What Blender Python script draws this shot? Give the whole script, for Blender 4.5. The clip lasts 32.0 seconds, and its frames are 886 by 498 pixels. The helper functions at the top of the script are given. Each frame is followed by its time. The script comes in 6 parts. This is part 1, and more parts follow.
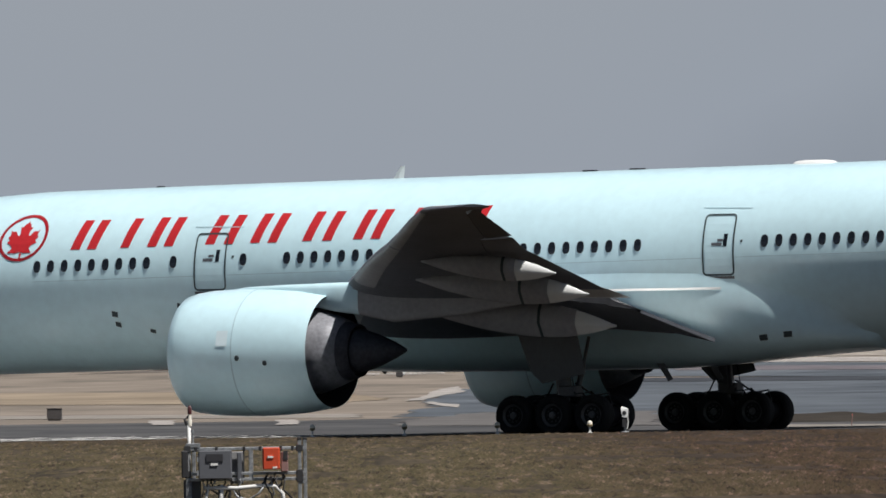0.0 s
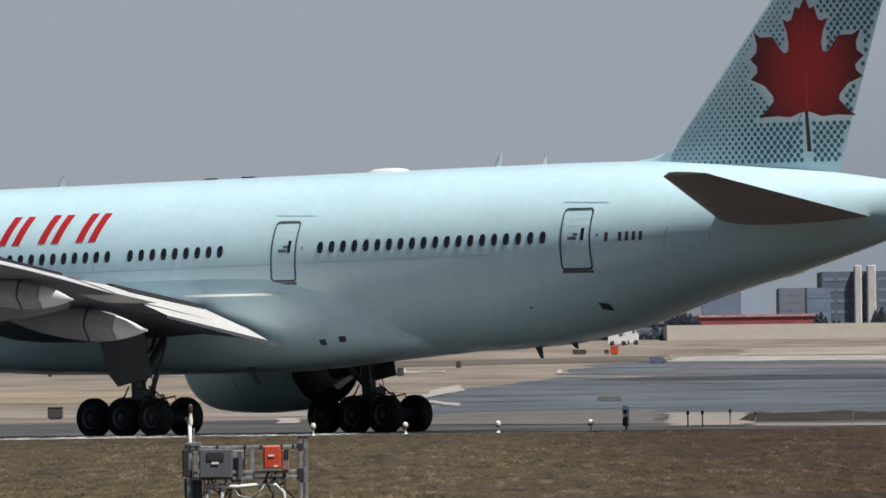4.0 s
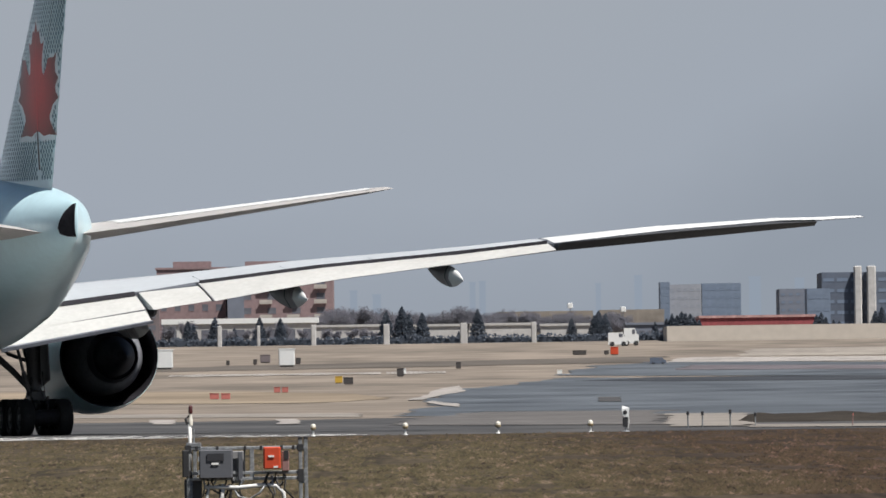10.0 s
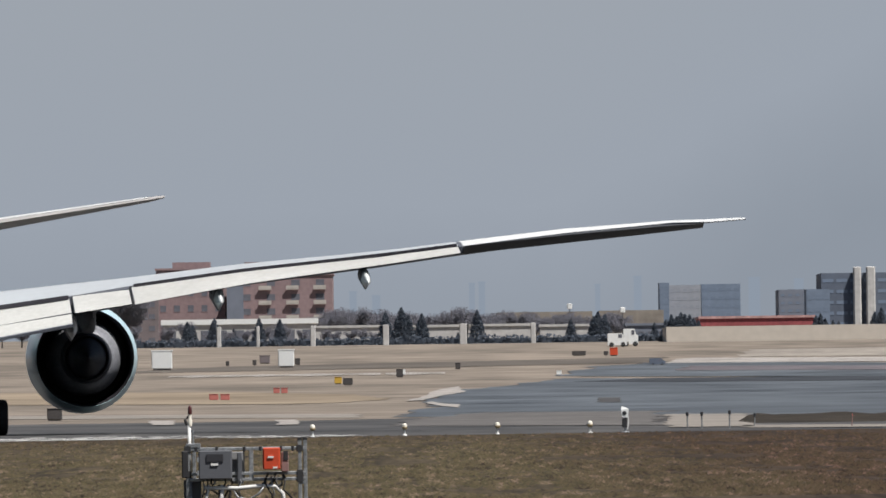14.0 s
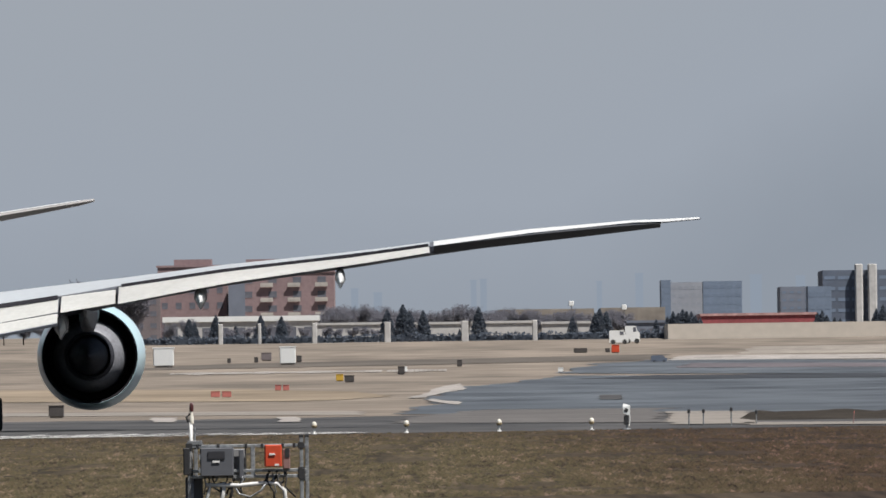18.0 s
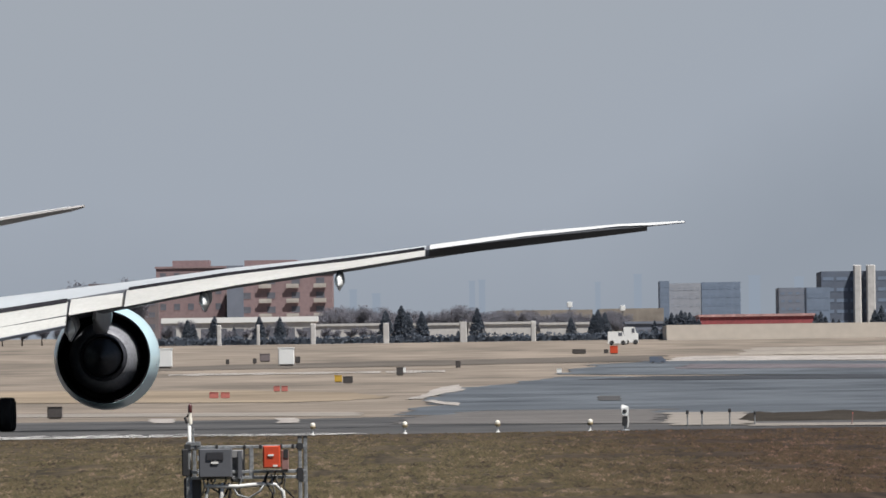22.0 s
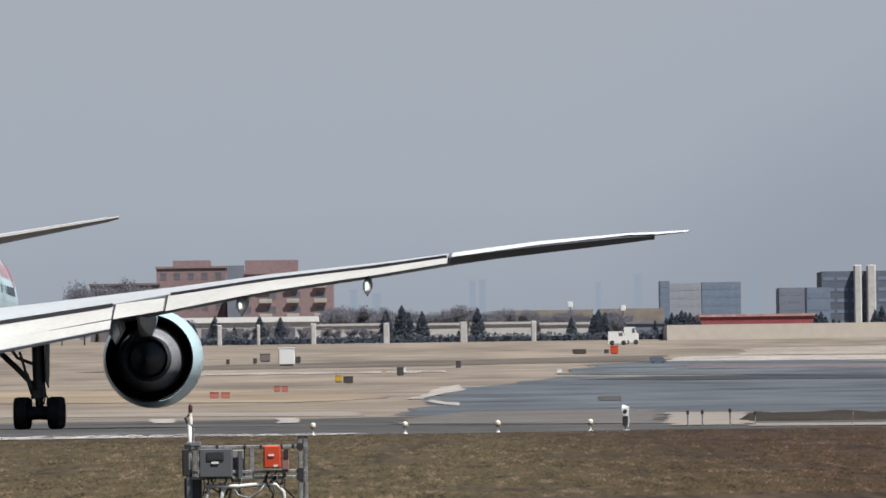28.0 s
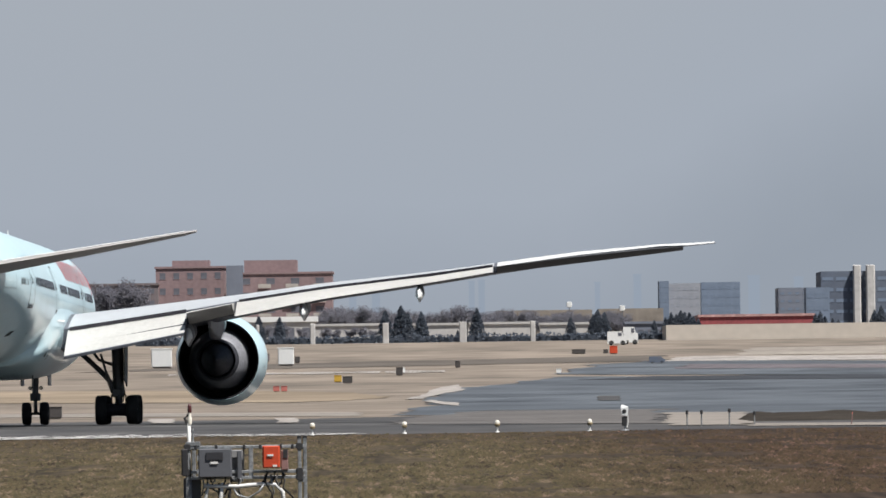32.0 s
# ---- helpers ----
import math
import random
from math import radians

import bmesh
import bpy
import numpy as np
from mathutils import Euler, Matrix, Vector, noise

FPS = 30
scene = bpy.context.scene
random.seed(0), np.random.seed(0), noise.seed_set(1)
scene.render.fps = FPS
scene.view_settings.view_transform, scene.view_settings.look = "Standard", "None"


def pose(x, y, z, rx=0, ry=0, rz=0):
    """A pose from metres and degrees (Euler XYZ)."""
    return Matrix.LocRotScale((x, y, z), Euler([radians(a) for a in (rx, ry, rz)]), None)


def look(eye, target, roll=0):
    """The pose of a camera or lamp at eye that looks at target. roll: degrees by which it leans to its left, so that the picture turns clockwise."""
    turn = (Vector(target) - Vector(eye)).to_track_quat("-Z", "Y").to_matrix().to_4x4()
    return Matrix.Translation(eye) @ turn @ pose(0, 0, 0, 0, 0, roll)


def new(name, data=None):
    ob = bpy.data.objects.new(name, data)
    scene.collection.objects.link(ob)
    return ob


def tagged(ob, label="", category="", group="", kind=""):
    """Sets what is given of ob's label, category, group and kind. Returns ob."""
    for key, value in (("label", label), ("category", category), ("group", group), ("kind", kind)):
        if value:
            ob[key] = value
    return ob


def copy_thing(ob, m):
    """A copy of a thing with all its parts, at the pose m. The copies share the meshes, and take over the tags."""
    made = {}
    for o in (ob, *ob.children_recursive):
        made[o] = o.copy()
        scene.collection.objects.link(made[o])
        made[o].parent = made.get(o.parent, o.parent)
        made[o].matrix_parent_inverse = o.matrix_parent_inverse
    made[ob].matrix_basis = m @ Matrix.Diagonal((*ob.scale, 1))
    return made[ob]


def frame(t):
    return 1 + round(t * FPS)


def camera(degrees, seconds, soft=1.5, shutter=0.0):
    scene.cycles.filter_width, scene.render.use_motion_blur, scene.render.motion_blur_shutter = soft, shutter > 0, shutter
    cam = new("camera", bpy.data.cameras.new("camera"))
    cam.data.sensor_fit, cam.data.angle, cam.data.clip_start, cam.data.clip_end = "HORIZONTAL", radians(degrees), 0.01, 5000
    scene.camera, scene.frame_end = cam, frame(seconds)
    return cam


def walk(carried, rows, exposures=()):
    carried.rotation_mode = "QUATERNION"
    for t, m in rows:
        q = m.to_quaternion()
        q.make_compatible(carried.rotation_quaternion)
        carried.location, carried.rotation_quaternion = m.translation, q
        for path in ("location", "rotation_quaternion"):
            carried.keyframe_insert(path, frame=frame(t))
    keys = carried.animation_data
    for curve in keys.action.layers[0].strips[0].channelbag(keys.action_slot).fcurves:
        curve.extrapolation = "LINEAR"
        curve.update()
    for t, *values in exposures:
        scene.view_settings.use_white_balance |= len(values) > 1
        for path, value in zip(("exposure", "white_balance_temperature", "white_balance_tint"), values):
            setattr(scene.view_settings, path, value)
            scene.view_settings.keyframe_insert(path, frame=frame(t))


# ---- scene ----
# ---- camera ----
EYE_HEIGHT = 1.40
cam = camera(4.082, 32.0, soft=1.6)


def aim(dx, dy):
    """The camera's pose with a small sway, in twentieths of a milliradian."""
    return look((0, 0, EYE_HEIGHT), (0.157 - dx / 22.0, 1000, EYE_HEIGHT + 11.413 + dy / 22.0), -0.788)


walk(cam, [(t, aim(dx, dy)) for t, dx, dy in (
    (0, -2.00, 1.79), (0.5, -2.00, 1.51), (1, -1.99, 0.31), (1.5, -1.72, -0.63), (2, -0.79, 0.03), (2.5, -0.79, 0.29), (3, -1.71, 0.29), (3.5, -1.71, 0.03), (4, -0.51, -0.52), (4.5, 0.65, 0.50), (6.5, -0.50, 0.47), (7, -0.50, 1.02), (7.5, -0.50, 1.37), (8, -0.35, 0.58), (8.5, 0.00, 0.31), (9, -0.35, 0.43), (9.5, -0.50, 0.75), (10, -0.50, 0.71), (10.5, -0.49, 1.52), (11, -0.23, 1.79), (11.5, 0.44, 1.65), (12, -0.23, 1.30), (12.5, -0.49, 1.65), (13, -0.51, 1.80), (13.5, -0.78, 1.80), (14, -1.59, 1.95), (14.5, -1.45, 2.42), (16.5, -1.65, -2.70), (17, -0.49, -2.72), (17.5, 0.74, -2.77), (18, 1.35, -3.00), (18.5, 2.04, -3.79), (19, 1.35, -3.48), (19.5, 1.03, -2.87), (20, 1.01, -2.78), (20.5, 0.78, -2.77), (21, -0.48, -2.44), (21.5, -1.58, -1.48), (22, -1.28, -1.21), (22.5, -0.93, -1.20), (23, -1.44, -1.35), (23.5, -0.63, -1.98), (24, -0.01, -2.56), (24.5, -0.35, -2.57), (25, -0.50, -2.26), (25.5, -0.50, -2.54), (27.5, -0.50, -1.20), (28, -0.65, -1.20), (28.5, -1.27, -1.20), (29, -1.59, -1.20), (29.5, -1.06, -1.20), (30, -1.74, -1.20), (30.5, -2.06, -1.20), (31, -2.02, -1.20), (31.5, -2.00, -1.20), (32, -2.00, -1.20)
)], exposures=((0.0, 0.38), (3.0, 0.47), (4.0, 0.44), (8.0, 0.67), (11.0, 0.52), (13.0, 0.49), (23.0, 0.60), (32.0, 0.67)))

# ---- light ----
SUN_WAY = Vector((0.366, -0.318, 0.875)).normalized()
world = bpy.data.worlds.new("sky")
scene.world = world
world.use_nodes = True
wn = world.node_tree
sky = wn.nodes.new("ShaderNodeTexSky")
sky.sky_type = "NISHITA"
sky.sun_disc = False
sky.sun_elevation = math.asin(SUN_WAY.z)
sky.sun_rotation = math.atan2(SUN_WAY.x, SUN_WAY.y)
sky.dust_density = 0.8
wn.links.new(sky.outputs[0], wn.nodes["Background"].inputs[0])
wn.nodes["Background"].inputs[1].default_value = 0.033
sun = new("sun", bpy.data.lights.new("sun", "SUN"))
sun.data.energy, sun.data.angle, sun.data.color = 5.0, radians(0.6), (1.0, 0.965, 0.92)
sun.matrix_world = look(SUN_WAY * 50, (0, 0, 0))


# ---- materials ----
def mat(name, color, rough=0.6, metal=0.0, vary=0.12, scale=1.0, fine=12.0, bump=0.0, other=None, spec=0.5, stretch=None):
    """A surface with variation at two scales (cycles a metre) and fine relief."""
    m = bpy.data.materials.new(name)
    m.use_nodes = True
    nt = m.node_tree
    b = nt.nodes["Principled BSDF"]
    b.inputs["Roughness"].default_value, b.inputs["Metallic"].default_value = rough, metal
    b.inputs["Specular IOR Level"].default_value = spec
    co = nt.nodes.new("ShaderNodeTexCoord")
    src = co.outputs["Object"]
    if stretch:
        mp = nt.nodes.new("ShaderNodeMapping")
        mp.inputs["Scale"].default_value = stretch
        nt.links.new(src, mp.inputs[0])
        src = mp.outputs[0]
    n1, n2 = nt.nodes.new("ShaderNodeTexNoise"), nt.nodes.new("ShaderNodeTexNoise")
    n1.inputs["Scale"].default_value, n2.inputs["Scale"].default_value = scale, fine
    n1.inputs["Detail"].default_value, n2.inputs["Detail"].default_value = 5, 4
    for n in (n1, n2):
        nt.links.new(src, n.inputs["Vector"])
    add = nt.nodes.new("ShaderNodeMath")
    add.operation = "ADD"
    nt.links.new(n1.outputs[0], add.inputs[0])
    nt.links.new(n2.outputs[0], add.inputs[1])
    ramp = nt.nodes.new("ShaderNodeValToRGB")
    half = nt.nodes.new("ShaderNodeMath")
    half.operation = "MULTIPLY"
    half.inputs[1].default_value = 0.5
    nt.links.new(add.outputs[0], half.inputs[0])
    nt.links.new(half.outputs[0], ramp.inputs[0])
    c = Vector(color)
    o = Vector(other) if other else c * (1 + vary)
    ramp.color_ramp.elements[0].position, ramp.color_ramp.elements[1].position = 0.36, 0.64
    ramp.color_ramp.elements[0].color = (*(c * (1 - vary)), 1)
    ramp.color_ramp.elements[1].color = (*o, 1)
    nt.links.new(ramp.outputs[0], b.inputs["Base Color"])
    if bump:
        bp = nt.nodes.new("ShaderNodeBump")
        bp.inputs["Strength"].default_value, bp.inputs["Distance"].default_value = 0.6, bump
        nt.links.new(n2.outputs[0], bp.inputs["Height"])
        nt.links.new(bp.outputs[0], b.inputs["Normal"])
    return m


M = dict(
    ice=mat("ice_blue_paint", (0.505, 0.690, 0.745), 0.28, vary=0.05, scale=0.35, fine=3),
    white=mat("white_paint", (0.638, 0.646, 0.638), 0.4, vary=0.05, scale=0.4, fine=5),
    # wing grey darkened so the paint carries the underside's shade
    wing=mat("shade_grey_wing_paint", (0.110, 0.117, 0.136), 0.5, vary=0.18, scale=0.35, fine=5, spec=0.2),
    pylon=mat("mid_grey_pylon_paint", (0.27, 0.27, 0.285), 0.5, vary=0.14, scale=0.6, fine=6, spec=0.2),
    tailgrey=mat("grey_tail_paint", (0.36, 0.345, 0.335), 0.5, vary=0.10, scale=0.5, fine=6, spec=0.2),
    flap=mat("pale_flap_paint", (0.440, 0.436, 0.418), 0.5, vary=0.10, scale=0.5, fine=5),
    # slight blue puts the sky's reflection into the upper wing paint
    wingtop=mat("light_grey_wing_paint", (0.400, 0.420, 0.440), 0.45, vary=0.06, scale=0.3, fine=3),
    under=mat("dark_grey_shade_paint", (0.060, 0.062, 0.066), 0.5, vary=0.12, scale=0.6, fine=6, spec=0.2),
    joint=mat("faint_skin_joint_line", (0.340, 0.480, 0.530), 0.5, vary=0.1),
    seam=mat("dark_seam_line", (0.030, 0.045, 0.050), 0.7),
    glass=mat("dark_cabin_window", (0.012, 0.014, 0.018), 0.12, vary=0.5, scale=0.4, fine=2),
    red=mat("red_livery_paint", (0.437, 0.021, 0.025), 0.35, vary=0.10, scale=0.8, fine=8),
    deepred=mat("deep_red_livery_paint", (0.302, 0.010, 0.015), 0.35, vary=0.22, scale=0.45, fine=3),
    teal=mat("dark_teal_livery_paint", (0.036, 0.135, 0.182), 0.4),
    pale=mat("pale_halo_livery_paint", (0.581, 0.686, 0.722), 0.35, vary=0.04),
    char=mat("charcoal_livery_paint", (0.030, 0.030, 0.035), 0.45),
    metal=mat("bare_nozzle_metal", (0.190, 0.194, 0.214), 0.5, 0.1, vary=0.25, scale=1.5, fine=9, spec=0.3),
    hotmetal=mat("heat_darkened_nozzle_metal", (0.042, 0.043, 0.052), 0.55, 0.2, vary=0.3, scale=2, fine=10, spec=0.2),
    # near-black for soot and for shade painted into ducts and gaps
    soot_shade=mat("soot_and_shade_metal", (0.022, 0.021, 0.025), 0.65, 0.1, vary=0.3, scale=2, fine=10, spec=0.1),
    fan=mat("dark_fan_metal", (0.090, 0.090, 0.100), 0.35, 0.7, vary=0.2),
    rubber=mat("black_tyre_rubber", (0.015, 0.015, 0.016), 0.8, vary=0.3, scale=3, fine=20, spec=0.2),
    rim=mat("grey_wheel_alloy", (0.095, 0.095, 0.10), 0.5, 0.4, vary=0.2, scale=3, fine=15),
    gear=mat("grey_gear_steel", (0.069, 0.069, 0.073), 0.45, 0.3, vary=0.25, scale=2, fine=12),
    geardoor=mat("grey_gear_door_paint", (0.085, 0.088, 0.095), 0.5, vary=0.12, scale=0.8, fine=6),
    grass=mat("dry_olive_turf", (0.029, 0.0235, 0.0165), 0.95, vary=0.35, scale=0.9, fine=6.0, bump=0.01, other=(0.076, 0.059, 0.038), spec=0.1, stretch=(1, 0.03, 1)),
    straw=mat("straw_coloured_field", (0.122, 0.105, 0.089), 0.95, vary=0.15, scale=0.03, fine=0.13, other=(0.222, 0.187, 0.154), spec=0.1, stretch=(1, 0.5, 1)),
    asphalt=mat("weathered_grey_asphalt", (0.027, 0.027, 0.030), 0.8, vary=0.3, scale=0.06, fine=0.3, other=(0.080, 0.077, 0.075), spec=0.3, stretch=(1, 0.5, 1)),
    concrete=mat("pale_concrete", (0.190, 0.171, 0.152), 0.85, vary=0.22, scale=0.1, fine=0.9, spec=0.2, stretch=(1, 0.4, 1)),
    gravel=mat("pale_gravel", (0.258, 0.239, 0.223), 0.9, vary=0.3, scale=0.3, fine=2.0, spec=0.1, stretch=(1, 0.4, 1)),
    # blue tint puts the sky's mirage reflection into the pavement colour
    bluepave=mat("sky_tinted_pavement", (0.041, 0.046, 0.052), 0.50, vary=0.4, scale=0.03, fine=0.13, other=(0.108, 0.120, 0.133), spec=0.3, stretch=(1, 0.5, 1)),
    mound=mat("dark_scrub_mound", (0.031, 0.026, 0.021), 0.95, vary=0.4, scale=0.4, fine=4, spec=0.1),
    darkpave=mat("dark_resurfaced_pavement", (0.034, 0.037, 0.043), 0.8, vary=0.3, scale=0.1, fine=0.8, spec=0.2, stretch=(1, 0.4, 1)),
    tanpave=mat("tan_grey_pavement", (0.081, 0.077, 0.074), 0.85, vary=0.25, scale=0.1, fine=0.7, other=(0.125, 0.116, 0.111), spec=0.2, stretch=(1, 0.4, 1)),
    hazepave=mat("haze_tinted_pavement", (0.108, 0.096, 0.104), 0.85, vary=0.3, scale=0.06, fine=0.5, spec=0.2, stretch=(1, 0.4, 1)),
    fieldbox=mat("weathered_dark_grey_box", (0.048, 0.043, 0.042), 0.7, vary=0.2, scale=1, fine=6),
    sand=mat("pale_sandy_ground", (0.194, 0.173, 0.153), 0.95, vary=0.15, scale=0.05, fine=0.5, other=(0.270, 0.243, 0.211), spec=0.1, stretch=(1, 0.4, 1)),
    ochre=mat("ochre_dry_grass", (0.164, 0.132, 0.098), 0.95, vary=0.15, scale=0.03, fine=0.15, other=(0.240, 0.194, 0.144), spec=0.1, stretch=(1, 0.5, 1)),
    line=mat("broken_white_patch", (0.520, 0.510, 0.495), 0.8, vary=0.35, scale=0.6, fine=4),
    steel=mat("galvanised_steel", (0.26, 0.27, 0.28), 0.45, 0.5, vary=0.45, scale=4, fine=30),
    greybox=mat("mid_grey_enamel", (0.088, 0.092, 0.104), 0.5, vary=0.06, scale=2, fine=20),
    palebox=mat("pale_grey_enamel", (0.217, 0.217, 0.223), 0.5, vary=0.06, scale=2, fine=20),
    orange=mat("orange_red_enamel", (0.473, 0.056, 0.020), 0.45, vary=0.06, scale=2, fine=20),
    conduit=mat("white_plastic_conduit", (0.598, 0.598, 0.582), 0.45, vary=0.08, scale=4, fine=30),
    black=mat("matt_black_plastic", (0.020, 0.020, 0.022), 0.6, vary=0.2),
    label=mat("white_label", (0.638, 0.638, 0.622), 0.5, vary=0.05),
    brass=mat("amber_lamp_housing", (0.237, 0.184, 0.105), 0.45, vary=0.2, scale=6, fine=30),
    lens=mat("pale_lamp_lens", (0.655, 0.622, 0.542), 0.25, vary=0.1),
    redlamp=mat("red_obstruction_lamp", (0.070, 0.020, 0.020), 0.3, vary=0.1),
    # brick is paled: the haze before the flats is put into its colour
    brick=mat("hazed_red_brick", (0.205, 0.145, 0.150), 0.9, vary=0.10, scale=0.15, fine=1.5, other=(0.240, 0.172, 0.177)),
    brown=mat("grey_brown_brick", (0.149, 0.126, 0.131), 0.9, vary=0.12, scale=0.3, fine=3),
    cream=mat("cream_render", (0.360, 0.338, 0.310), 0.9, vary=0.12, scale=0.2, fine=1.2),
    offwhite=mat("off_white_render", (0.396, 0.387, 0.378), 0.9, vary=0.14, scale=0.15, fine=1.2),
    beige=mat("beige_sheet_wall", (0.445, 0.402, 0.352), 0.85, vary=0.07, scale=0.08, fine=0.8),
    earth=mat("bare_brown_earth", (0.095, 0.083, 0.073), 0.95, vary=0.2, scale=0.03, fine=0.15, spec=0.1, stretch=(1, 0.5, 1)),
    # far claddings and glass below carry the distance haze in their base colours
    greyclad=mat("blue_grey_cladding", (0.150, 0.168, 0.208), 0.8, vary=0.10, scale=0.05, fine=0.5, spec=0.2),
    paleclad=mat("pale_grey_cladding", (0.245, 0.260, 0.292), 0.85, vary=0.10, scale=0.05, fine=0.5, spec=0.2),
    blueclad=mat("hazy_blue_cladding", (0.140, 0.178, 0.240), 0.8, vary=0.12, scale=0.05, fine=0.5, spec=0.2),
    darkclad=mat("slate_blue_cladding", (0.098, 0.116, 0.152), 0.8, vary=0.15, scale=0.1, fine=0.6, spec=0.2),
    hazewin=mat("hazed_window_glass", (0.228, 0.245, 0.280), 0.6, vary=0.12, scale=0.05, fine=0.5, spec=0.2),
    bluewin=mat("hazed_blue_window_glass", (0.132, 0.169, 0.230), 0.6, vary=0.12, scale=0.05, fine=0.5, spec=0.2),
    winglass=mat("blue_grey_window_glass", (0.112, 0.116, 0.138), 0.5, vary=0.2, scale=0.2, fine=1, spec=0.2),
    redroof=mat("red_sheet_roof", (0.225, 0.048, 0.054), 0.7, vary=0.25, scale=0.3, fine=2),
    # pale pink puts the highlights along the hall's roof edge into colour
    palered=mat("lit_pink_roof_edge", (0.36, 0.21, 0.20), 0.8, vary=0.35, scale=0.3, fine=1.2),
    bark=mat("grey_brown_bark", (0.072, 0.056, 0.046), 0.9, vary=0.3, scale=1, fine=8),
    yellow=mat("yellow_vehicle_paint", (0.473, 0.296, 0.040), 0.5, vary=0.1),
    dullred=mat("faded_red_brown_enamel", (0.20, 0.115, 0.105), 0.6, vary=0.12, scale=3, fine=20),
    pink=mat("faded_red_sign_paint", (0.408, 0.131, 0.112), 0.6, vary=0.15),
)


M["ice"].node_tree.nodes["Principled BSDF"].inputs["Coat Weight"].default_value = 0.35
M["ice"].node_tree.nodes["Principled BSDF"].inputs["Coat Roughness"].default_value = 0.12


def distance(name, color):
    """An even glow that puts kilometres of haze into the colour of far things, as part of the backdrop."""
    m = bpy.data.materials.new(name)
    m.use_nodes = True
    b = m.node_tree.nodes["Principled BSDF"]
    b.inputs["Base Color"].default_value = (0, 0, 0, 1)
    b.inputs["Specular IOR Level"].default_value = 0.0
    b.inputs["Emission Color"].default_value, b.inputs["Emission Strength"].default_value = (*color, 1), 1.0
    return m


def grass_blades():
    """Blades that vary one by one between dry brown, olive and straw."""
    m = bpy.data.materials.new("dry_grass_blades")
    m.use_nodes = True
    nt = m.node_tree
    b = nt.nodes["Principled BSDF"]
    b.inputs["Roughness"].default_value, b.inputs["Specular IOR Level"].default_value = 0.9, 0.1
    geo, ramp = nt.nodes.new("ShaderNodeNewGeometry"), nt.nodes.new("ShaderNodeValToRGB")
    e = ramp.color_ramp.elements
    e[0].position, e[0].color = 0.0, (0.0242, 0.0186, 0.0144, 1)
    e[1].position, e[1].color = 1.0, (0.1210, 0.0877, 0.0632, 1)
    for pos, col in ((0.3, (0.0463, 0.0409, 0.0220, 1)), (0.55, (0.0605, 0.0458, 0.0278, 1)), (0.75, (0.0646, 0.0536, 0.0287, 1)), (0.92, (0.0887, 0.0673, 0.0479, 1))):
        ramp.color_ramp.elements.new(pos).color = col
    # clumps: the chance of each blade shifts with its place in the turf
    co, mp, no = (nt.nodes.new("ShaderNode" + k) for k in ("TexCoord", "Mapping", "TexNoise"))
    mp.inputs["Scale"].default_value = (1, 0.035, 1)
    no.inputs["Scale"].default_value, no.inputs["Detail"].default_value = 3.2, 4
    mix, low = nt.nodes.new("ShaderNodeMath"), nt.nodes.new("ShaderNodeMath")
    mix.operation, mix.inputs[1].default_value, mix.inputs[2].default_value = "MULTIPLY_ADD", 2.0, -0.87
    low.operation, low.inputs[1].default_value = "MULTIPLY_ADD", 0.75
    nt.links.new(co.outputs["Object"], mp.inputs[0])
    nt.links.new(mp.outputs[0], no.inputs["Vector"])
    nt.links.new(no.outputs[0], mix.inputs[0])
    nt.links.new(geo.outputs["Random Per Island"], low.inputs[0])
    nt.links.new(mix.outputs[0], low.inputs[2])
    nt.links.new(low.outputs[0], ramp.inputs[0])
    nt.links.new(ramp.outputs[0], b.inputs["Base Color"])
    return m


def foliage(name, dark, light):
    """Twigs and needles that let half of the light through, one clump lighter than the next."""
    m = bpy.data.materials.new(name)
    m.use_nodes = True
    nt = m.node_tree
    nt.nodes.clear()
    out, mix, dif, tra, geo, ramp = (nt.nodes.new("ShaderNode" + k) for k in ("OutputMaterial", "MixShader", "BsdfDiffuse", "BsdfTranslucent", "NewGeometry", "ValToRGB"))
    ramp.color_ramp.elements[0].color, ramp.color_ramp.elements[1].color = (*dark, 1), (*light, 1)
    nt.links.new(geo.outputs["Random Per Island"], ramp.inputs[0])
    for n in (dif, tra):
        nt.links.new(ramp.outputs[0], n.inputs[0])
    mix.inputs[0].default_value = 0.5
    nt.links.new(dif.outputs[0], mix.inputs[1])
    nt.links.new(tra.outputs[0], mix.inputs[2])
    nt.links.new(mix.outputs[0], out.inputs[0])
    return m


# twigs paled to blue-grey, so the colour carries the haze
M["twig"] = foliage("hazed_bare_twigs", (0.235, 0.236, 0.272), (0.272, 0.270, 0.305))
M["needle"] = foliage("dark_slate_green_needles", (0.105, 0.124, 0.156), (0.135, 0.156, 0.190))
M["blade"] = grass_blades()


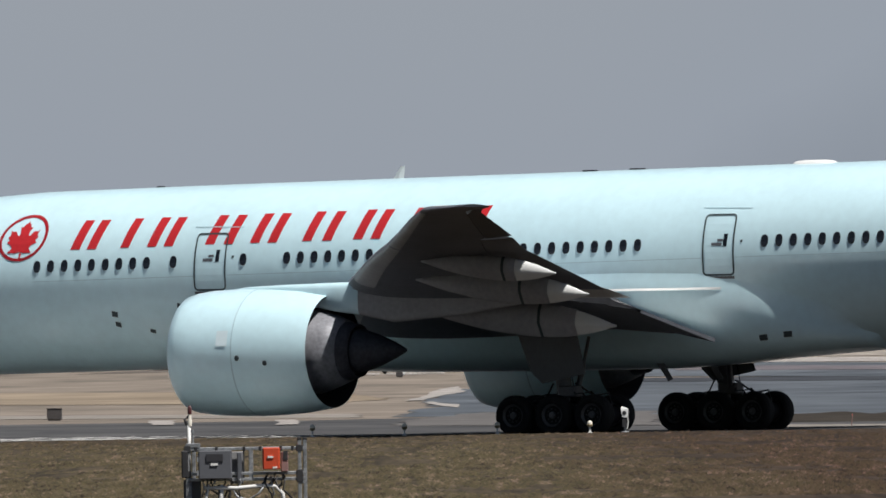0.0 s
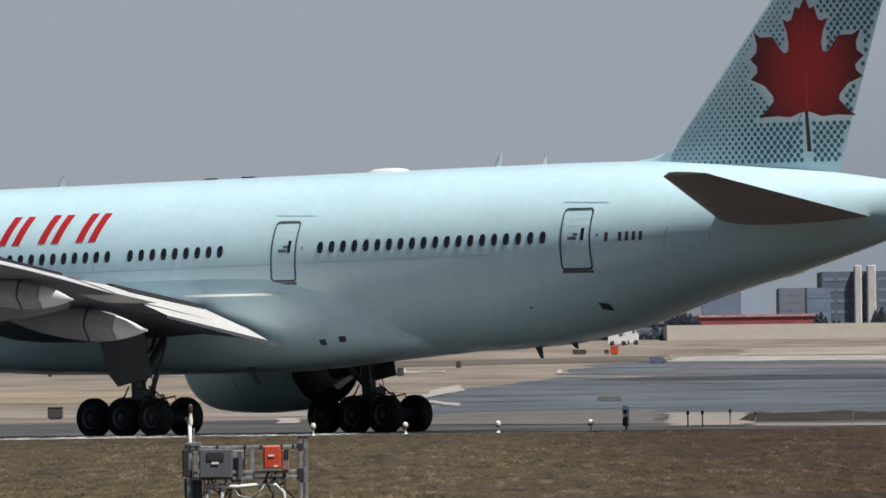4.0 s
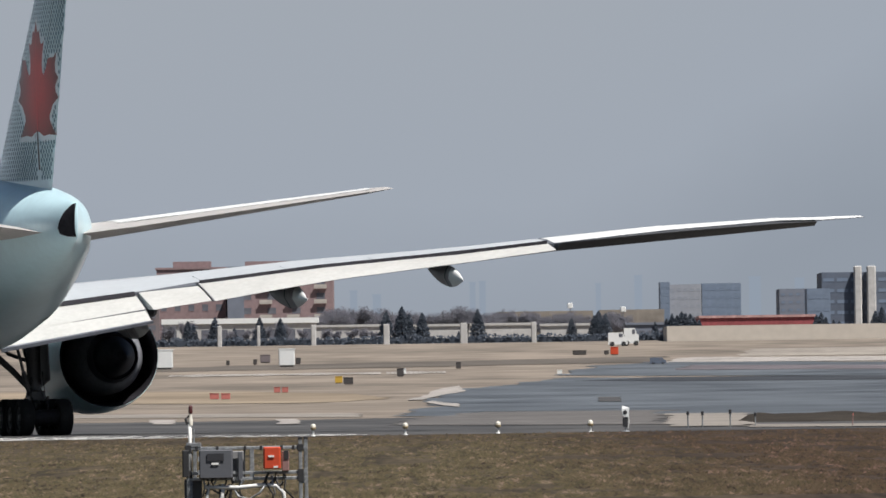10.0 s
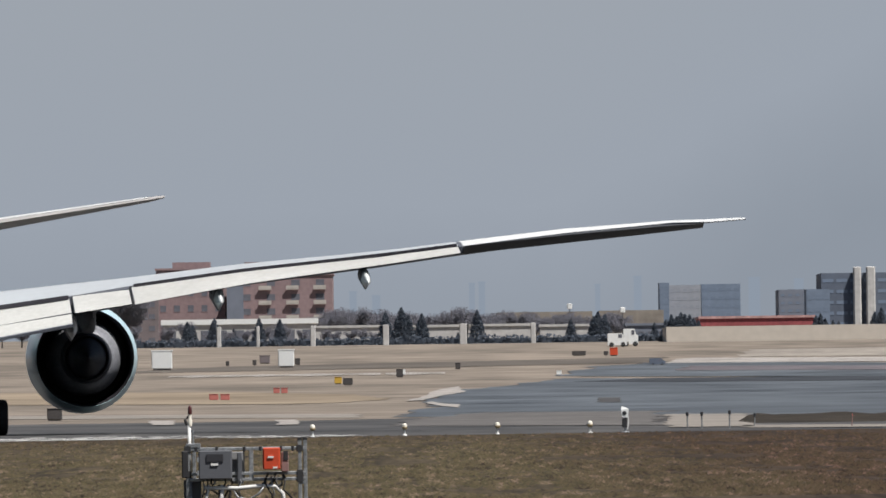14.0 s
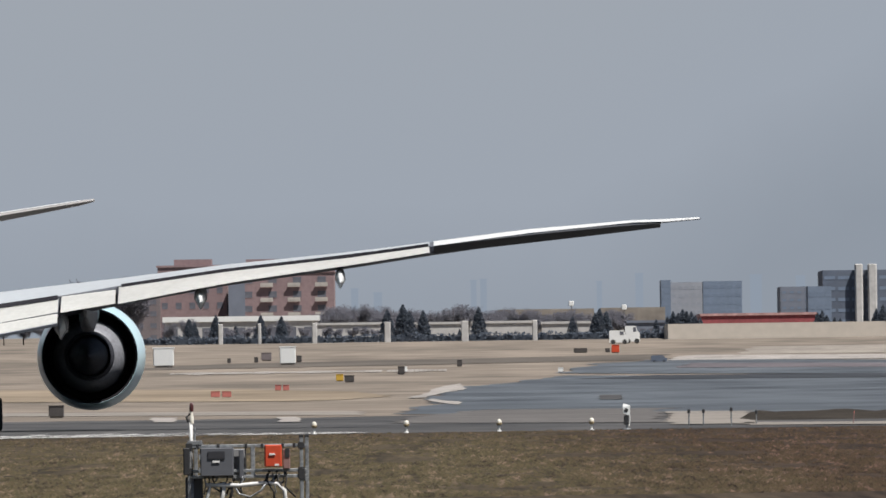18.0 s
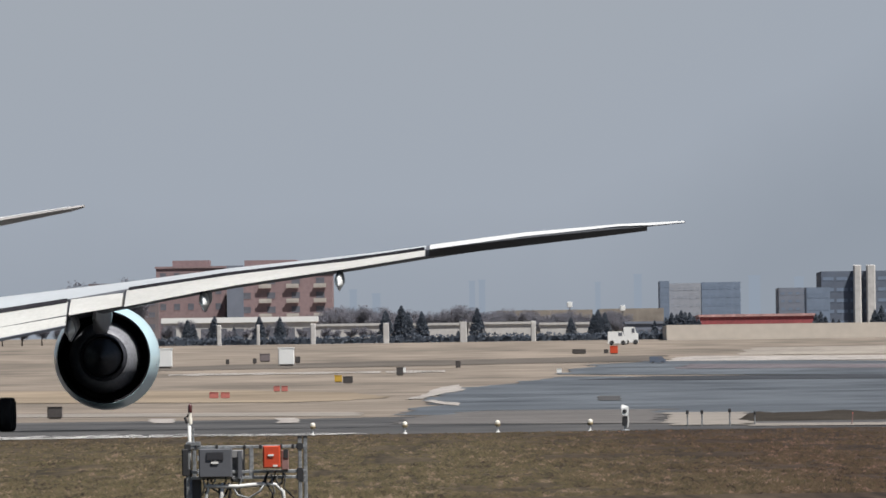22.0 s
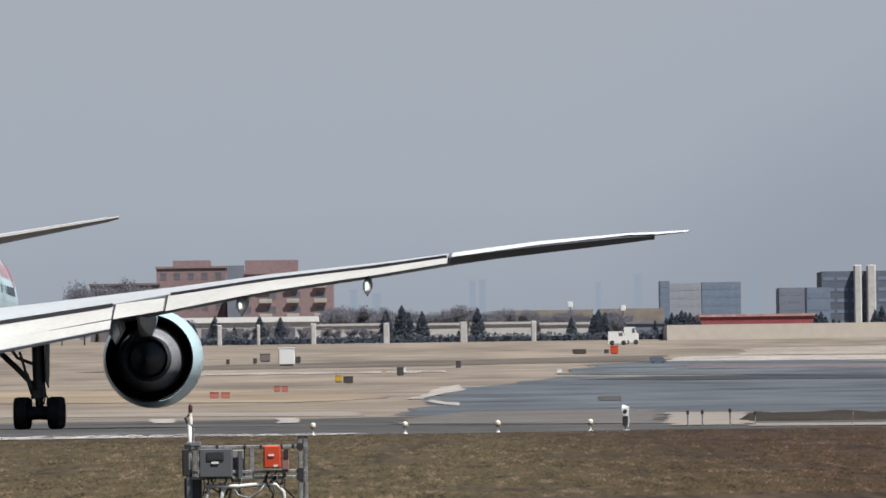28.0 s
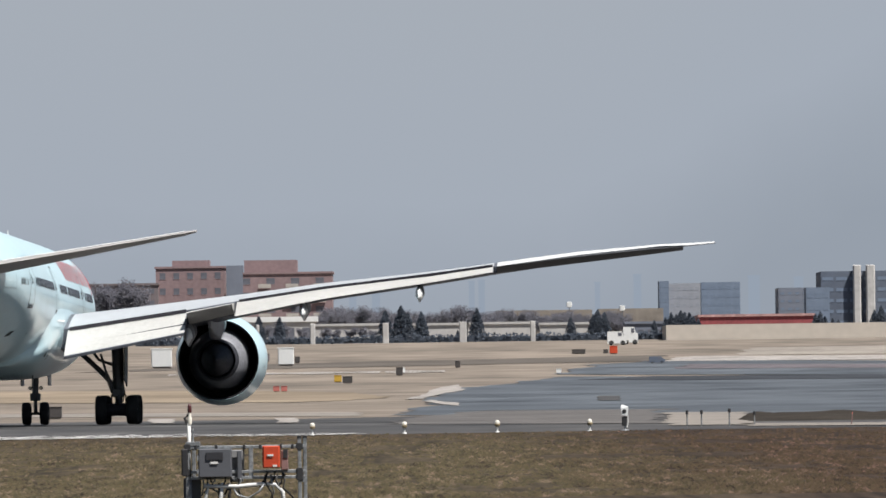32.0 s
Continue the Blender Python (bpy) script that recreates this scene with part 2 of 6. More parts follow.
def browned(m, brown):
    """Turf that has dried to brown along its edge and over the stretch beyond x = 2 m, in uneven drifts."""
    nt = m.node_tree
    b = nt.nodes["Principled BSDF"]
    green = b.inputs["Base Color"].links[0].from_socket
    co, xyz, mp, no, mix = (nt.nodes.new("ShaderNode" + k) for k in ("TexCoord", "SeparateXYZ", "Mapping", "TexNoise", "MixRGB"))
    mp.inputs["Scale"].default_value = (1, 0.04, 1)
    no.inputs["Scale"].default_value, no.inputs["Detail"].default_value = 0.9, 4
    nt.links.new(co.outputs["Object"], xyz.inputs[0])
    nt.links.new(co.outputs["Object"], mp.inputs[0])
    nt.links.new(mp.outputs[0], no.inputs["Vector"])
    drift = nt.nodes.new("ShaderNodeMath")
    drift.operation, drift.inputs[1].default_value = "MULTIPLY_ADD", 5.0
    nt.links.new(no.outputs[0], drift.inputs[0])
    nt.links.new(xyz.outputs[0], drift.inputs[2])
    ends = []
    for source, lo, hi, most in ((drift.outputs[0], 3.0, 9.0, 0.95), (xyz.outputs[1], 300.0, 385.0, 0.40)):
        rng = nt.nodes.new("ShaderNodeMapRange")
        for slot, v in zip(("From Min", "From Max", "To Min", "To Max"), (lo, hi, 0.0, most)):
            rng.inputs[slot].default_value = v
        nt.links.new(source, rng.inputs[0])
        ends.append(rng.outputs[0])
    both = nt.nodes.new("ShaderNodeMath")
    both.operation = "MAXIMUM"
    nt.links.new(ends[0], both.inputs[0])
    nt.links.new(ends[1], both.inputs[1])
    nt.links.new(both.outputs[0], mix.inputs[0])
    nt.links.new(green, mix.inputs[1])
    mix.blend_type = "MULTIPLY"
    mix.inputs[2].default_value = (*brown, 1)
    nt.links.new(mix.outputs[0], b.inputs["Base Color"])


browned(M["grass"], (0.62, 0.55, 0.63))
browned(M["blade"], (0.70, 0.58, 0.64))


def shaded_leaf():
    """Airbrushed livery red: bright in the middle of the leaf, maroon towards its points."""
    m = mat("airbrushed_leaf_paint", (0.40, 0.014, 0.016), 0.35, vary=0.10, scale=0.8, fine=6)
    nt = m.node_tree
    b = nt.nodes["Principled BSDF"]
    co, mp, gr, ramp = (nt.nodes.new("ShaderNode" + k) for k in ("TexCoord", "Mapping", "TexGradient", "ValToRGB"))
    gr.gradient_type = "SPHERICAL"
    mp.vector_type = "TEXTURE"
    mp.inputs["Location"].default_value = (31.8 - 57.25, 0, 11.9)
    mp.inputs["Scale"].default_value = (2.7, 4.0, 2.9)
    nt.links.new(co.outputs["Object"], mp.inputs[0])
    nt.links.new(mp.outputs[0], gr.inputs[0])
    nt.links.new(gr.outputs["Fac"], ramp.inputs[0])
    e = ramp.color_ramp.elements
    e[0].position, e[0].color = 0.14, (0.16, 0.08, 0.10, 1)
    e[1].position, e[1].color = 0.75, (1, 1, 1, 1)
    mul = nt.nodes.new("ShaderNodeMix")
    mul.data_type, mul.blend_type = "RGBA", "MULTIPLY"
    mul.inputs["Factor"].default_value = 1.0
    src = b.inputs["Base Color"].links[0].from_socket
    nt.links.new(src, mul.inputs["A"])
    nt.links.new(ramp.outputs[0], mul.inputs["B"])
    nt.links.new(mul.outputs["Result"], b.inputs["Base Color"])
    return m


M["leafred"] = shaded_leaf()
# the towers glow evenly; haze is put into this colour
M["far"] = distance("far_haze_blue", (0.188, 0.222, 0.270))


def emissive_sky():
    m = bpy.data.materials.new("hazy_sky")
    m.use_nodes = True
    nt = m.node_tree
    nt.nodes.clear()
    out, em = nt.nodes.new("ShaderNodeOutputMaterial"), nt.nodes.new("ShaderNodeEmission")
    co, sep, rng, ramp = (nt.nodes.new("ShaderNode" + k) for k in ("TexCoord", "SeparateXYZ", "MapRange", "ValToRGB"))
    no, mul = nt.nodes.new("ShaderNodeTexNoise"), nt.nodes.new("ShaderNodeMath")
    no.inputs["Scale"].default_value, no.inputs["Detail"].default_value = 0.02, 3
    mul.operation, mul.inputs[1].default_value = "MULTIPLY_ADD", 26.0
    nt.links.new(co.outputs["Object"], sep.inputs[0])
    nt.links.new(co.outputs["Object"], no.inputs["Vector"])
    nt.links.new(no.outputs[0], mul.inputs[0])
    # the haze stands higher towards the east
    off, high = nt.nodes.new("ShaderNodeMath"), nt.nodes.new("ShaderNodeMath")
    off.operation, off.inputs[1].default_value, off.use_clamp = "MULTIPLY_ADD", 1 / 120.0, True
    off.inputs[2].default_value = -0.4
    high.operation, high.inputs[1].default_value = "MULTIPLY_ADD", -62.0
    nt.links.new(sep.outputs[0], off.inputs[0])
    nt.links.new(off.outputs[0], high.inputs[0])
    nt.links.new(sep.outputs[2], high.inputs[2])
    nt.links.new(high.outputs[0], mul.inputs[2])
    rng.inputs["From Min"].default_value, rng.inputs["From Max"].default_value = 20, 190
    nt.links.new(mul.outputs[0], rng.inputs["Value"])
    nt.links.new(rng.outputs[0], ramp.inputs[0])
    e = ramp.color_ramp.elements
    e[0].position, e[0].color = 0.0, (0.192, 0.218, 0.255, 1)
    e[1].position, e[1].color = 1.0, (0.242, 0.265, 0.298, 1)
    k = ramp.color_ramp.elements.new(0.40)
    k.color = (0.234, 0.261, 0.302, 1)
    nt.links.new(ramp.outputs[0], em.inputs[0])
    nt.links.new(em.outputs[0], out.inputs[0])
    return m


# ---- mesh tools ----
def thing(name, m, label, category, group="", kind=""):
    ob = new(name)
    ob.matrix_world = m
    return tagged(ob, label, category, group, kind)


def mesh_of(name, geo, material, smooth=False):
    me = bpy.data.meshes.new(name)
    if isinstance(geo, bmesh.types.BMesh):
        geo.to_mesh(me)
        geo.free()
    else:
        me.from_pydata([tuple(v) for v in geo[0]], [], geo[1])
        bm = bmesh.new()
        bm.from_mesh(me)
        bmesh.ops.recalc_face_normals(bm, faces=bm.faces)
        bm.to_mesh(me)
        bm.free()
    me.materials.append(material)
    if smooth:
        me.shade_smooth() if smooth is True else me.set_sharp_from_angle(angle=radians(smooth))
        if smooth is not True:
            for p in me.polygons:
                p.use_smooth = True
            me.set_sharp_from_angle(angle=radians(smooth))
    return me


def part(name, geo, material, parent, label="", smooth=False, at=None):
    me = geo if isinstance(geo, bpy.types.Mesh) else mesh_of(name, geo, material, smooth)
    ob = new(name, me)
    ob.parent = parent
    if at is not None:
        ob.matrix_local = at
    return tagged(ob, label) if label else ob


def solid(name, geo, material, label, category, at=None, kind="", group="", smooth=False):
    ob = new(name, mesh_of(name, geo, material, smooth))
    if at is not None:
        ob.matrix_world = at
    return tagged(ob, label, category, group, kind)


def join(*geos):
    V, F = [], []
    for v, f in geos:
        n = len(V)
        V += list(v)
        F += [tuple(i + n for i in q) for q in f]
    return V, F


def box(x0, x1, y0, y1, z0, z1, b=0.0):
    """A box, with chamfered upright edges where b is given."""
    if b:
        loop = [(x0 + b, y0), (x1 - b, y0), (x1, y0 + b), (x1, y1 - b), (x1 - b, y1), (x0 + b, y1), (x0, y1 - b), (x0, y0 + b)]
        k = len(loop)
        ring = [(x, y, z0 + b * 0.6) for x, y in loop] + [(x, y, z1 - b * 0.6) for x, y in loop]
        cx, cy = (x0 + x1) / 2, (y0 + y1) / 2
        fx, fy = 1 - 1.2 * b / max(x1 - x0, 1e-6), 1 - 1.2 * b / max(y1 - y0, 1e-6)
        V = ring + [(cx + (x - cx) * fx, cy + (y - cy) * fy, z0) for x, y in loop] + [(cx + (x - cx) * fx, cy + (y - cy) * fy, z1) for x, y in loop]
        F = [(i, (i + 1) % k, k + (i + 1) % k, k + i) for i in range(k)]
        F += [(i, 2 * k + i, 2 * k + (i + 1) % k, (i + 1) % k) for i in range(k)]
        F += [(k + i, k + (i + 1) % k, 3 * k + (i + 1) % k, 3 * k + i) for i in range(k)]
        F += [tuple(range(2 * k, 3 * k))[::-1], tuple(range(3 * k, 4 * k))]
        return V, F
    V = [(x, y, z) for z in (z0, z1) for x, y in ((x0, y0), (x1, y0), (x1, y1), (x0, y1))]
    return V, [(0, 3, 2, 1), (4, 5, 6, 7), (0, 1, 5, 4), (1, 2, 6, 5), (2, 3, 7, 6), (3, 0, 4, 7)]


def loft(rings, cap=True, closed=True):
    """Skin over rings of equally many points."""
    k = len(rings[0])
    V = [p for r in rings for p in r]
    F = []
    for i in range(len(rings) - 1):
        for j in range(k if closed else k - 1):
            a, b = i * k + j, i * k + (j + 1) % k
            F.append((a, b, b + k, a + k))
    if cap:
        F += [tuple(range(k))[::-1], tuple(range((len(rings) - 1) * k, len(rings) * k))]
    return V, F


def lathe(profile, axis, centre, seg=32, cap=False):
    """Profile of (along, radius) turned about the x, y or z axis through centre."""
    rings = []
    for a, r in profile:
        ring = []
        for j in range(seg):
            t = 2 * math.pi * j / seg
            u, v = r * math.cos(t), r * math.sin(t)
            p = {"x": (a, u, v), "y": (u, a, v), "z": (u, v, a)}[axis]
            ring.append(Vector(p) + Vector(centre))
        rings.append(ring)
    return loft(rings, cap)


def tube(points, r, seg=8):
    """A round bar along points."""
    pts = [Vector(p) for p in points]
    rings = []
    for i, p in enumerate(pts):
        d = (pts[min(i + 1, len(pts) - 1)] - pts[max(i - 1, 0)]).normalized()
        side = d.cross(Vector((0, 0, 1)) if abs(d.z) < 0.9 else Vector((1, 0, 0))).normalized()
        up = side.cross(d)
        rr = r[i] if isinstance(r, (list, tuple)) else r
        rings.append([p + rr * (math.cos(2 * math.pi * j / seg) * side + math.sin(2 * math.pi * j / seg) * up) for j in range(seg)])
    return loft(rings)


def lerp_table(x, table):
    for (a, *p), (b, *q) in zip(table, table[1:]):
        if x <= b:
            k = max(0.0, (x - a) / (b - a))
            return [u + (v - u) * k for u, v in zip(p, q)]
    return list(table[-1][1:])


# ---- ground ----
RISE = ((-3000, 0.0), (700, 0.0), (850, 0.12), (1000, 0.49), (1200, 1.24), (1400, 2.80), (1550, 4.71), (1680, 6.75), (1760, 8.12), (2000, 9.76), (2500, 12.2), (3200, 15.5), (5000, 24.1))


def ground_z(y):
    return lerp_table(y, RISE)[0]


def sheet(outline_near, outline_far, lift, nx=2, steps=None):
    """A strip of ground between two lines y(x), laid over the terrain."""
    V, F = [], []
    xs = [p[0] for p in outline_near]
    ks = steps or 12
    for i, x in enumerate(xs):
        y0, y1 = outline_near[i][1], outline_far[i][1]
        for j in range(ks + 1):
            y = y0 + (y1 - y0) * j / ks
            V.append((x, y, ground_z(y) + lift))
    for i in range(len(xs) - 1):
        for j in range(ks):
            a = i * (ks + 1) + j
            F.append((a, a + ks + 1, a + ks + 2, a + 1))
    return V, F


gy = [-600, -100, 0, 60, 120, 180, 240, 300, 360, 400, 430, 470, 520, 560, 600, 650, 700, 750, 800, 850, 900, 950, 1000, 1050, 1100, 1150, 1200, 1250, 1300, 1350,
      1400, 1450, 1500, 1550, 1600, 1650, 1700, 1750, 1800, 1900, 2000, 2200, 2500, 2800, 3200, 3800, 4400, 4990]
gx = [-3000, -1500, -700, -300, -120, -60, -30, 0, 30, 60, 120, 300, 700, 1500, 3000]
V = [(x, y, ground_z(y)) for y in gy for x in gx]
F = [(j * len(gx) + i, j * len(gx) + i + 1, (j + 1) * len(gx) + i + 1, (j + 1) * len(gx) + i) for j in range(len(gy) - 1) for i in range(len(gx) - 1)]
solid("ground", (V, F), M["straw"], "straw-coloured dry airfield ground rising gently to the town", "ground", kind="structure")

# the near verge ends on a slant along the taxiway
VERGE = ((-200, 362.0), (-60, 374.0), (-13.7, 388.2), (-6.85, 391.3), (0, 395.0), (14.15, 401.8), (60, 420.0), (200, 450.0))


def verge_y(x):
    return lerp_table(x, VERGE)[0]


vx = [-200, -100, -60, -40, -25, -14.5, -8, 0, 6, 10, 15.2, 25, 40, 60, 100, 200]
solid("grass_verge", sheet([(x, -300) for x in vx], [(x, verge_y(x)) for x in vx], 0.03, steps=20), M["grass"], "dry olive-brown mown grass verge beside the taxiway", "grass", kind="structure")
solid("taxiway", sheet([(x, verge_y(x) - 0.5) for x in vx], [(x, 640 if x < 0 else 680) for x in vx], 0.012, steps=8), M["asphalt"], "weathered grey asphalt taxiway", "taxiway", kind="structure")

# ---- the airliner: stations s run aft from the nose, b to the starboard side, z up from the ground ----
GEAR_S = 31.8


def at_body(s, b, z):
    return Vector((GEAR_S - s, -b, z))


airliner = thing("airliner", pose(0, 0, 0), "pale ice-blue twin-engined wide-body airliner with red markings, taxiing on the tarmac", "airliner")

# station, lower line, upper line, half width of the hull
HULL = (
    (0.0, 3.85, 4.05, 0.06), (0.3, 3.45, 4.65, 0.55), (1.0, 3.02, 5.45, 1.10), (2.2, 2.63, 6.45, 1.75), (3.6, 2.38, 7.38, 2.32), (5.2, 2.27, 7.95, 2.75),
    (7.0, 2.25, 8.28, 2.98), (9.0, 2.28, 8.40, 3.06), (16, 2.38, 8.51, 3.08), (24, 2.48, 8.60, 3.08), (32, 2.59, 8.69, 3.08), (40, 2.68, 8.78, 3.08), (44, 2.76, 8.83, 3.08),
    (46.5, 2.90, 8.85, 3.04), (49.5, 3.40, 8.85, 2.90), (52, 4.10, 8.77, 2.60), (54, 4.58, 8.66, 2.26), (56.5, 5.08, 8.46, 1.76), (58.5, 5.56, 8.27, 1.32), (60.4, 6.04, 8.04, 0.90),
    (61.4, 6.36, 7.90, 0.52), (62.1, 6.63, 7.80, 0.08))


def hull(s):
    lo, hi, w = lerp_table(s, HULL)
    return (lo + hi) / 2, (hi - lo) / 2, w


def skin(s, z, side=-1, off=0.0):
    """A point on the hull's side at station s and height z."""
    zc, hh, w = hull(s)
    k = max(-0.995, min(0.995, (z - zc) / hh))
    c = math.sqrt(1 - k * k)
    n = Vector((0, -side * c / w, k / hh)).normalized()
    return at_body(s, side * w * c, z) + n * off


def fine(table, step):
    out, s = [], table[0][0]
    while s < table[-1][0]:
        out.append(s)
        s += step if s > 8 else 0.35
    return out + [table[-1][0]]


rings = []
for s in fine(HULL, 0.8):
    zc, hh, w = hull(s)
    flat = 1.0 - 0.75 * min(1.0, max(0.0, (s - 59.4) / 2.2))
    rings.append([at_body(s, w * math.cos(2 * math.pi * j / 72) * (flat if math.cos(2 * math.pi * j / 72) > 0 else 1.0), zc + hh * math.sin(2 * math.pi * j / 72)) for j in range(72)])
fuselage = part("fuselage", loft(rings), M["ice"], airliner, "pale ice-blue rounded hull", smooth=True)


def decal(name, quads, material, parent, label="", side=-1, off=0.012, cells=4):
    """Flat strips of (s, z) quads wrapped on the hull's side."""
    V, F = [], []
    for a, b, c, d in quads:
        n = len(V)
        across = max(1, int(max(math.dist(a, b), math.dist(d, c)) / 0.22))
        for i in range(cells + 1):
            u = i / cells
            for j in range(across + 1):
                v = j / across
                lo = (a[0] + (b[0] - a[0]) * v, a[1] + (b[1] - a[1]) * v)
                hi = (d[0] + (c[0] - d[0]) * v, d[1] + (c[1] - d[1]) * v)
                V.append(skin(lo[0] + (hi[0] - lo[0]) * u, lo[1] + (hi[1] - lo[1]) * u, side, off))
        k = across + 1
        F += [(n + i * k + j, n + i * k + j + 1, n + (i + 1) * k + j + 1, n + (i + 1) * k + j) for i in range(cells) for j in range(across)]
    return part(name, (V, F), material, parent, label)


def wrap(loop, to, step=0.3):
    """A flat outline cut into cells and laid on a curved surface by to(u, v)."""
    bm = bmesh.new()
    bm.faces.new([bm.verts.new((u, v, 0)) for u, v in loop])
    us, vs = [p[0] for p in loop], [p[1] for p in loop]
    for k in range(2):
        lo, hi = (min(us), max(us)) if k == 0 else (min(vs), max(vs))
        x = lo + step
        while x < hi:
            bmesh.ops.bisect_plane(bm, geom=bm.verts[:] + bm.edges[:] + bm.faces[:], plane_co=(x, 0, 0) if k == 0 else (0, x, 0), plane_no=(1, 0, 0) if k == 0 else (0, 1, 0))
            x += step
    bmesh.ops.triangulate(bm, faces=bm.faces[:])
    for v in bm.verts:
        v.co = to(v.co.x, v.co.y)
    bmesh.ops.recalc_face_normals(bm, faces=bm.faces)
    return bm


def outline(s0, s1, z0, z1, w, r=0.16):
    """A frame line of width w as quads of (s, z), with rounded corners."""
    def loop(g):
        pts = []
        for cx, cz, a0 in ((s1 - r, z0 + r, 270), (s1 - r, z1 - r, 0), (s0 + r, z1 - r, 90), (s0 + r, z0 + r, 180)):
            for k in range(5):
                a = radians(a0 + 22.5 * k)
                pts.append((cx + (r + g) * math.cos(a), cz + (r + g) * math.sin(a)))
        return pts
    o, i = loop(0), loop(-w)
    return [(o[k], o[(k + 1) % len(o)], i[(k + 1) % len(o)], i[k]) for k in range(len(o))]


# cabin windows, one mesh shared by all
def window_mesh():
    n = 14
    ring = [(0.135 * math.copysign(abs(math.cos(a)) ** 0.75, math.cos(a)), 0.205 * math.copysign(abs(math.sin(a)) ** 0.8, math.sin(a))) for a in (2 * math.pi * k / n for k in range(n))]
    V = [(x, 0, z) for x, z in ring] + [(x * 0.86, 0.02, z * 0.9) for x, z in ring] + [(0, 0.02, 0)]
    F = [(k, (k + 1) % n, n + (k + 1) % n, n + k) for k in range(n)] + [(n + k, n + (k + 1) % n, 2 * n) for k in range(n)]
    return mesh_of("cabin_window", (V, F), M["glass"])


WINDOW = window_mesh()


def window_line(s):
    return 5.845 + 0.0139 * (s - 10.2)


rows = [10.21 + 0.5375 * k for k in range(9)] + [15.55, 18.26] + [19.94 + 0.527 * k for k in range(16)] + [28.94 + 0.535 * k for k in range(9)] + [37.92 + 0.5316 * k for k in range(20)]
for side in (-1, 1):
    for s in rows:
        z = window_line(s)
        p = skin(s, z, side, 0.006)
        zc, hh, w = hull(s)
        tilt = math.degrees(math.asin((z - zc) / hh))
        part("cabin_window", WINDOW, None, fuselage, at=Matrix.Translation(p) @ pose(0, 0, 0, tilt if side < 0 else 180 - tilt, 0, 0))

DOORS = ((4.7, 5.9, 4.78, 6.70), (16.36, 17.60, 4.94, 6.86), (35.63, 36.81, 5.12, 7.13), (48.77, 50.05, 5.30, 7.31))
for side in (-1, 1):
    for s0, s1, z0, z1 in DOORS:
        door = decal("cabin_door", [((s0 + 0.1, z0 + 0.1), (s1 - 0.1, z0 + 0.1), (s1 - 0.1, z1 - 0.1), (s0 + 0.1, z1 - 0.1))], M["ice"], airliner, "plug door outlined in dark seal", side, 0.008, 8)
        decal("door_seal", outline(s0, s1, z0, z1, 0.055), M["seam"], door, "dark door seal line", side, 0.016, 1)
        zm = z0 + 0.95
        decal("door_window", [((s1 - 0.42, zm), (s1 - 0.28, zm), (s1 - 0.25, zm + 0.40), (s1 - 0.39, zm + 0.40))], M["glass"], door, "", side, 0.016, 2)
        decal("door_handle", [((s0 + 0.34, zm + 0.02), (s0 + 0.72, zm + 0.02), (s0 + 0.72, zm + 0.12), (s0 + 0.34, zm + 0.12)), ((s0 + 0.55, zm + 0.16), (s0 + 0.76, zm + 0.16), (s0 + 0.76, zm + 0.24), (s0 + 0.55, zm + 0.24))], M["greybox"], door, "grey flush handle", side, 0.016, 1)
        decal("door_sill", [((s0 + 0.02, z0 - 0.10), (s1 - 0.02, z0 - 0.10), (s1 - 0.02, z0 - 0.015), (s0 + 0.02, z0 - 0.015))], M["greybox"], door, "", side, 0.018, 1)
        decal("gutter", [((s0 - 0.15, z1 + 0.20), (s1 + 0.5, z1 + 0.16), (s1 + 0.5, z1 + 0.185), (s0 - 0.15, z1 + 0.225))], M["joint"], door, "", side, 0.016, 1)
        decal("pressure_vent", [((s1 + 0.22, zm + 0.12), (s1 + 0.30, zm + 0.12), (s1 + 0.30, zm + 0.2), (s1 + 0.22, zm + 0.2))], M["seam"], door, "", side, 0.014, 1)

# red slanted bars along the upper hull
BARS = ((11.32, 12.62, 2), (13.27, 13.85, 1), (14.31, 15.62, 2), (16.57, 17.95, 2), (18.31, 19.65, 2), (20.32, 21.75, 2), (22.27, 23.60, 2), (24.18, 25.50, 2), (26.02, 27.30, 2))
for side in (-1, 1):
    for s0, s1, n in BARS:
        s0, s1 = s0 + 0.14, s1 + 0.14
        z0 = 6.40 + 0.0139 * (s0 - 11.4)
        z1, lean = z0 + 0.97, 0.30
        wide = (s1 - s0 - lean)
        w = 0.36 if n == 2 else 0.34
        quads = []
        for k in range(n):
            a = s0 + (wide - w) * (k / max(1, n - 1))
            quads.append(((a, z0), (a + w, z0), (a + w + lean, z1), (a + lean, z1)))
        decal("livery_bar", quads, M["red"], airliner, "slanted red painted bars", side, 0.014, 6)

# the leaf emblem, as half an outline of (across, up)
LEAF = ((0, 0.0), (0.10, -0.012), (0.26, -0.048), (0.50, -0.036), (0.80, -0.046), (0.66, 0.025), (0.545, 0.10), (0.56, 0.145), (0.70, 0.235), (0.95, 0.295), (0.84, 0.35), (0.83, 0.40), (0.97, 0.475), (0.86, 0.53),
        (0.855, 0.60), (0.94, 0.715), (0.80, 0.665), (0.64, 0.665), (0.56, 0.66), (0.46, 0.575), (0.36, 0.515), (0.295, 0.53), (0.28, 0.60), (0.31, 0.70), (0.40, 0.82), (0.29, 0.795), (0.235, 0.81), (0.20, 0.86), (0.17, 0.925), (0.09, 0.905), (0.05, 0.95), (0, 1.02))


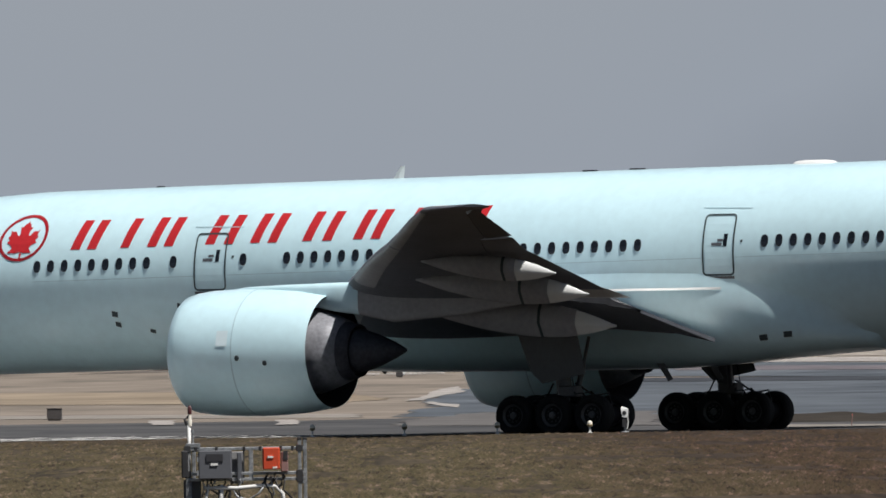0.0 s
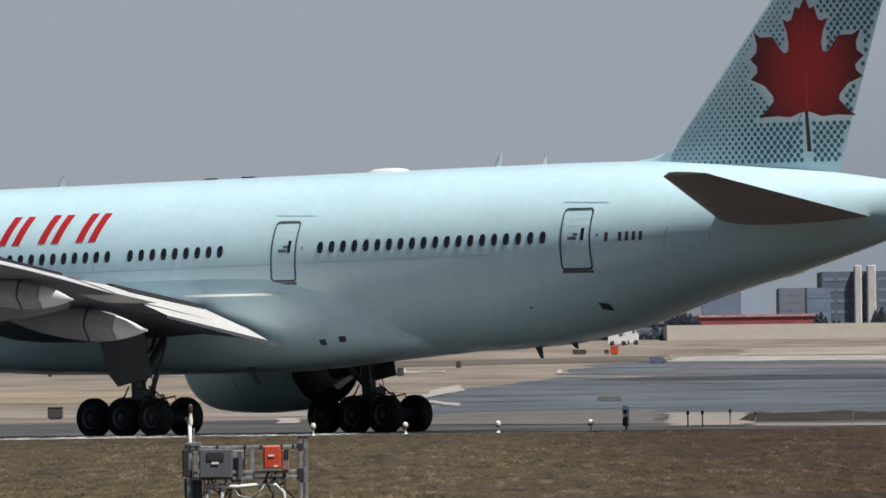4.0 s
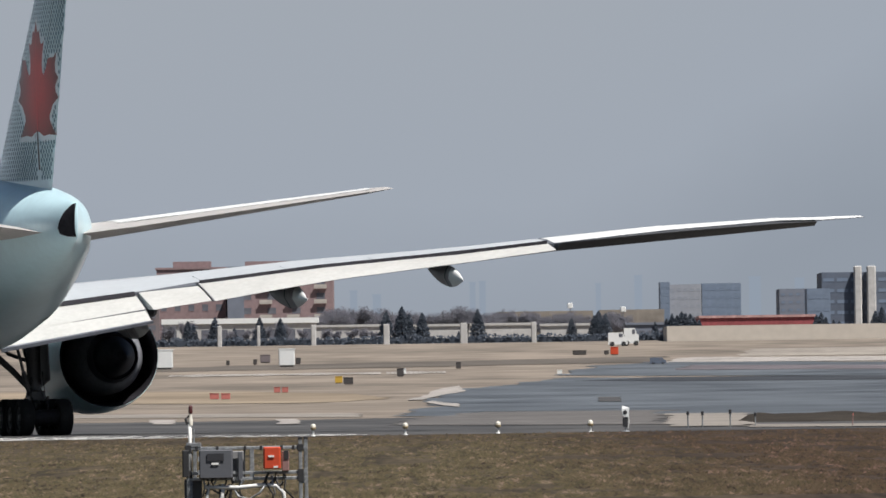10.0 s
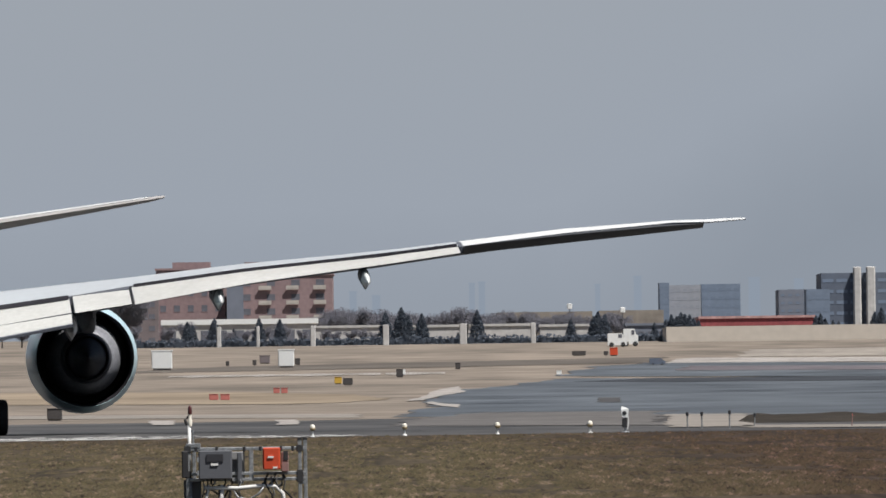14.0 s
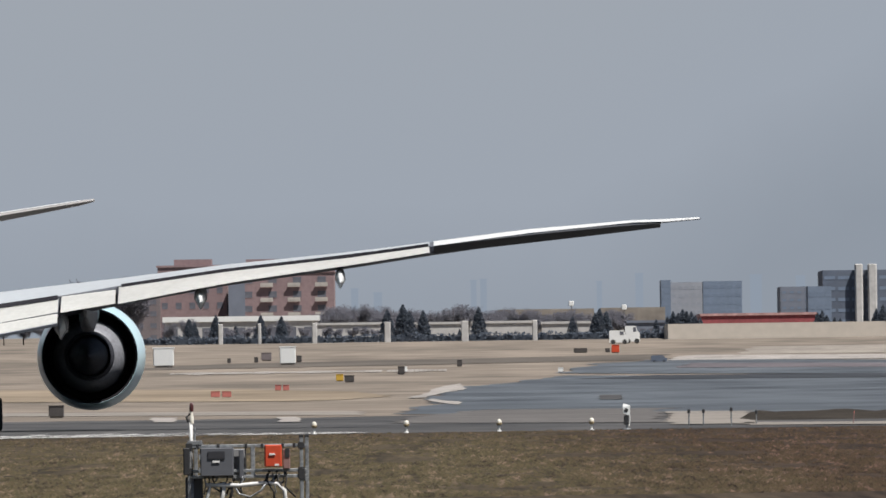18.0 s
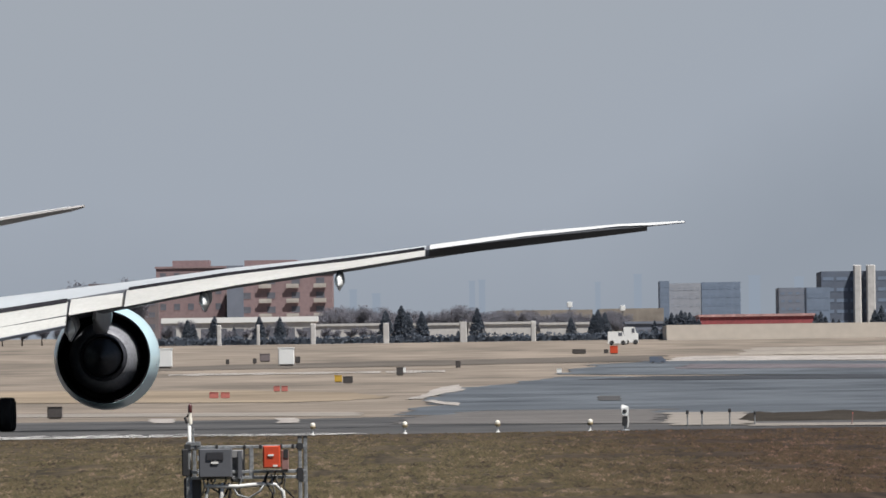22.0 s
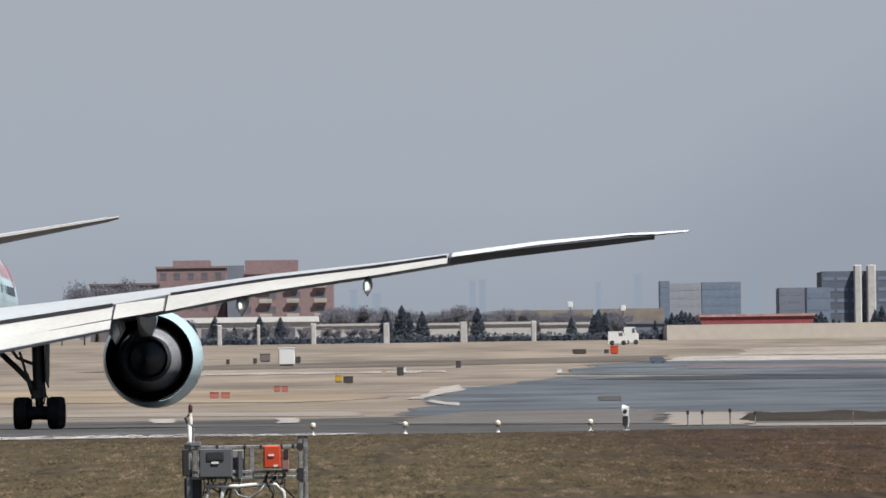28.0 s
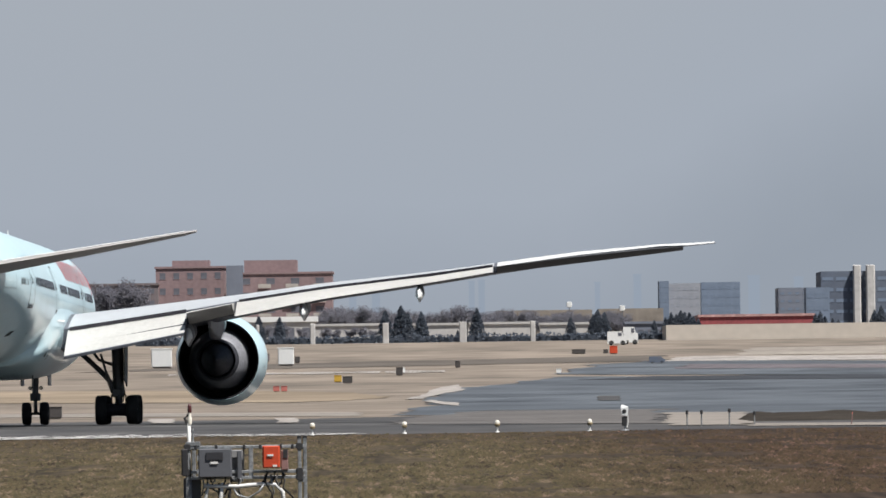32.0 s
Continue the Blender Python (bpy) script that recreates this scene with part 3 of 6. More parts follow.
def leaf_loop(grow=1.0):
    half = [(x, z) for x, z in LEAF]
    return [(x * grow, 0.45 + (z - 0.45) * grow) for x, z in half] + [(-x * grow, 0.45 + (z - 0.45) * grow) for x, z in half[-2:0:-1]]


for side in (-1, 1):
    c = (9.49, 6.82)
    ring = []
    n = 40
    e = lambda r, k: (c[0] + r * 0.93 * math.cos(2 * math.pi * k / n) + 0.1 * r * math.sin(2 * math.pi * k / n), c[1] + r * 0.78 * math.sin(2 * math.pi * k / n))
    emblem = decal("roundel", [(e(1, k), e(1, k + 1), e(0.88, k + 1), e(0.88, k)) for k in range(n)], M["deepred"], airliner, "dark red painted ring", side, 0.014, 1)
    loop = [(c[0] + 0.62 * x + 0.1 * (z - 0.5), c[1] - 0.46 + 1.02 * z) for x, z in leaf_loop()]
    part("leaf", wrap(loop, lambda u, v: skin(u, v, side, 0.016)), M["red"], emblem, "red leaf emblem")
    decal("stem", [((c[0] - 0.06, c[1] - 0.78), (c[0] + 0.02, c[1] - 0.78), (c[0] + 0.03, c[1] - 0.40), (c[0] - 0.03, c[1] - 0.40))], M["red"], emblem, "", side, 0.016, 1)
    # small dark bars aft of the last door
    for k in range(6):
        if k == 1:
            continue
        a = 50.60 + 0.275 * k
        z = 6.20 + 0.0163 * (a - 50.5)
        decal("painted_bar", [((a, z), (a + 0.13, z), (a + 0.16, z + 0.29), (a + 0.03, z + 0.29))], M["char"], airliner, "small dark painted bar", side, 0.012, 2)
    # small vents, drains and ports
    for s, z, w, h in ((49.6, 4.02, 0.34, 0.22), (46.9, 4.1, 0.08, 0.06), (13.0, 4.15, 0.22, 0.18), (13.05, 3.82, 0.2, 0.16), (14.3, 3.60, 0.2, 0.12), (15.3, 3.75, 0.16, 0.14), (15.6, 4.40, 0.16, 0.16)):
        decal("port", [((s, z), (s + w, z - 0.05), (s + w + 0.03, z + h - 0.05), (s + 0.03, z + h))], M["seam"], airliner, "small dark drain port", side, 0.014, 1)
    # skin joints
    for z0, z1 in ((5.33, 5.86),):
        decal("skin_joint", [((10 + 4 * k, z0 + (z1 - z0) * k / 9.5), (14 + 4 * k, z0 + (z1 - z0) * (k + 1) / 9.5), (14 + 4 * k, z0 + 0.022 + (z1 - z0) * (k + 1) / 9.5), (10 + 4 * k, z0 + 0.022 + (z1 - z0) * k / 9.5)) for k in range(9)], M["joint"], fuselage, "faint skin joint", side, 0.006, 1)

# belly fairing
# station, half width, lowest line, height of its widest line
FAIRING = ((17.2, 1.0, 2.46, 3.0), (18.6, 2.45, 2.34, 3.7), (20.5, 2.92, 2.22, 4.4), (23, 3.07, 2.13, 4.7), (28, 3.12, 2.09, 4.75), (33, 3.12, 2.12, 4.75), (35.5, 3.10, 2.26, 4.7), (36.6, 3.05, 2.37, 4.5), (38.0, 2.93, 2.47, 4.1), (39.5, 2.62, 2.57, 3.65), (41.3, 1.6, 2.68, 3.2))


def fairing_side(s, z, side, off=0.02):
    """A point on the flank of the belly fairing."""
    w, lo, mid = lerp_table(s, FAIRING)
    ca = max(0.0, 1 - (max(0.0, mid - z) / (mid - lo)) ** 2.5) ** 0.30
    return at_body(s, side * (w * ca + off), z)


rings = []
for k in range(61):
    s = 17.2 + 24.1 * k / 60
    w, lo, mid = lerp_table(s, FAIRING)
    zc, hh, hw = hull(s)
    half = []
    for z in (mid + 1.3, mid + 0.75):
        half.append((hw * math.sqrt(max(0.0, 1 - ((z - zc) / hh) ** 2)) - 0.06, z))
    half.append(((half[-1][0] + 0.06 + 2 * w) / 3 - 0.015, mid + 0.25))
    for j in range(18):
        z = mid - (mid - lo) * math.sin(math.pi / 2 * j / 17) ** 0.9
        half.append((w * max(0.0, 1 - (max(0.0, mid - z) / (mid - lo)) ** 2.5) ** 0.30, z))
    rings.append([at_body(s, y, z) for y, z in half] + [at_body(s, -y, z) for y, z in half[::-1][1:]])
part("belly_fairing", loft(rings), M["ice"], airliner, "bulged ice-blue wing-root fairing", smooth=True)


for side in (-1, 1):
    V = []
    for k in range(13):
        s = 31.6 + 4.7 * k / 12
        for z, off in ((4.67, 0.015 + 0.055 * math.sin(math.pi * k / 12)), (4.75, 0.008)):
            V.append(fairing_side(s, z, side, off))
    # added white strip puts the fairing's bright edge highlight into colour
    part("fairing_highlight", (V, [(2 * k, 2 * k + 1, 2 * k + 3, 2 * k + 2) for k in range(12)]), M["white"], airliner, "white strip for the highlight along the wing-root fairing")
    for s, z, w, h in ((37.45, 2.98, 0.30, 0.21), (38.35, 3.08, 0.30, 0.21)):
        part("port", ([fairing_side(a, b, side, 0.015) for a, b in ((s, z), (s + w, z + 0.02), (s + w + 0.04, z + h), (s + 0.04, z + h - 0.02))], [(0, 1, 2, 3)]), M["seam"], airliner, "small dark drain port")


# ---- wings ----
# b, leading edge s, trailing edge s, mid-plane z, thickness ratio
WING = ((2.6, 21.0, 35.75, 4.05, 0.125), (3.4, 21.6, 35.8, 4.13, 0.125), (9.4, 25.9, 36.2, 4.98, 0.115), (11.4, 27.35, 36.45, 5.25, 0.110), (15, 29.95, 37.1, 5.73, 0.112),
        (20, 33.55, 38.5, 6.20, 0.120), (22.8, 35.55, 39.65, 6.52, 0.125), (26.5, 38.1, 41.1, 6.91, 0.148), (30.2, 40.65, 42.7, 7.21, 0.118), (31.0, 41.5, 43.2, 7.25, 0.092), (32.0, 42.7, 44.0, 7.28, 0.075), (32.65, 43.5, 44.45, 7.31, 0.08))


def foil(x, t):
    return 5 * t * (0.2969 * math.sqrt(x) - 0.126 * x - 0.3516 * x * x + 0.2843 * x ** 3 - 0.1036 * x ** 4)


def flex(b, side):
    """The turn and the wind lift the starboard wing and lower the port one a little."""
    return (0.22 if side > 0 else -0.17) * (b / 32.4) ** 2


def wing_ring(b, side, x0, x1, n=11, hinge=None, angle=0.0, drop=0.0, slim=1.0):
    """The section at span b between the chord fractions x0 and x1, turned about a hinge."""
    le, te, z, t = lerp_table(b, WING)
    z += flex(b, side)
    c = te - le
    xs = [x0 + (x1 - x0) * (0.5 - 0.5 * math.cos(math.pi * k / n)) for k in range(n + 1)]
    t *= slim
    up = [(x, foil(x, t) * 1.05 + 0.012 * math.sin(math.pi * x) - 0.03 * x) for x in xs]
    dn = [(x, -foil(x, t) * 0.95 + 0.012 * math.sin(math.pi * x) - 0.03 * x) for x in xs[::-1]]
    pts = []
    if x0 > 0.3:
        nose = [(x0 - 0.012, (up[0][1] * 0.4 + dn[-1][1] * 0.6)), ]
    else:
        nose = []
    for x, zz in up + dn + nose:
        if angle:
            hx, hz = hinge, -0.03 * hinge
            dx, dz = x - hx, zz - hz
            a = radians(-angle)
            x, zz = hx + dx * math.cos(a) - dz * math.sin(a), hz + dx * math.sin(a) + dz * math.cos(a)
        pts.append(at_body(le + c * x, side * b, z + c * zz - drop))
    return pts


def span_part(name, b0, b1, side, x0, x1, material, parent, label="", angle=0.0, drop=0.0, n=5, fat=1.0):
    """A moving surface of the wing; fat thickens it towards its outer end."""
    bs = [b0 + (b1 - b0) * k / n for k in range(n + 1)]
    drops = drop if isinstance(drop, tuple) else (drop, drop)
    turns = angle if isinstance(angle, tuple) else (angle, angle)
    return part(name, loft([wing_ring(b, side, x0, x1, 9, x0, turns[0] + (turns[1] - turns[0]) * (b - b0) / (b1 - b0), drops[0] + (drops[1] - drops[0]) * (b - b0) / (b1 - b0), 1 + (fat - 1) * (b - b0) / (b1 - b0)) for b in bs]), material, parent, label, smooth=40)


def span_skin(b0, b1, side, x0, x1, parent, angle=0.0, drop=0.0, n=5):
    """A pale sheet over the upper face of a flap, lit side in colour against the shade-dark body."""
    bs = [b0 + 0.02 + (b1 - b0 - 0.04) * k / n for k in range(n + 1)]
    turns = angle if isinstance(angle, tuple) else (angle, angle)
    rows = [[p + Vector((0, 0, 0.014)) for p in wing_ring(b, side, x0, x1, 9, x0, turns[0] + (turns[1] - turns[0]) * (b - b0) / (b1 - b0), drop)[:10]] for b in bs]
    part("lit_upper_skin", loft(rows, False, False), M["flap"], parent, "pale sheet for the lit top of a flap")


flaperons = []
for side in (-1, 1):
    bs = sorted({b for b, *_ in WING[:9]} | {5.5, 7.5, 10.88, 10.95, 13, 17.5, 22.68, 22.75, 24.5, 28.5, 31.2})
    wing = part("wing", loft([wing_ring(b, side, 0.0, 0.715 if 10.9 < b < 22.72 else 0.765) for b in bs]), M["wing"], airliner, "swept wing in grey darkened for its underside shade", smooth=40)
    part("raked_tip", loft([wing_ring(b, side, 0.0, 1.0) for b in (31.2, 32.0, 32.65)]), M["wing"], wing, "raked wing tip", smooth=40)
    span_part("inboard_flap", 3.3, 8.75, side, 0.775, 0.925, M["wing"], wing, "lowered inboard flap, pale above and shade-darkened grey below", 8, 0.06)
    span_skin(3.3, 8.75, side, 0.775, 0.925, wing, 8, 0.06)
    span_part("inboard_flap_tab", 3.3, 8.75, side, 0.918, 1.03, M["wing"], wing, "rear flap segment, pale above and shade-darkened grey below", 11, 0.33)
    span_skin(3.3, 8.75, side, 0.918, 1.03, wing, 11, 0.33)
    span_part("outboard_flap", 11.0, 22.7, side, 0.725, 1.0, M["wing"], wing, "outboard flap, pale above and shade-darkened grey below", (4.3, 1.2), 0.02, 8)
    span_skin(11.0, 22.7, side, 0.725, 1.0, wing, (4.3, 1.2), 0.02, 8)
    # aileron colour is darkened to carry the shade on its underside
    span_part("aileron", 22.85, 31.2, side, 0.775, 1.0, M["under"], wing, "aileron in grey darkened for its underside shade", -14 if side > 0 else -2, (0.03, 0.12) if side > 0 else 0.02, 6, 2.6 if side > 0 else 1.0)
    for b0, b1, n in ((3.7, 8.4, 4), (11.4, 20.4, 6), (20.6, 29.9, 6)):
        span_part("slat", b0, b1, side, 0.0, 0.085, M["pylon"], wing, "paler grey leading-edge slat", 0.0, 0.022, n)
    # near-black bars added for the shade in the gaps behind the spoilers
    for b0, b1, xg in ((3.4, 8.7, 0.760), (11.1, 22.65, 0.710)):
        rings = []
        for k in range(7):
            b = b0 + (b1 - b0) * k / 6
            le, te, z, t = lerp_table(b, WING)
            z += flex(b, side)
            c = te - le
            zz = z + c * (foil(xg + 0.03, t) * 1.05 + 0.012 * math.sin(math.pi * (xg + 0.03)) - 0.03 * (xg + 0.03))
            rings.append([at_body(le + c * x, side * b, zz + d) for x, d in ((xg, -0.05), (xg, 0.110), (xg + 0.018, 0.115), (xg + 0.035, -0.05))])
        part("gap_shade_bar", loft(rings), M["soot_shade"], wing, "near-black bar for the shade in the gap ahead of the flap")
    # pale sheets put the sunlit wing top into colour above the dark body
    V, F = [], []
    bs2 = [22.85 + 1.22 * k for k in range(9)]
    for b in bs2:
        le, te, z, t = lerp_table(b, WING)
        z += flex(b, side)
        c = te - le
        x1 = 0.76 if b < 31.2 else 0.97
        for x in (0.12, 0.3, 0.5, 0.65, x1):
            V.append(at_body(le + c * x, side * b, z + c * (foil(x, t) * 1.05 + 0.012 * math.sin(math.pi * x) - 0.03 * x) + 0.012))
    for i in range(8):
        F += [(5 * i + j, 5 * i + j + 1, 5 * i + j + 6, 5 * i + j + 5) for j in range(4)]
    part("lit_upper_skin", (V, F), M["white"], wing, "pale sheet for the lit top of the outer wing")
    V, F = [], []
    bs2 = [3.3 + 1.94 * k for k in range(11)]
    for b in bs2:
        le, te, z, t = lerp_table(min(b, 22.7), WING)
        z += flex(b, side)
        c = te - le
        for x in (0.12, 0.25, 0.4, 0.5, 0.6, 0.66, 0.755 if b < 10 else 0.705):
            V.append(at_body(le + c * x, side * min(b, 22.7), z + c * (foil(x, t) * 1.05 + 0.012 * math.sin(math.pi * x) - 0.03 * x) + 0.012))
    for i in range(10):
        F += [(7 * i + j, 7 * i + j + 1, 7 * i + j + 8, 7 * i + j + 7) for j in range(6)]
    part("lit_upper_skin", (V, F), M["wingtop"], wing, "light grey sheet for the lit top of the inner wing")
    # spoiler edges over the flaps
    for b0, b1 in ((3.4, 6.0), (6.1, 8.7), (11.2, 14.0), (14.1, 16.9), (17.0, 19.7), (19.8, 22.6)):
        V, F = [], []
        for b in (b0, b1):
            le, te, z, t = lerp_table(b, WING)
            z += flex(b, side)
            c = te - le
            for x in ((0.60, 0.757) if b1 < 10 else (0.55, 0.707)):
                zz = z + c * (foil(x, t) * 1.05 + 0.012 * math.sin(math.pi * x) - 0.03 * x)
                V += [at_body(le + c * x, side * b, zz + 0.010), at_body(le + c * x, side * b, zz + 0.035)]
        part("spoiler", (V, [(0, 1, 3, 2), (4, 6, 7, 5), (0, 4, 5, 1), (2, 3, 7, 6), (1, 5, 7, 3), (0, 2, 6, 4)]), M["wingtop"], wing, "light grey spoiler panel")
    le, te, z, t = lerp_table(9.9, WING)
    hinge = at_body(le + (te - le) * 0.775, side * 9.9, z - 0.02 * (te - le))
    body = loft([[p - hinge for p in wing_ring(b, side, 0.775, 1.0, 9)] for b in (8.85, 9.9, 10.9)])
    fl = part("flaperon", body, M["flap"], airliner, "pale inner aileron between the flaps", smooth=40, at=Matrix.Translation(hinge))
    flaperons.append((fl, hinge, side))
    # flap track fairings
    for b, s0, s1, zt, r in ((8.8, 28.4, 35.45, 3.52, 0.42), (14.1, 31.2, 37.4, 4.52, 0.37), (19.35, 34.4, 39.15, 5.16, 0.29)):
        zt += 0.24 if side > 0 else 0.0
        s1 += 0.12

        def fairing_ring(s, grow=1.0):
            u = (s - s0) / (s1 - s0)
            rr = r * max(0.04, 1 - abs((u - 0.58) / 0.58) ** 2.2) if u < 0.58 else r * max(0.06, 1 - ((u - 0.58) / 0.42) ** 2.3)
            zz = zt + 0.10 * (1 - u) + 0.62 * r * 2 * max(0.0, 1 - u) ** 1.6
            ring = []
            for q in range(18):
                ca, sa = math.cos(2 * math.pi * q / 18), math.sin(2 * math.pi * q / 18)
                if sa < 0:
                    ca = math.copysign(1 + sa, ca) if q not in (0, 9) else ca
                ring.append(at_body(s, side * (b + 0.66 * rr * grow * ca), zz + rr * grow * sa * (1.5 if sa > 0 else 1.12)))
            return ring
        st = s1 - 1.45
        fr = part("flap_fairing", loft([fairing_ring(s0 + (st - s0) * k / 12) for k in range(13)]), M["pylon"], wing, "pointed flap track fairing", smooth=True)
        part("fairing_tip", loft([fairing_ring(st + 0.03 + (s1 - st - 0.03) * (k / 7) ** 0.8, 0.96) for k in range(8)]), M["white"], fr, "white pointed fairing tip", smooth=40)
        sj = s0 + (s1 - s0) * 0.62
        part("fairing_joint", loft([fairing_ring(sj - 0.05, 1.02), fairing_ring(sj + 0.05, 1.02)]), M["seam"], fr)

    # ---- engine ----
    ex, ez = side * 9.70, 2.85
    eng = part("nacelle", lathe([(GEAR_S - 0.38 - s, r) for s, r in ((20.25, 1.62), (20.05, 1.68), (19.96, 1.78), (20.02, 1.88), (20.3, 1.97), (20.9, 2.04), (21.9, 2.08), (23.0, 2.07), (24.1, 2.00), (25.1, 1.855), (25.18, 1.838), (25.17, 1.822), (25.1, 1.79), (23.8, 1.75), (22.6, 1.66))], "x", (0, -ex, ez), 56), M["ice"], airliner, "ice-blue engine nacelle", smooth=50)
    part("inlet_lip", lathe([(GEAR_S - 0.38 - s, r) for s, r in ((20.5, 1.615), (20.15, 1.66), (20.0, 1.735), (19.94, 1.80), (20.02, 1.895), (20.26, 1.966))], "x", (0, -ex, ez), 56), M["ice"], eng, "ice-blue inlet lip", smooth=True)
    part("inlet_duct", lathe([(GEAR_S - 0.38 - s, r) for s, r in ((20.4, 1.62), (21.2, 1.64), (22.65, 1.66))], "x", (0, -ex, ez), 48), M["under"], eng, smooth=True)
    part("spinner", lathe([(GEAR_S - 0.38 - s, r) for s, r in ((20.9, 0.02), (21.2, 0.22), (21.6, 0.45), (21.9, 0.55))], "x", (0, -ex, ez), 32), M["char"], eng, smooth=True)
    V, F = [], []
    for k in range(22):
        a = 2 * math.pi * k / 22
        for r, tw, ch in ((0.5, 0.25, 0.30), (1.1, 0.55, 0.36), (1.62, 0.85, 0.42)):
            for d in (-1, 1):
                aa = a + d * math.sin(tw) * ch / (2 * r)
                V.append(at_body(22.33 + d * math.cos(tw) * ch / 2, 0, 0) + Vector((0, -ex + r * math.cos(aa), ez + r * math.sin(aa))))
        n = 6 * k
        F += [(n, n + 1, n + 3, n + 2), (n + 2, n + 3, n + 5, n + 4)]
    part("fan_blades", (V, F), M["fan"], eng, "twisted dark fan blades")
    # disc and duct walls blackened: the shade inside the cowl is painted in
    part("fan_disc", lathe([(GEAR_S - 0.38 - 22.35, 1.66), (GEAR_S - 0.38 - 22.36, 0.4), (GEAR_S - 0.38 - 22.37, 0.01)], "x", (0, -ex, ez), 32), M["soot_shade"], eng)
    part("bypass_wall", lathe([(GEAR_S - 0.38 - s, r) for s, r in ((22.6, 1.70), (22.62, 0.9))], "x", (0, -ex, ez), 40), M["soot_shade"], eng)
    part("nozzle_duct", lathe([(GEAR_S - 0.38 - s, r) for s, r in ((25.178, 1.826), (25.08, 1.755), (23.8, 1.72), (22.62, 1.65))], "x", (0, -ex, ez), 56), M["soot_shade"], eng, "inner wall of the fan nozzle, blackened for its shade", smooth=50)
    part("core_cowl", lathe([(GEAR_S - 0.38 - s, r) for s, r in ((22.6, 1.30), (23.8, 1.42), (24.7, 1.37), (25.3, 1.18), (25.74, 1.0), (25.76, 0.96), (25.5, 0.95))], "x", (0, -ex, ez), 48), M["metal"], eng, "bare metal core cowl", smooth=50)
    part("core_nozzle", lathe([(GEAR_S - 0.38 - s, r) for s, r in ((25.3, 0.97), (25.78, 0.95), (26.16, 0.86), (26.18, 0.83), (25.8, 0.82), (25.6, 0.1))], "x", (0, -ex, ez), 40), M["hotmetal"], eng, "sooty core nozzle", smooth=50)
    part("exhaust_plug", lathe([(GEAR_S - 0.38 - s, r) for s, r in ((25.8, 0.76), (26.3, 0.70), (26.9, 0.52), (27.5, 0.27), (27.92, 0.05), (27.95, 0.01))], "x", (0, -ex, ez), 28), M["hotmetal"], eng, "sooty exhaust plug", smooth=True)
    part("cowl_joint", lathe([(GEAR_S - 0.38 - s, r) for s, r in ((22.50, 2.078), (22.51, 2.084), (22.54, 2.084), (22.55, 2.078))], "x", (0, -ex, ez), 56), M["joint"], eng, "thin cowl joint line")
    for a0, s0, w, h in ((6, 21.95, 0.42, 0.50),):
        V = [at_body(s0 + 0.38 + i * w, 0, 0) + Vector((0, -ex - side * 2.096 * math.cos(radians(a0 + j * 14)), ez + 2.096 * math.sin(radians(a0 + j * 14)))) for i in (0, 1) for j in (0, 1)]
        part("access_panel", (V, [(0, 1, 3, 2)]), M["pale"], eng, "small pale access panel")
    for a0, s0 in ((-5, 22.75), (-10, 23.75)):
        V = [at_body(s0 + 0.38 + 0.09 * math.cos(k * math.pi / 4), 0, 0) + Vector((0, -ex - side * (2.095 if s0 < 23 else 2.04) * math.cos(radians(a0 + 2.6 * math.sin(k * math.pi / 4))), ez + (2.095 if s0 < 23 else 2.04) * math.sin(radians(a0 + 2.6 * math.sin(k * math.pi / 4))))) for k in range(8)]
        part("latch_port", (V, [tuple(range(8))]), M["seam"], eng)
    # pylon
    rings = []
    for s, zlo, zhi, w in ((21.6, 4.72, 4.84, 0.10), (22.4, 4.70, 4.96, 0.26), (23.9, 4.50, 5.02, 0.33), (25.9, 4.1, 5.06, 0.36), (26.7, 4.0, 5.06, 0.35), (27.9, 3.75, 5.0, 0.30), (30.4, 3.95, 4.72, 0.18), (32.8, 4.3, 4.6, 0.06)):
        rings.append([at_body(s, ex + w * math.copysign(abs(math.cos(a)) ** 0.5, math.cos(a)), (zlo + zhi) / 2 + (zhi - zlo) / 2 * math.copysign(abs(math.sin(a)) ** 0.5, math.sin(a))) for a in (2 * math.pi * j / 20 for j in range(20))])
    part("pylon", loft(rings), M["pylon"], airliner, "mid-grey engine pylon", smooth=50)
    part("pylon_fairing", loft([[Vector((p.x, -ex + (p.y + ex) * 1.06, p.z + 0.02 if p.z > 4.8 else p.z)) for p in r] for r in rings[:5]]), M["ice"], airliner, "ice-blue forward pylon fairing", smooth=50)
    part("nacelle_strake", (lambda p: (p, [(0, 1, 2)]))([at_body(20.6, ex - side * 1.35, ez + 1.6), at_body(22.2, ex - side * 1.35, ez + 1.6), at_body(22.1, ex - side * 1.72, ez + 2.0)]), M["ice"], eng)

# ---- fin and tailplane ----
def slab(sections, thick, n=9):
    """A symmetric surface through sections of (front point, rear point, ratio), thick across the given axis."""
    rings = []
    for (f, r, t) in sections:
        f, r = Vector(f), Vector(r)
        c = (r - f).length
        xs = [0.5 - 0.5 * math.cos(math.pi * k / n) for k in range(n + 1)]
        rings.append([f + (r - f) * x + thick * c * foil(x, t) for x in xs] + [f + (r - f) * x - thick * c * foil(x, t) for x in xs[-2:0:-1]])
    return loft(rings)


FIN = ((8.05, 50.7, 58.33, 0.10), (8.97, 50.95, 58.66, 0.10), (10.82, 52.66, 59.32, 0.10), (14.1, 55.71, 60.50, 0.095), (18.1, 59.45, 61.93, 0.09), (18.45, 60.2, 62.05, 0.06))


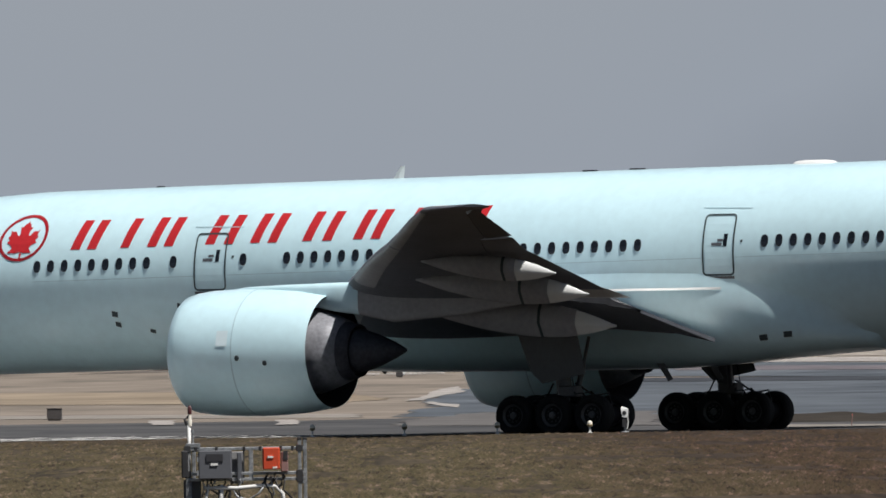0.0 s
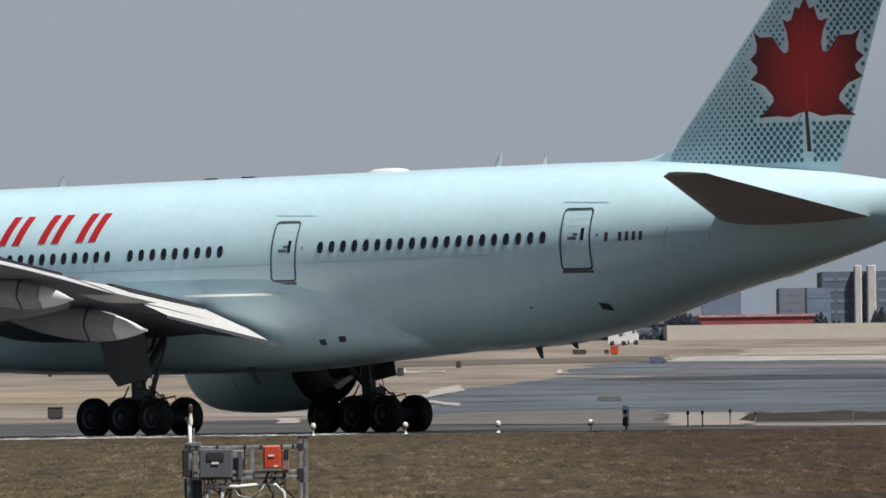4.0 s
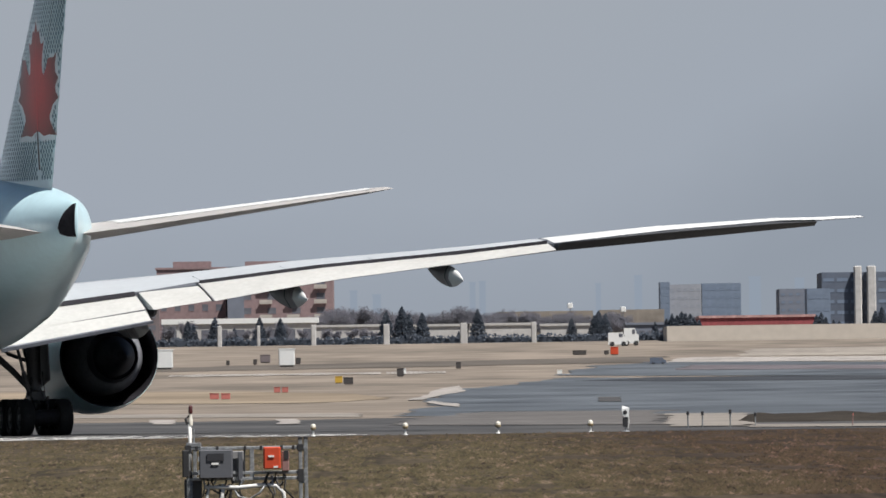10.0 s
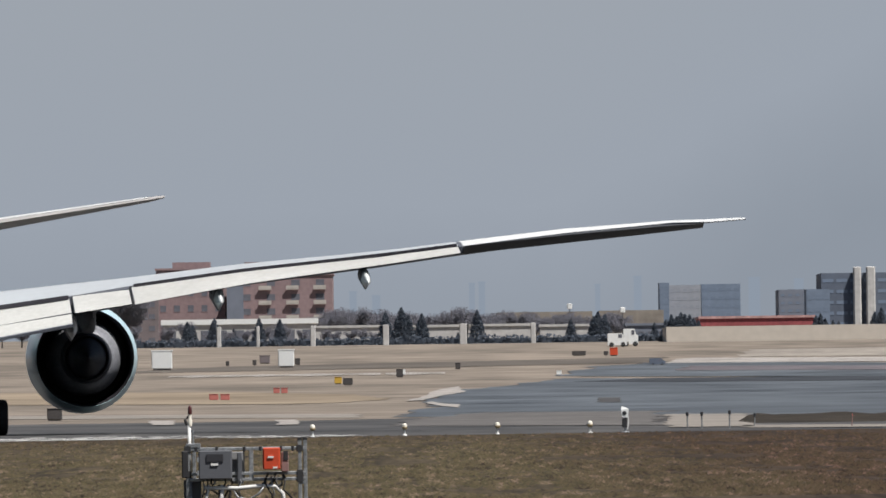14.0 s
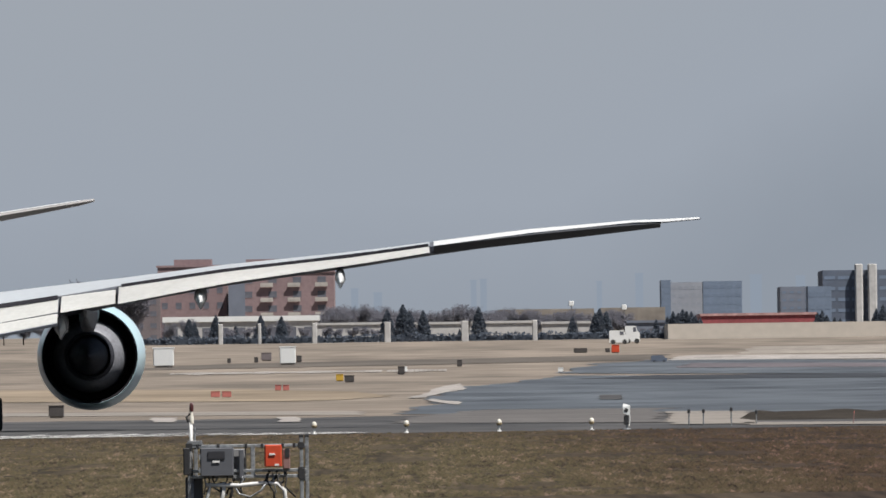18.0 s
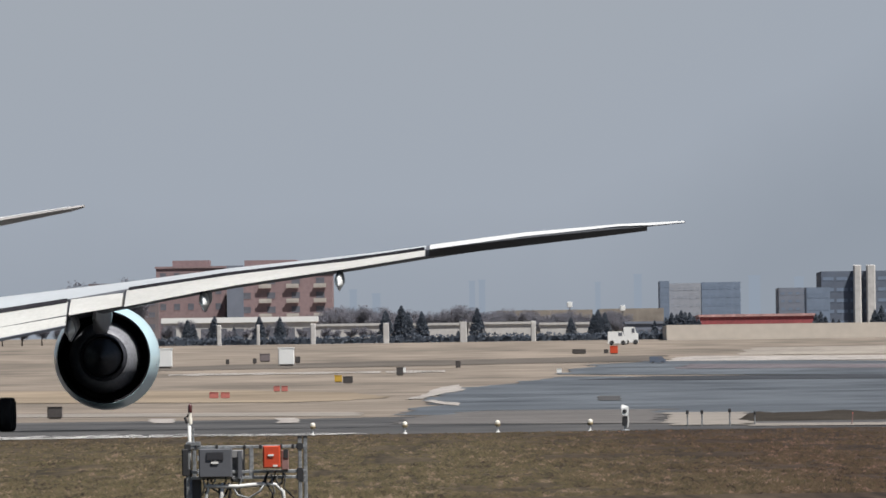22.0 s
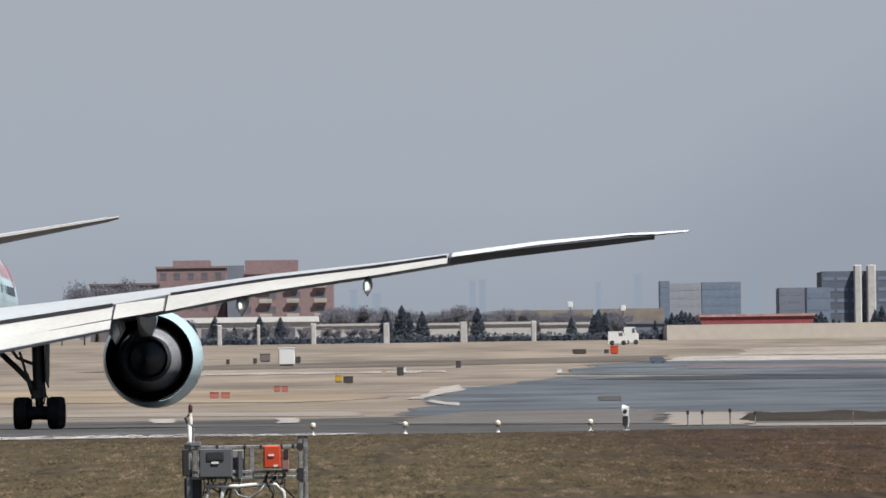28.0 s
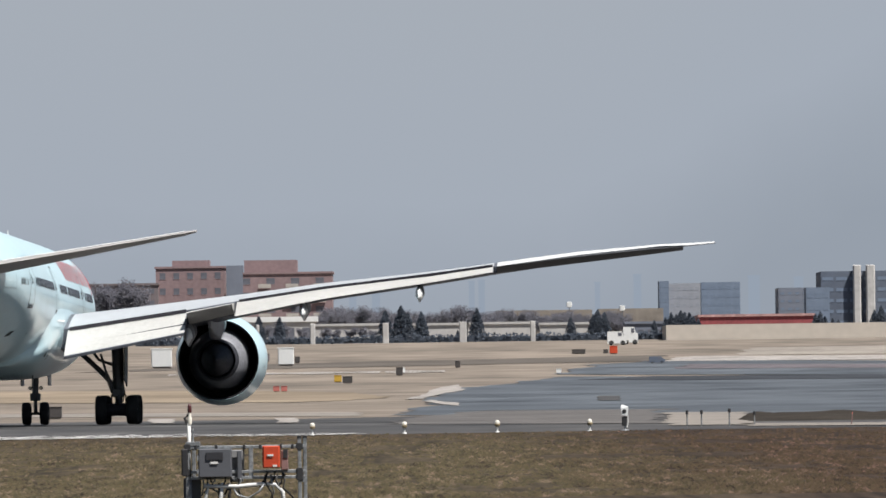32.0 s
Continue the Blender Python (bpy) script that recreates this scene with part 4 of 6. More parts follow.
def fin_side(s, z, side, off=0.012):
    f, r, t = lerp_table(z, FIN)
    x = max(0.0, min(1.0, (s - f) / (r - f)))
    return at_body(s, side * ((r - f) * foil(x, t) + off), z)


fin = part("fin", slab([(at_body(f, 0, z), at_body(r, 0, z), t) for z, f, r, t in FIN], Vector((0, 1, 0)), 14), M["ice"], airliner, "tall swept ice-blue fin", smooth=40)
rings = []
for s, z, w in ((49.4, 8.84, 0.05), (50.2, 8.92, 0.16), (50.85, 9.10, 0.24), (51.45, 9.40, 0.22), (51.9, 9.70, 0.10)):
    rings.append([at_body(s, w, 8.5), at_body(s, w * 0.8, z - 0.1), at_body(s, 0, z), at_body(s, -w * 0.8, z - 0.1), at_body(s, -w, 8.5)])
part("dorsal_fillet", loft(rings), M["ice"], fin, smooth=40)
LC, LH, LZ, LT = 57.22, 2.43, 10.28, 3.66


def inside(p, loop):
    hit = False
    for (x0, y0), (x1, y1) in zip(loop, loop[1:] + loop[:1]):
        if (y0 > p[1]) != (y1 > p[1]) and p[0] < (x1 - x0) * (p[1] - y0) / (y1 - y0) + x0:
            hit = not hit
    return hit


def halo_loop(grow):
    """The leaf's outline pushed out by an even margin, with its notches filled."""
    c = Vector((LC, LZ + 0.40 * LT))
    pts = [Vector((LC + LH * x, LZ + LT * z)) for x, z in leaf_loop()]
    out = []
    for p in pts:
        q = p + (p - c).normalized() * grow
        f, r, t = lerp_table(q.y, FIN)
        out.append((min(max(q.x, f + 0.10), r - 0.06), q.y))
    return out


halo = halo_loop(0.24)
for side in (-1, 1):
    loop = [(LC + LH * x, LZ + LT * z) for x, z in leaf_loop()]
    hl = part("leaf_halo", wrap(halo, lambda u, v: fin_side(u, v, side, 0.008)), M["pale"], fin, "pale painted halo round the leaf")
    lf = part("tail_leaf", wrap(loop, lambda u, v: fin_side(u, v, side, 0.018)), M["leafred"], fin, "large red leaf emblem shading to maroon at its edges")
    vein = [(LC - 0.02, LZ), (LC + 0.10, LZ), (LC + 0.02, LZ + 0.9 * LT), (LC - 0.01, LZ + 0.9 * LT)]
    part("leaf_vein", wrap(vein, lambda u, v: fin_side(u, v, side, 0.026)), M["red"], lf)
    st = [(LC + 0.00, LZ - 1.30), (LC + 0.17, LZ - 1.30), (LC + 0.06, LZ + 0.05), (LC - 0.06, LZ + 0.05)]
    part("leaf_stem", ([fin_side(s, z, side, 0.026) for s, z in st], [(0, 1, 2, 3)]), M["char"], lf, "dark leaf stem")
    V, F = [], []
    row = 0
    z = 8.72
    while z < 17.9:
        f, r, t = lerp_table(z, FIN)
        s = math.ceil((f + 0.14) / 0.27) * 0.27 + 0.135 * (row % 2)
        while s < r - 0.12:
            size = 0.042 + 0.044 * min(1, max(0, (s - f - 0.3) / 4.2)) + 0.010 * min(1, max(0, (z - 12) / 3)) - 0.010 * noise.noise(Vector((s * 0.7, z * 0.5, 2)))
            if not inside((s, z), halo) and not (abs(s - LC - 0.05) < 0.2 and z < LZ):
                n = len(V)
                V += [fin_side(s + size * math.cos(k * math.pi / 3), z + size * math.sin(k * math.pi / 3), side, 0.012) for k in range(6)]
                F.append(tuple(range(n, n + 6)))
            s += 0.27
        z += 0.145
        row += 1
    tagged(part("halftone_dots", (V, F), M["teal"], fin, "dark teal halftone dots"), kind="stuff")
    # rudder hinge line
    part("rudder_joint", ([fin_side(lerp_table(z, FIN)[1] * 0.70 + lerp_table(z, FIN)[0] * 0.30 + d, z, side, 0.014) for z in (9.0, 12, 15, 18.0) for d in (0, 0.03)], [(0, 1, 3, 2), (2, 3, 5, 4), (4, 5, 7, 6)]), M["under"], fin)

for side in (-1, 1):
    st = part("tailplane", slab([(at_body(53.6, side * 0.6, 6.72), at_body(60.4, side * 0.6, 6.80), 0.095), (at_body(55.0, side * 2.2, 6.96), at_body(60.75, side * 2.2, 7.00), 0.095), (at_body(60.2, side * 10.2, 8.06 + 0.055 * (1 + side)), at_body(62.4, side * 10.2, 8.04 + 0.055 * (1 + side)), 0.085), (at_body(60.85, side * 10.72, 8.14 + 0.06 * (1 + side)), at_body(62.55, side * 10.72, 8.11 + 0.06 * (1 + side)), 0.06)], Vector((0, 0, 1)), 12), M["tailgrey"], airliner, "swept grey tailplane", smooth=40)
    part("elevator_joint", ([Vector(p) for p in (at_body(58.9, side * 2.0, 7.17), at_body(61.65, side * 10.1, 8.135), at_body(61.70, side * 10.1, 8.13), at_body(58.96, side * 2.0, 7.165))], [(0, 1, 2, 3)]), M["seam"], st)
    # white sheet puts the sunlit upper face of the tailplane into colour
    V = []
    for f, r, t in ((at_body(55.0, side * 2.2, 6.96), at_body(60.75, side * 2.2, 7.00), 0.095), (at_body(60.2, side * 10.2, 8.06 + 0.055 * (1 + side)), at_body(62.4, side * 10.2, 8.04 + 0.055 * (1 + side)), 0.085)):
        for x in (0.08, 0.2, 0.34, 0.48, 0.60, 0.70):
            V.append(f + (r - f) * x + Vector((0, 0, (r - f).length * foil(x, t) + 0.012)))
    part("lit_upper_skin", (V, [(k, k + 1, k + 7, k + 6) for k in range(5)]), M["white"], st, "white sheet for the lit top of the tailplane")
    plate = decal("seal_plate", [((52.9, 6.06), (57.6, 6.22), (57.9, 6.66), (53.1, 6.62))], M["ice"], airliner, "pale tailplane seal plate", side, 0.010, 4)
    decal("plate_edge", [((52.86, 6.04), (52.93, 6.04), (53.13, 6.64), (53.06, 6.64)), ((54.6, 6.12), (54.64, 6.12), (54.72, 6.5), (54.68, 6.5))], M["joint"], plate, "", side, 0.016, 2)
# tail cone outlet: a flat dark patch painted for the shade in the opening
outlet = [(62.09, 6.66), (62.09, 7.78), (61.85, 7.74), (61.62, 7.50), (61.48, 7.20), (61.40, 6.95), (61.44, 6.76), (61.7, 6.68)]
ol = part("auxiliary_outlet", wrap(outlet, lambda u, v: skin(u, v, -1, 0.012), 0.15), M["soot_shade"], airliner, "near-black patch for the shaded exhaust outlet in the tail cone")

# aerials and domes
for s, h, c in ((22.5, 0.40, 0.42), (43.2, 0.42, 0.36), (45.3, 0.28, 0.26)):
    top = hull(s)[0] + hull(s)[1]
    part("blade_aerial", loft([[at_body(s + dx, dy, top - 0.05) for dx, dy in ((-c / 2, 0), (0, 0.05), (c / 2, 0), (0, -0.05))], [at_body(s + c * 0.45 + dx, dy, top + h) for dx, dy in ((-c / 5, 0), (0, 0.02), (c / 5, 0), (0, -0.02))]]), M["white"], airliner, "white blade aerial")
top = hull(38.2)[0] + hull(38.2)[1]
rings = []
for k in range(11):
    u = k / 10
    w, h = 0.42 * math.sqrt(max(0.02, 1 - (2 * u - 1) ** 4)), 0.15 * math.sqrt(max(0.02, 1 - (2 * u - 1) ** 4))
    rings.append([at_body(37.4 + 1.65 * u, w * math.cos(math.pi * j / 10), top - 0.04 + h * math.sin(math.pi * j / 10)) for j in range(11)])
part("aerial_dome", loft(rings, True, False), M["white"], airliner, "low white aerial dome", smooth=60)
for s, w in ((29.8, 0.5), (31.6, 0.55), (13.3, 0.25)):
    top = hull(s)[0] + hull(s)[1]
    part("beacon", box(GEAR_S - s - w / 2, GEAR_S - s + w / 2, -0.1, 0.1, top - 0.05, top + 0.045, 0.03), M["soot_shade"], airliner)
for s in (21.75, 45.0, 46.6):
    bot = hull(s)[0] - hull(s)[1]
    part("drain_mast", loft([[at_body(s - 0.18, 0.03, bot + 0.05), at_body(s + 0.12, 0.03, bot + 0.05), at_body(s + 0.12, -0.03, bot + 0.05), at_body(s - 0.18, -0.03, bot + 0.05)], [at_body(s + 0.08, 0.015, bot - (0.36 if s < 46 else 0.16)), at_body(s + 0.2, 0.015, bot - (0.36 if s < 46 else 0.16)), at_body(s + 0.2, -0.015, bot - (0.36 if s < 46 else 0.16)), at_body(s + 0.08, -0.015, bot - (0.36 if s < 46 else 0.16))]]), M["under"], airliner, "small drain mast")

# ---- undercarriage ----
TYRE_R = 0.665


def wheel_meshes(r, w):
    h = w / 2
    ty = mesh_of("wheel", lathe([(-h * 0.55, r * 0.56), (-h * 0.92, r * 0.66), (-h, r * 0.80), (-h * 0.86, r * 0.93), (-h * 0.5, r * 0.99), (-h * 0.46, r * 0.985), (-h * 0.44, r * 0.995), (0, r), (h * 0.44, r * 0.995), (h * 0.46, r * 0.985), (h * 0.5, r * 0.99), (h * 0.86, r * 0.93), (h, r * 0.80), (h * 0.92, r * 0.66), (h * 0.55, r * 0.56)], "y", (0, 0, 0), 40, True), M["rubber"], 35)
    rim = lathe([(-h * 0.8, r * 0.57), (-h * 0.70, r * 0.50), (-h * 0.35, r * 0.40), (-h * 0.3, r * 0.20), (-h * 0.85, r * 0.16), (-h * 0.9, r * 0.02), (h * 0.9, r * 0.02), (h * 0.85, r * 0.16), (h * 0.3, r * 0.20), (h * 0.35, r * 0.40), (h * 0.70, r * 0.50), (h * 0.8, r * 0.57)], "y", (0, 0, 0), 28)
    bolts = [rim]
    for k in range(9):
        a = 2 * math.pi * k / 9
        for d in (-1, 1):
            bolts.append(tube([(r * 0.31 * math.cos(a), d * h * 0.2, r * 0.31 * math.sin(a)), (r * 0.31 * math.cos(a), d * h * 0.55, r * 0.31 * math.sin(a))], r * 0.05, 6))
    return ty, mesh_of("rim", join(*bolts), M["rim"], 35)


MAIN, NOSE = wheel_meshes(TYRE_R, 0.52), wheel_meshes(0.54, 0.42)
wheels = []


def add_wheel(meshes, s, b, r):
    hub = at_body(s, b, r)
    wh = part("wheel", meshes[0], None, airliner, "black rubber tyre", at=Matrix.Translation(hub))
    part("rim", meshes[1], None, wh, "grey alloy rim")
    wheels.append((wh, hub, r))


for side in (-1, 1):
    gb = side * 5.49
    for s in (GEAR_S - 1.46, GEAR_S, GEAR_S + 1.46):
        for d in (-0.70, 0.70):
            add_wheel(MAIN, s, gb + d, TYRE_R)
    bogie = part("bogie_beam", join(tube([at_body(GEAR_S - 1.6, gb, 0.70), at_body(GEAR_S - 0.5, gb, 0.74), at_body(GEAR_S, gb, 0.80), at_body(GEAR_S + 0.5, gb, 0.74), at_body(GEAR_S + 1.6, gb, 0.70)], [0.15, 0.18, 0.24, 0.18, 0.15], 12),
                 *[tube([at_body(s, gb - 0.75, TYRE_R), at_body(s, gb + 0.75, TYRE_R)], 0.09, 10) for s in (GEAR_S - 1.46, GEAR_S, GEAR_S + 1.46)]), M["gear"], airliner, "steel six-wheel bogie beam", smooth=40)
    for s in (GEAR_S - 1.46, GEAR_S, GEAR_S + 1.46):
        part("brake_pack", tube([at_body(s, gb - 0.52, TYRE_R), at_body(s, gb - 0.12, TYRE_R), at_body(s, gb + 0.12, TYRE_R), at_body(s, gb + 0.52, TYRE_R)], [0.30, 0.27, 0.27, 0.30], 16), M["soot_shade"], bogie, "dark brake pack", smooth=40)
    leg = part("gear_leg", join(tube([at_body(GEAR_S, gb, 0.8), at_body(GEAR_S - 0.02, gb, 1.55)], 0.17, 14), tube([at_body(GEAR_S - 0.02, gb, 1.5), at_body(GEAR_S - 0.15, gb - side * 0.02, 3.1), at_body(GEAR_S - 0.3, gb - side * 0.05, 4.5)], [0.25, 0.27, 0.30], 14)), M["gear"], airliner, "thick steel landing gear leg", smooth=40)
    part("side_brace", tube([at_body(GEAR_S - 0.05, gb - side * 0.1, 1.62), at_body(GEAR_S - 0.3, gb - side * 0.75, 2.35), at_body(GEAR_S - 0.6, gb - side * 1.75, 3.3)], [0.10, 0.12, 0.12], 10), M["gear"], leg)
    part("upper_brace", tube([at_body(GEAR_S - 0.1, gb, 2.6), at_body(GEAR_S - 0.3, gb - side * 0.9, 2.95), at_body(GEAR_S - 0.5, gb - side * 1.3, 3.5)], 0.07, 8), M["gear"], leg)
    part("drag_brace", tube([at_body(GEAR_S - 0.05, gb, 1.7), at_body(GEAR_S - 1.6, gb - side * 0.1, 3.6)], 0.09, 10), M["gear"], leg)
    part("torque_link", join(tube([at_body(GEAR_S + 0.2, gb, 1.5), at_body(GEAR_S + 0.75, gb, 1.15), at_body(GEAR_S + 0.25, gb, 0.85)], 0.07, 8), tube([at_body(GEAR_S + 0.3, gb + 0.15, 1.7), at_body(GEAR_S + 1.0, gb + 0.15, 1.28), at_body(GEAR_S + 1.55, gb + 0.12, 1.36), at_body(GEAR_S + 1.7, gb + 0.1, 1.0)], 0.03, 6)), M["gear"], leg, "folded torque link and hoses")
    part("strut_fitting", box(GEAR_S - (GEAR_S + 0.55), GEAR_S - (GEAR_S - 0.15), -gb - 0.28, -gb + 0.28, 1.25, 1.62, 0.06), M["gear"], leg)
    for k, (ds, db, z0, z1) in enumerate(((0.30, 0.22, 2.3, 1.05), (0.34, -0.20, 2.1, 0.95), (-0.28, 0.20, 1.9, 1.00), (-0.34, -0.16, 1.7, 1.05))):
        far = 1.15 if ds > 0 else -1.15
        part("brake_hose", tube([at_body(GEAR_S + ds, gb + db, z0), at_body(GEAR_S + ds * 1.5, gb + db * 1.3, 1.35), at_body(GEAR_S + far * 0.7, gb + db * 1.4, 1.42 - 0.05 * k), at_body(GEAR_S + far, gb + db * 1.2, z1)], 0.028, 6), M["rubber"], leg, "black looped brake hose", smooth=True)
    part("retract_cylinder", join(tube([at_body(GEAR_S + 0.32, gb - side * 0.25, 1.45), at_body(GEAR_S + 0.42, gb - side * 0.5, 2.3)], 0.09, 10), tube([at_body(GEAR_S + 0.42, gb - side * 0.5, 2.3), at_body(GEAR_S + 0.5, gb - side * 0.75, 3.2)], 0.055, 10)), M["gear"], leg, "steel retraction cylinder", smooth=40)
    # leg door, a broad plate outboard of the leg
    do = gb + side * 0.31
    V = [at_body(s, do + side * k, z) for k in (0, 0.05) for s, z in ((30.1, 3.75), (32.35, 3.75), (32.75, 2.0), (31.15, 1.70), (30.72, 2.1))]
    part("leg_door", loft([V[:5], V[5:]]), M["geardoor"], leg, "broad grey leg door")
    # open bay door hanging inboard
    V = [at_body(s, side * (1.7 + k), z) for k in (0, 0.06) for s, z in ((33.1, 2.40), (33.35, 2.40), (33.75, 1.78), (33.58, 1.72))]
    part("well_door", loft([V[:4], V[4:]]), M["geardoor"], airliner, "narrow gear well door hanging open")
for d in (-0.42, 0.42):
    add_wheel(NOSE, 5.9, d, 0.54)
leg = part("nose_leg", join(tube([at_body(5.9, 0, 0.54), at_body(5.85, 0, 1.3)], 0.09, 12), tube([at_body(5.85, 0, 1.25), at_body(5.7, 0, 2.7)], [0.15, 0.17], 12), tube([at_body(5.9, -0.5, 0.54), at_body(5.9, 0.5, 0.54)], 0.07, 10)), M["gear"], airliner, "steel nose gear leg", smooth=40)
part("drag_brace", tube([at_body(5.85, 0, 1.3), at_body(4.3, 0, 2.5)], 0.07, 8), M["gear"], leg)
part("steering_unit", box(GEAR_S - 6.05, GEAR_S - 5.65, -0.24, 0.24, 1.15, 1.5, 0.05), M["gear"], leg)
for side in (-1, 1):
    V = [at_body(s, side * (0.62 + k), z) for k in (0, 0.04) for s, z in ((4.0, 2.5), (6.4, 2.5), (6.3, 1.85), (4.2, 1.85))]
    part("nose_gear_door", loft([V[:4], V[4:]]), M["geardoor"], airliner, "nose gear door")
    part("taxi_lamp", lathe([(0, 0.02), (0.03, 0.10), (0.1, 0.08)], "x", at_body(5.6, side * 0.25, 1.75), 12), M["lens"], leg)

# ---- pavements and fields beyond ----
def patch(name, pts, material, label, category, lift):
    """A piece of ground with the given outline (x, y) and worn, uneven ends, cut into slices so that it follows the rise."""
    ys = sorted({y for _, y in pts} | {float(v) for v in range(416, 2000, 8) if min(p[1] for p in pts) < v < max(p[1] for p in pts)})
    V, F = [], []
    rnd = random.Random(len(name) + int(pts[0][1]))
    wear = [0.0, 0.0]
    for y in ys:
        cuts = []
        for (x0, y0), (x1, y1) in zip(pts, pts[1:] + pts[:1]):
            if y0 != y1 and min(y0, y1) <= y <= max(y0, y1):
                cuts.append(x0 + (x1 - x0) * (y - y0) / (y1 - y0))
            elif y0 == y1 == y:
                cuts += [x0, x1]
        most = min(0.0011 * y, 0.12 * (max(cuts) - min(cuts)))
        wear = [0.55 * w + 0.8 * rnd.uniform(-1, 1) for w in wear]
        V += [(min(cuts) + most * wear[0], y, ground_z(y) + lift), (max(cuts) + most * wear[1], y, ground_z(y) + lift)]
    F = [(2 * i, 2 * i + 1, 2 * i + 3, 2 * i + 2) for i in range(len(ys) - 1)]
    return solid(name, (V, F), material, label, category, kind="structure")


patch("apron", [(-2.7, 701.0), (25.26, 607.0), (54.39, 1306.0), (13.66, 1389.0), (1.57, 1231.0), (-1.24, 1135.0), (-1.03, 928.0)], M["bluepave"], "broad blue-grey paved apron", "apron", 0.03)
patch("apron_far_strip", [(13.93, 1416.0), (55.77, 1339.0), (62.5, 1500.0), (25.82, 1549.0), (18.25, 1506.0)], M["bluepave"], "far strip of blue-grey pavement", "apron", 0.05)
patch("concrete_pad", [(7.96, 443.0), (10.98, 443.0), (16.36, 660.0), (12.15, 676.0)], M["concrete"], "pale concrete pad beside the taxiway", "pad", 0.04)
patch("concrete_road", [(27.77, 1540.0), (63.29, 1519.0), (65.3, 1567.0), (32.55, 1585.0)], M["gravel"], "pale concrete service road", "road", 0.06)
patch("sandy_strip", [(37.37, 1591.0), (65.97, 1583.0), (69.57, 1669.0), (41.72, 1663.0)], M["sand"], "pale sandy strip before the long shed", "ground", 0.05)
patch("pale_edge", [(10.32, 426.0), (17.18, 413.0), (18.39, 442.0), (11.07, 457.0)], M["concrete"], "pale worn edge of the taxiway", "edge", 0.04)
patch("island_kerb", [(-1.45, 991.0), (0.23, 912.0), (1.19, 886.0), (1.27, 942.0), (0.25, 971.0), (-0.89, 1021.0)], M["gravel"], "pale kerb of a grass island", "kerb", 0.08)
patch("island_edge", [(-3.12, 1038.0), (-1.53, 1044.0), (-0.41, 1120.0), (0.84, 1167.0), (1.99, 1216.0), (1.76, 1284.0), (0.69, 1262.0), (-0.67, 1235.0), (-2.01, 1101.0)], M["gravel"], "pale concrete edge of the apron", "edge", 0.08)
patch("ochre_strip", [(-48.76, 1090.0), (-12.19, 1015.0), (-4.11, 1074.0), (-7.84, 1197.0), (-20.08, 1248.0), (-57.78, 1292.0)], M["ochre"], "ochre strip of dry grass", "grass", 0.04)
patch("worn_shoulder", [(-2.22, 515.0), (8.44, 470.0), (13.55, 754.0), (2.65, 773.0), (-0.15, 711.0)], M["tanpave"], "tan-grey shoulder of the taxiway", "shoulder", 0.035)
patch("taxiway_shoulder", [(-35.62, 796.0), (-4.59, 698.0), (-5.18, 788.0), (-39.65, 886.0)], M["concrete"], "pale taxiway shoulder", "shoulder", 0.03)

# two pale patches painted as the mirage reflections of the white shelters
patch("pale_pad", [(-13.65, 581.0), (-12.36, 575.0), (-14.5, 675.0), (-16.06, 684.0)], M["gravel"], "small pale patch painted as a shelter's mirage reflection", "pad", 0.05)
patch("pale_pad", [(-7.32, 550.0), (-6.47, 554.0), (-7.71, 661.0), (-8.7, 654.0)], M["gravel"], "small pale patch painted as a shelter's mirage reflection", "pad", 0.05)
patch("dark_strip", [(14.6, 1330.0), (23.54, 1312.0), (53.05, 1290.0), (56.0, 1345.0), (23.28, 1372.0)], M["darkpave"], "dark resurfaced strip of the apron", "pavement", 0.07)
patch("dark_strip", [(12.06, 962.0), (13.7, 955.0), (15.02, 1046.0), (13.19, 1052.0)], M["asphalt"], "dark patch repair in the apron", "pavement", 0.07)
# the purple-grey haze band, painted as a strip on the ground
patch("pink_strip", [(27.0, 1452.0), (57.0, 1428.0), (59.0, 1468.0), (30.0, 1500.0)], M["hazepave"], "pinkish strip painted for the haze band over the pavement", "pavement", 0.09)
patch("brown_strip", [(-45.21, 1499.0), (27.88, 1546.0), (28.88, 1601.0), (-27.22, 1562.0)], M["earth"], "brown strip of bare earth across the field", "earth", 0.05)

# broken pale patches along the taxiway edge
V, F = [], []
rnd = random.Random(4)
for lane in range(9):
    x = -60.0
    while x < -3.0:
        long = rnd.uniform(0.15, 0.8)
        reach = 15 + 14 * min(1.0, max(0.0, (-5.5 - x) / 6)) ** 0.8
        y = verge_y(x) + 5 + lane * reach / 9
        if rnd.random() < (1.0, 0.97, 0.92, 0.85, 0.75, 0.65, 0.5, 0.38, 0.25)[lane] * (1.0 if x < -9 else 0.75):
            n, w = len(V), reach / 9 * rnd.uniform(0.7, 1.1)
            z = 0.03 + 0.002 * lane
            V += [(x, y + rnd.uniform(0, reach / 18), z), (x + long, y + rnd.uniform(0, reach / 18), z), (x + long, y + w, z), (x, y + w * rnd.uniform(0.7, 1), z)]
            F.append((n, n + 1, n + 2, n + 3))
        x += long
solid("edge_patches", (V, F), M["line"], "broken white patches along the taxiway edge", "road marking", kind="structure")

# a pale gravel track, broken by tufts
V, F = [], []
(xa, ya), (xb, yb) = (-32.09, 1460.0), (0.43, 1461.0)
